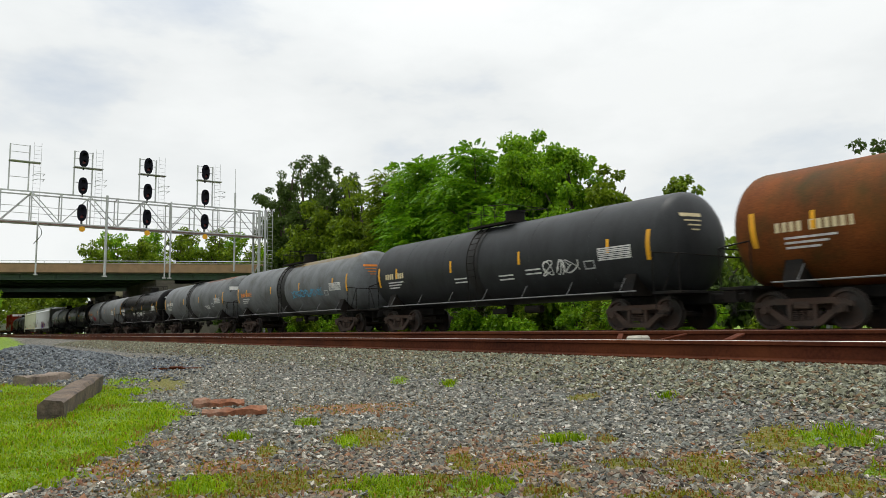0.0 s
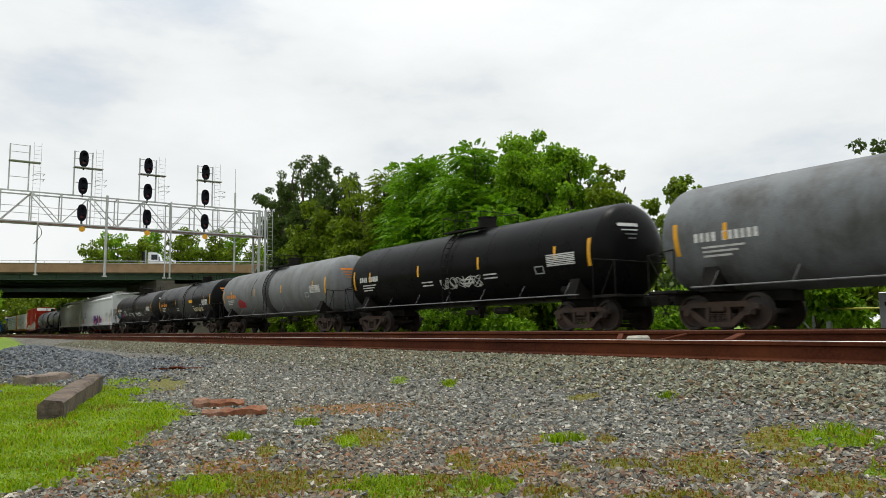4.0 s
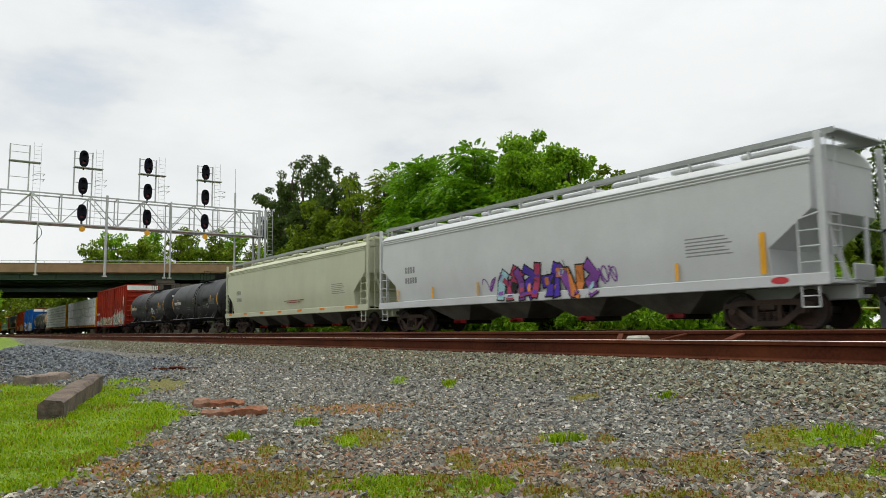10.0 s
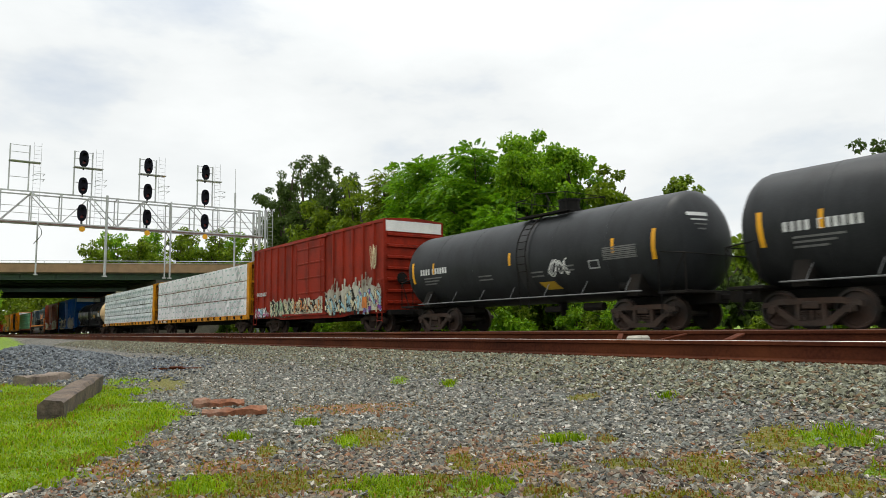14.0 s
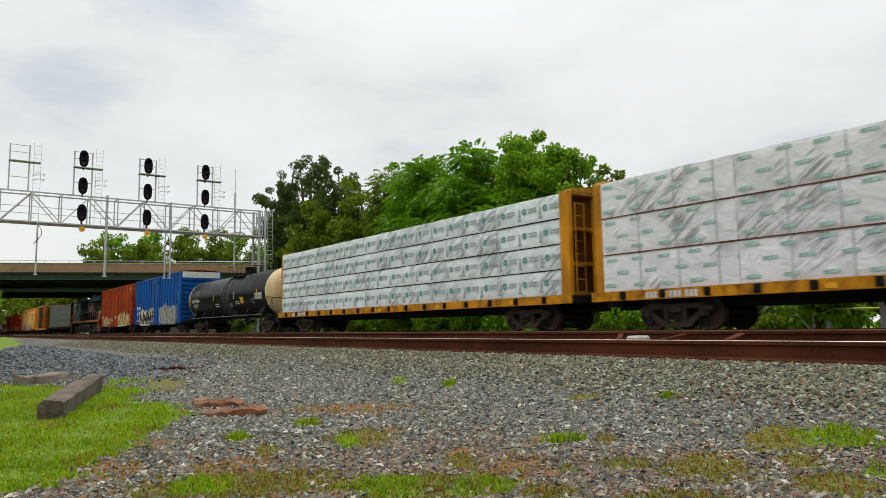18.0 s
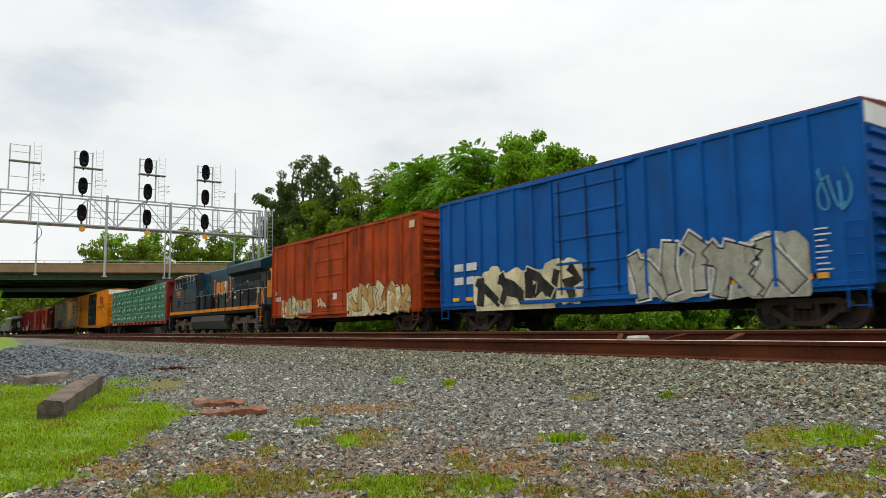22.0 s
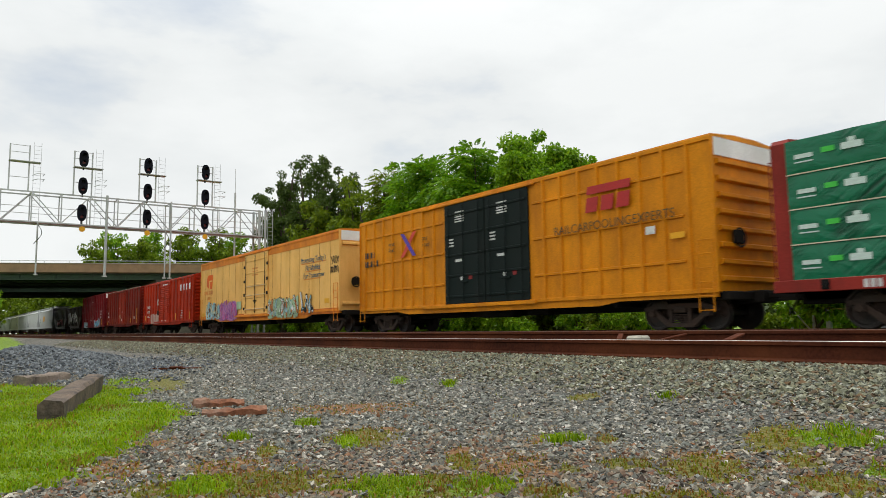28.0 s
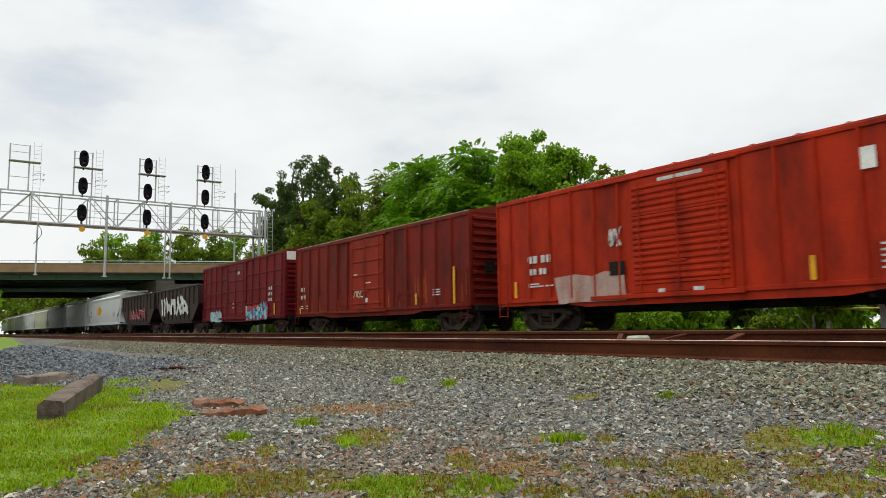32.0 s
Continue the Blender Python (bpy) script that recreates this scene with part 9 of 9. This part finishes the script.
def woods():
    dark, mid, br = "tall dark green tree with an airy crown", "dense green tree behind the railway", "bright green leafy tree with feathery fronds"
    tree(dark, -64.6, 27.0, 14.6, 2.2, 2.4, 3.0, 0.27, L_DARK, 101, 48, 120, lumps=8)
    tree(dark, -61.8, 26.5, 15.8, 1.8, 2.2, 4.0, 0.25, L_DARK, 102, 40, 120, lumps=8)
    tree(dark, -57.6, 26.8, 16.0, 2.3, 2.4, 3.0, 0.25, L_DARK, 122, 44, 130, lumps=8)
    tree(dark, -54.6, 26.4, 14.6, 1.8, 2.0, 4.0, 0.25, L_DARK, 124, 30, 120, lumps=7)
    tree(dark, -51.2, 26.5, 13.9, 2.0, 2.2, 3.0, 0.25, L_DARK, 123, 40, 130, lumps=7)
    tree(mid, -60.0, 25.5, 11.0, 3.6, 2.6, 1.0, 0.34, L_DARK, 103, 70, 150)
    tree(mid, -52.0, 25.0, 10.6, 3.6, 3.0, 1.0, 0.34, L_MID, 104, 80, 160)
    tree(mid, -46.6, 25.5, 11.7, 3.0, 3.0, 1.0, 0.34, L_MID, 105, 80, 160)
    tree(br, -43.0, 26.0, 11.6, 1.7, 2.0, 1.5, 0.4, L_MID, 106, 46, 130, True)
    tree(br, -40.2, 26.2, 11.3, 1.8, 2.4, 1.0, 0.5, L_FROND, 119, 50, 140, True)
    tree(br, -37.4, 25.8, 11.3, 2.8, 3.0, 1.0, 0.55, L_FROND, 107, 80, 150, True)
    tree(br, -33.0, 26.0, 10.9, 3.4, 3.2, 1.0, 0.55, L_FROND, 108, 100, 160, True)
    tree(br, -36.0, 23.8, 7.2, 3.0, 2.2, 0.6, 0.55, L_FROND, 117, 60, 140, True)
    tree(mid, -29.2, 27.0, 11.3, 3.2, 3.0, 1.0, 0.25, L_BRIGHT, 109, 100, 200)
    tree(mid, -25.6, 26.6, 9.7, 2.3, 2.6, 1.0, 0.24, L_BRIGHT, 110, 90, 190)
    tree(br, -28.0, 24.5, 6.6, 3.2, 2.0, 0.6, 0.5, L_FROND, 118, 60, 140, True)
    tree(mid, -23.0, 26.6, 8.0, 1.6, 1.8, 1.0, 0.24, L_MID, 111, 50, 140)
    tree(mid, -43.6, 60.0, 15.2, 2.3, 2.3, 5.0, 0.36, L_MID, 112, 60, 120)
    tree(mid, -46.6, 60.0, 13.2, 1.4, 2.0, 5.0, 0.36, L_MID, 113, 30, 110)
    tree("slender dark tree with a sparse crown", -11.7, 30.0, 8.7, 1.9, 1.9, 2.0, 0.24, L_DARK, 114, 40, 70, lumps=7)
    tree("small leafy tree beside the bridge", -76.0, 3.7, 4.8, 1.5, 1.5, 0.6, 0.22, L_BRIGHT, 115, 40, 90)
    for i, (x, y, top, r, m) in enumerate(((-31, 52, 8.6, 5, L_MID), (-25, 46, 7.6, 5, L_MID), (-20, 44, 7.0, 5, L_DARK), (-17.2, 36, 6.4, 2.6, L_MID), (-10.5, 36, 5.2, 4, L_DARK), (-5.5, 34, 5.4, 4, L_MID), (-1, 34, 6, 4, L_MID))):
        tree(mid if m is L_MID else "dark green tree in the far wood edge", x, y, top, r, 3.0, 0.6, 0.42, m, 130 + i, 60, 110)
    # wood behind the overpass
    for i in range(16):
        y = 29 + 4.2 * i
        x = -176 + 1.6 * i - 7 * (i % 2)
        top = 23.4 + 1.9 * math.sin(i * 2.1 + 0.6) - (2.2 if i > 8 else 0) - (3.5 if i == 0 else 0)
        tree("far leafy tree behind the overpass", x, y, top, 5.6, 4.6, 9.0, 0.5, (L_MID, L_BRIGHT)[i % 2], 150 + i, 62, 85, lumps=8)
    # wood beyond the overpass, on the far side of the tracks
    for i in range(9):
        tree("dense tree shading the tracks beyond the overpass", -182 - 14 * i, 25.0 + 1.2 * (i % 2), 13.5 + 1.4 * (i % 3), 8.5, 4.2, 0.2, 1.1, L_MID, 170 + i, 90, 85)
    # unseen row on the near side, added only to shade the train's tail
    for i in range(8):
        tree("dense tree shading the tracks beyond the overpass", -182 - 15 * i, 10.2 - 1.6 * (i % 2), 13.5 + 1.4 * (i % 3), 8.5, 4.2, 0.2, 1.1, L_MID, 185 + i, 90, 60)
    # brush along the far side of the train
    for i in range(26):
        x = -4 - 2.3 * i + 0.5 * math.sin(i * 3.3)
        y = 22.6 + 0.9 * math.sin(i * 1.9)
        tree("low green brush beside the far track", x, y, 1.3 + 0.45 * math.sin(i * 2.7) + 0.02 * i, 1.7, 1.1, 0.05, 0.17, (L_BRIGHT, L_MID, L_BRIGHT)[i % 3], 200 + i, 34, 100, i % 2 == 0, "shrub", 4)


    # dense undergrowth between the brush and the wood
    for i in range(22):
        tree("dense dark undergrowth below the trees", 2 - 3.6 * i, 25.6 + 0.8 * math.sin(i * 2.3), 2.6 + 0.5 * math.sin(i * 1.3), 2.6, 1.3, 0.05, 0.3, L_DARK if i % 2 else L_MID, 260 + i, 34, 80, False, "shrub", 5)


woods()


# ---- small lineside things ----
def lineside():
    for x, y, h, w in ((-10.8, 22.0, 0.95, 0.07), (-11.35, 22.2, 0.75, 0.045), (-12.0, 22.1, 0.75, 0.04)):
        g = Geo().box(-w, w, -w, w, 0, h + 0.35, 0.01)
        solid("fence_post", g, M_GALV, "grey steel post standing in the brush", "post", "posts beside the far track", m=pose(x, y, -0.45))
    solid("fence_brace", Geo().cyl((0, 0, 0.75), (0.62, 0, 0.0), 0.025, 6), M_GALV, "thin slanted brace between the posts", "post", "posts beside the far track", m=pose(-12.0, 22.05, -0.1))
    solid("pipe_rail", Geo().cyl((0, 0, 0), (1.6, 0, -0.02), 0.03, 8), mat("pipe_yellow", (0.45, 0.42, 0.08), 0.6), "yellow pipe rail fixed to the post", "rail", m=pose(-10.8, 21.95, 0.55))
    cb = thing("relay_cabinet", "grey steel relay cabinet beside the far track", "cabinet", m=pose(-8.25, 20.0, -0.45))
    part("body", Geo().box(-0.14, 0.5, -0.3, 0.3, 0.25, 1.35, 0.02), M_GALV, cb)
    part("foot", Geo().box(-0.1, 0.46, -0.26, 0.26, 0, 0.25, 0.01), M_UNDER, cb)
    part("sign", Geo().box(0.0, 0.3, -0.31, -0.3, 1.0, 1.1), M_BLACKMARK, cb)
    gd = thing("far_shed", "pale low building glimpsed beyond the brush", "building", m=pose(-27.5, 48.0, -0.6))
    part("wall", Geo().box(-1.2, 1.2, 0, 4, 0, 1.75, 0.02), P_ENDW, gd)
    part("roof", Geo().prism([(-1.4, 1.75), (1.4, 1.75), (1.4, 1.82), (0, 2.1), (-1.4, 1.82)], "y", -0.3, 4.3), M_GALV, gd)


lineside()


def motions():
    end = 32.0
    for ob, s, *rest in MOVING:
        y, z = rest if rest else (0.0, 0.0)
        walk(ob, [(0.0, pose(-s, TRAIN_Y + y, z)), (end, pose(SPEED * end - s, TRAIN_Y + y, z))])
    for ob, road, z in LORRY:
        rows = [(0.0, -55.0), (2.0, -18.8), (3.0, -0.7), (4.0, 17.4), (5.0, 35.5), (6.0, 53.0), (7.0, 66.0), (8.0, 72.0), (9.0, 74.0), (end, 74.0)]
        walk(ob, [(t, road @ pose(x, 8.0, z)) for t, x in rows])
    turn = math.degrees(SPEED / WHEEL_R) / FPS
    for w, x, r in AXLES:
        k = turn * WHEEL_R / r
        walk(w, [(i / FPS, pose(x, 0, r, 0, (k * i) % 360, 0)) for i in range(int(end * FPS) + 1)])


motions()
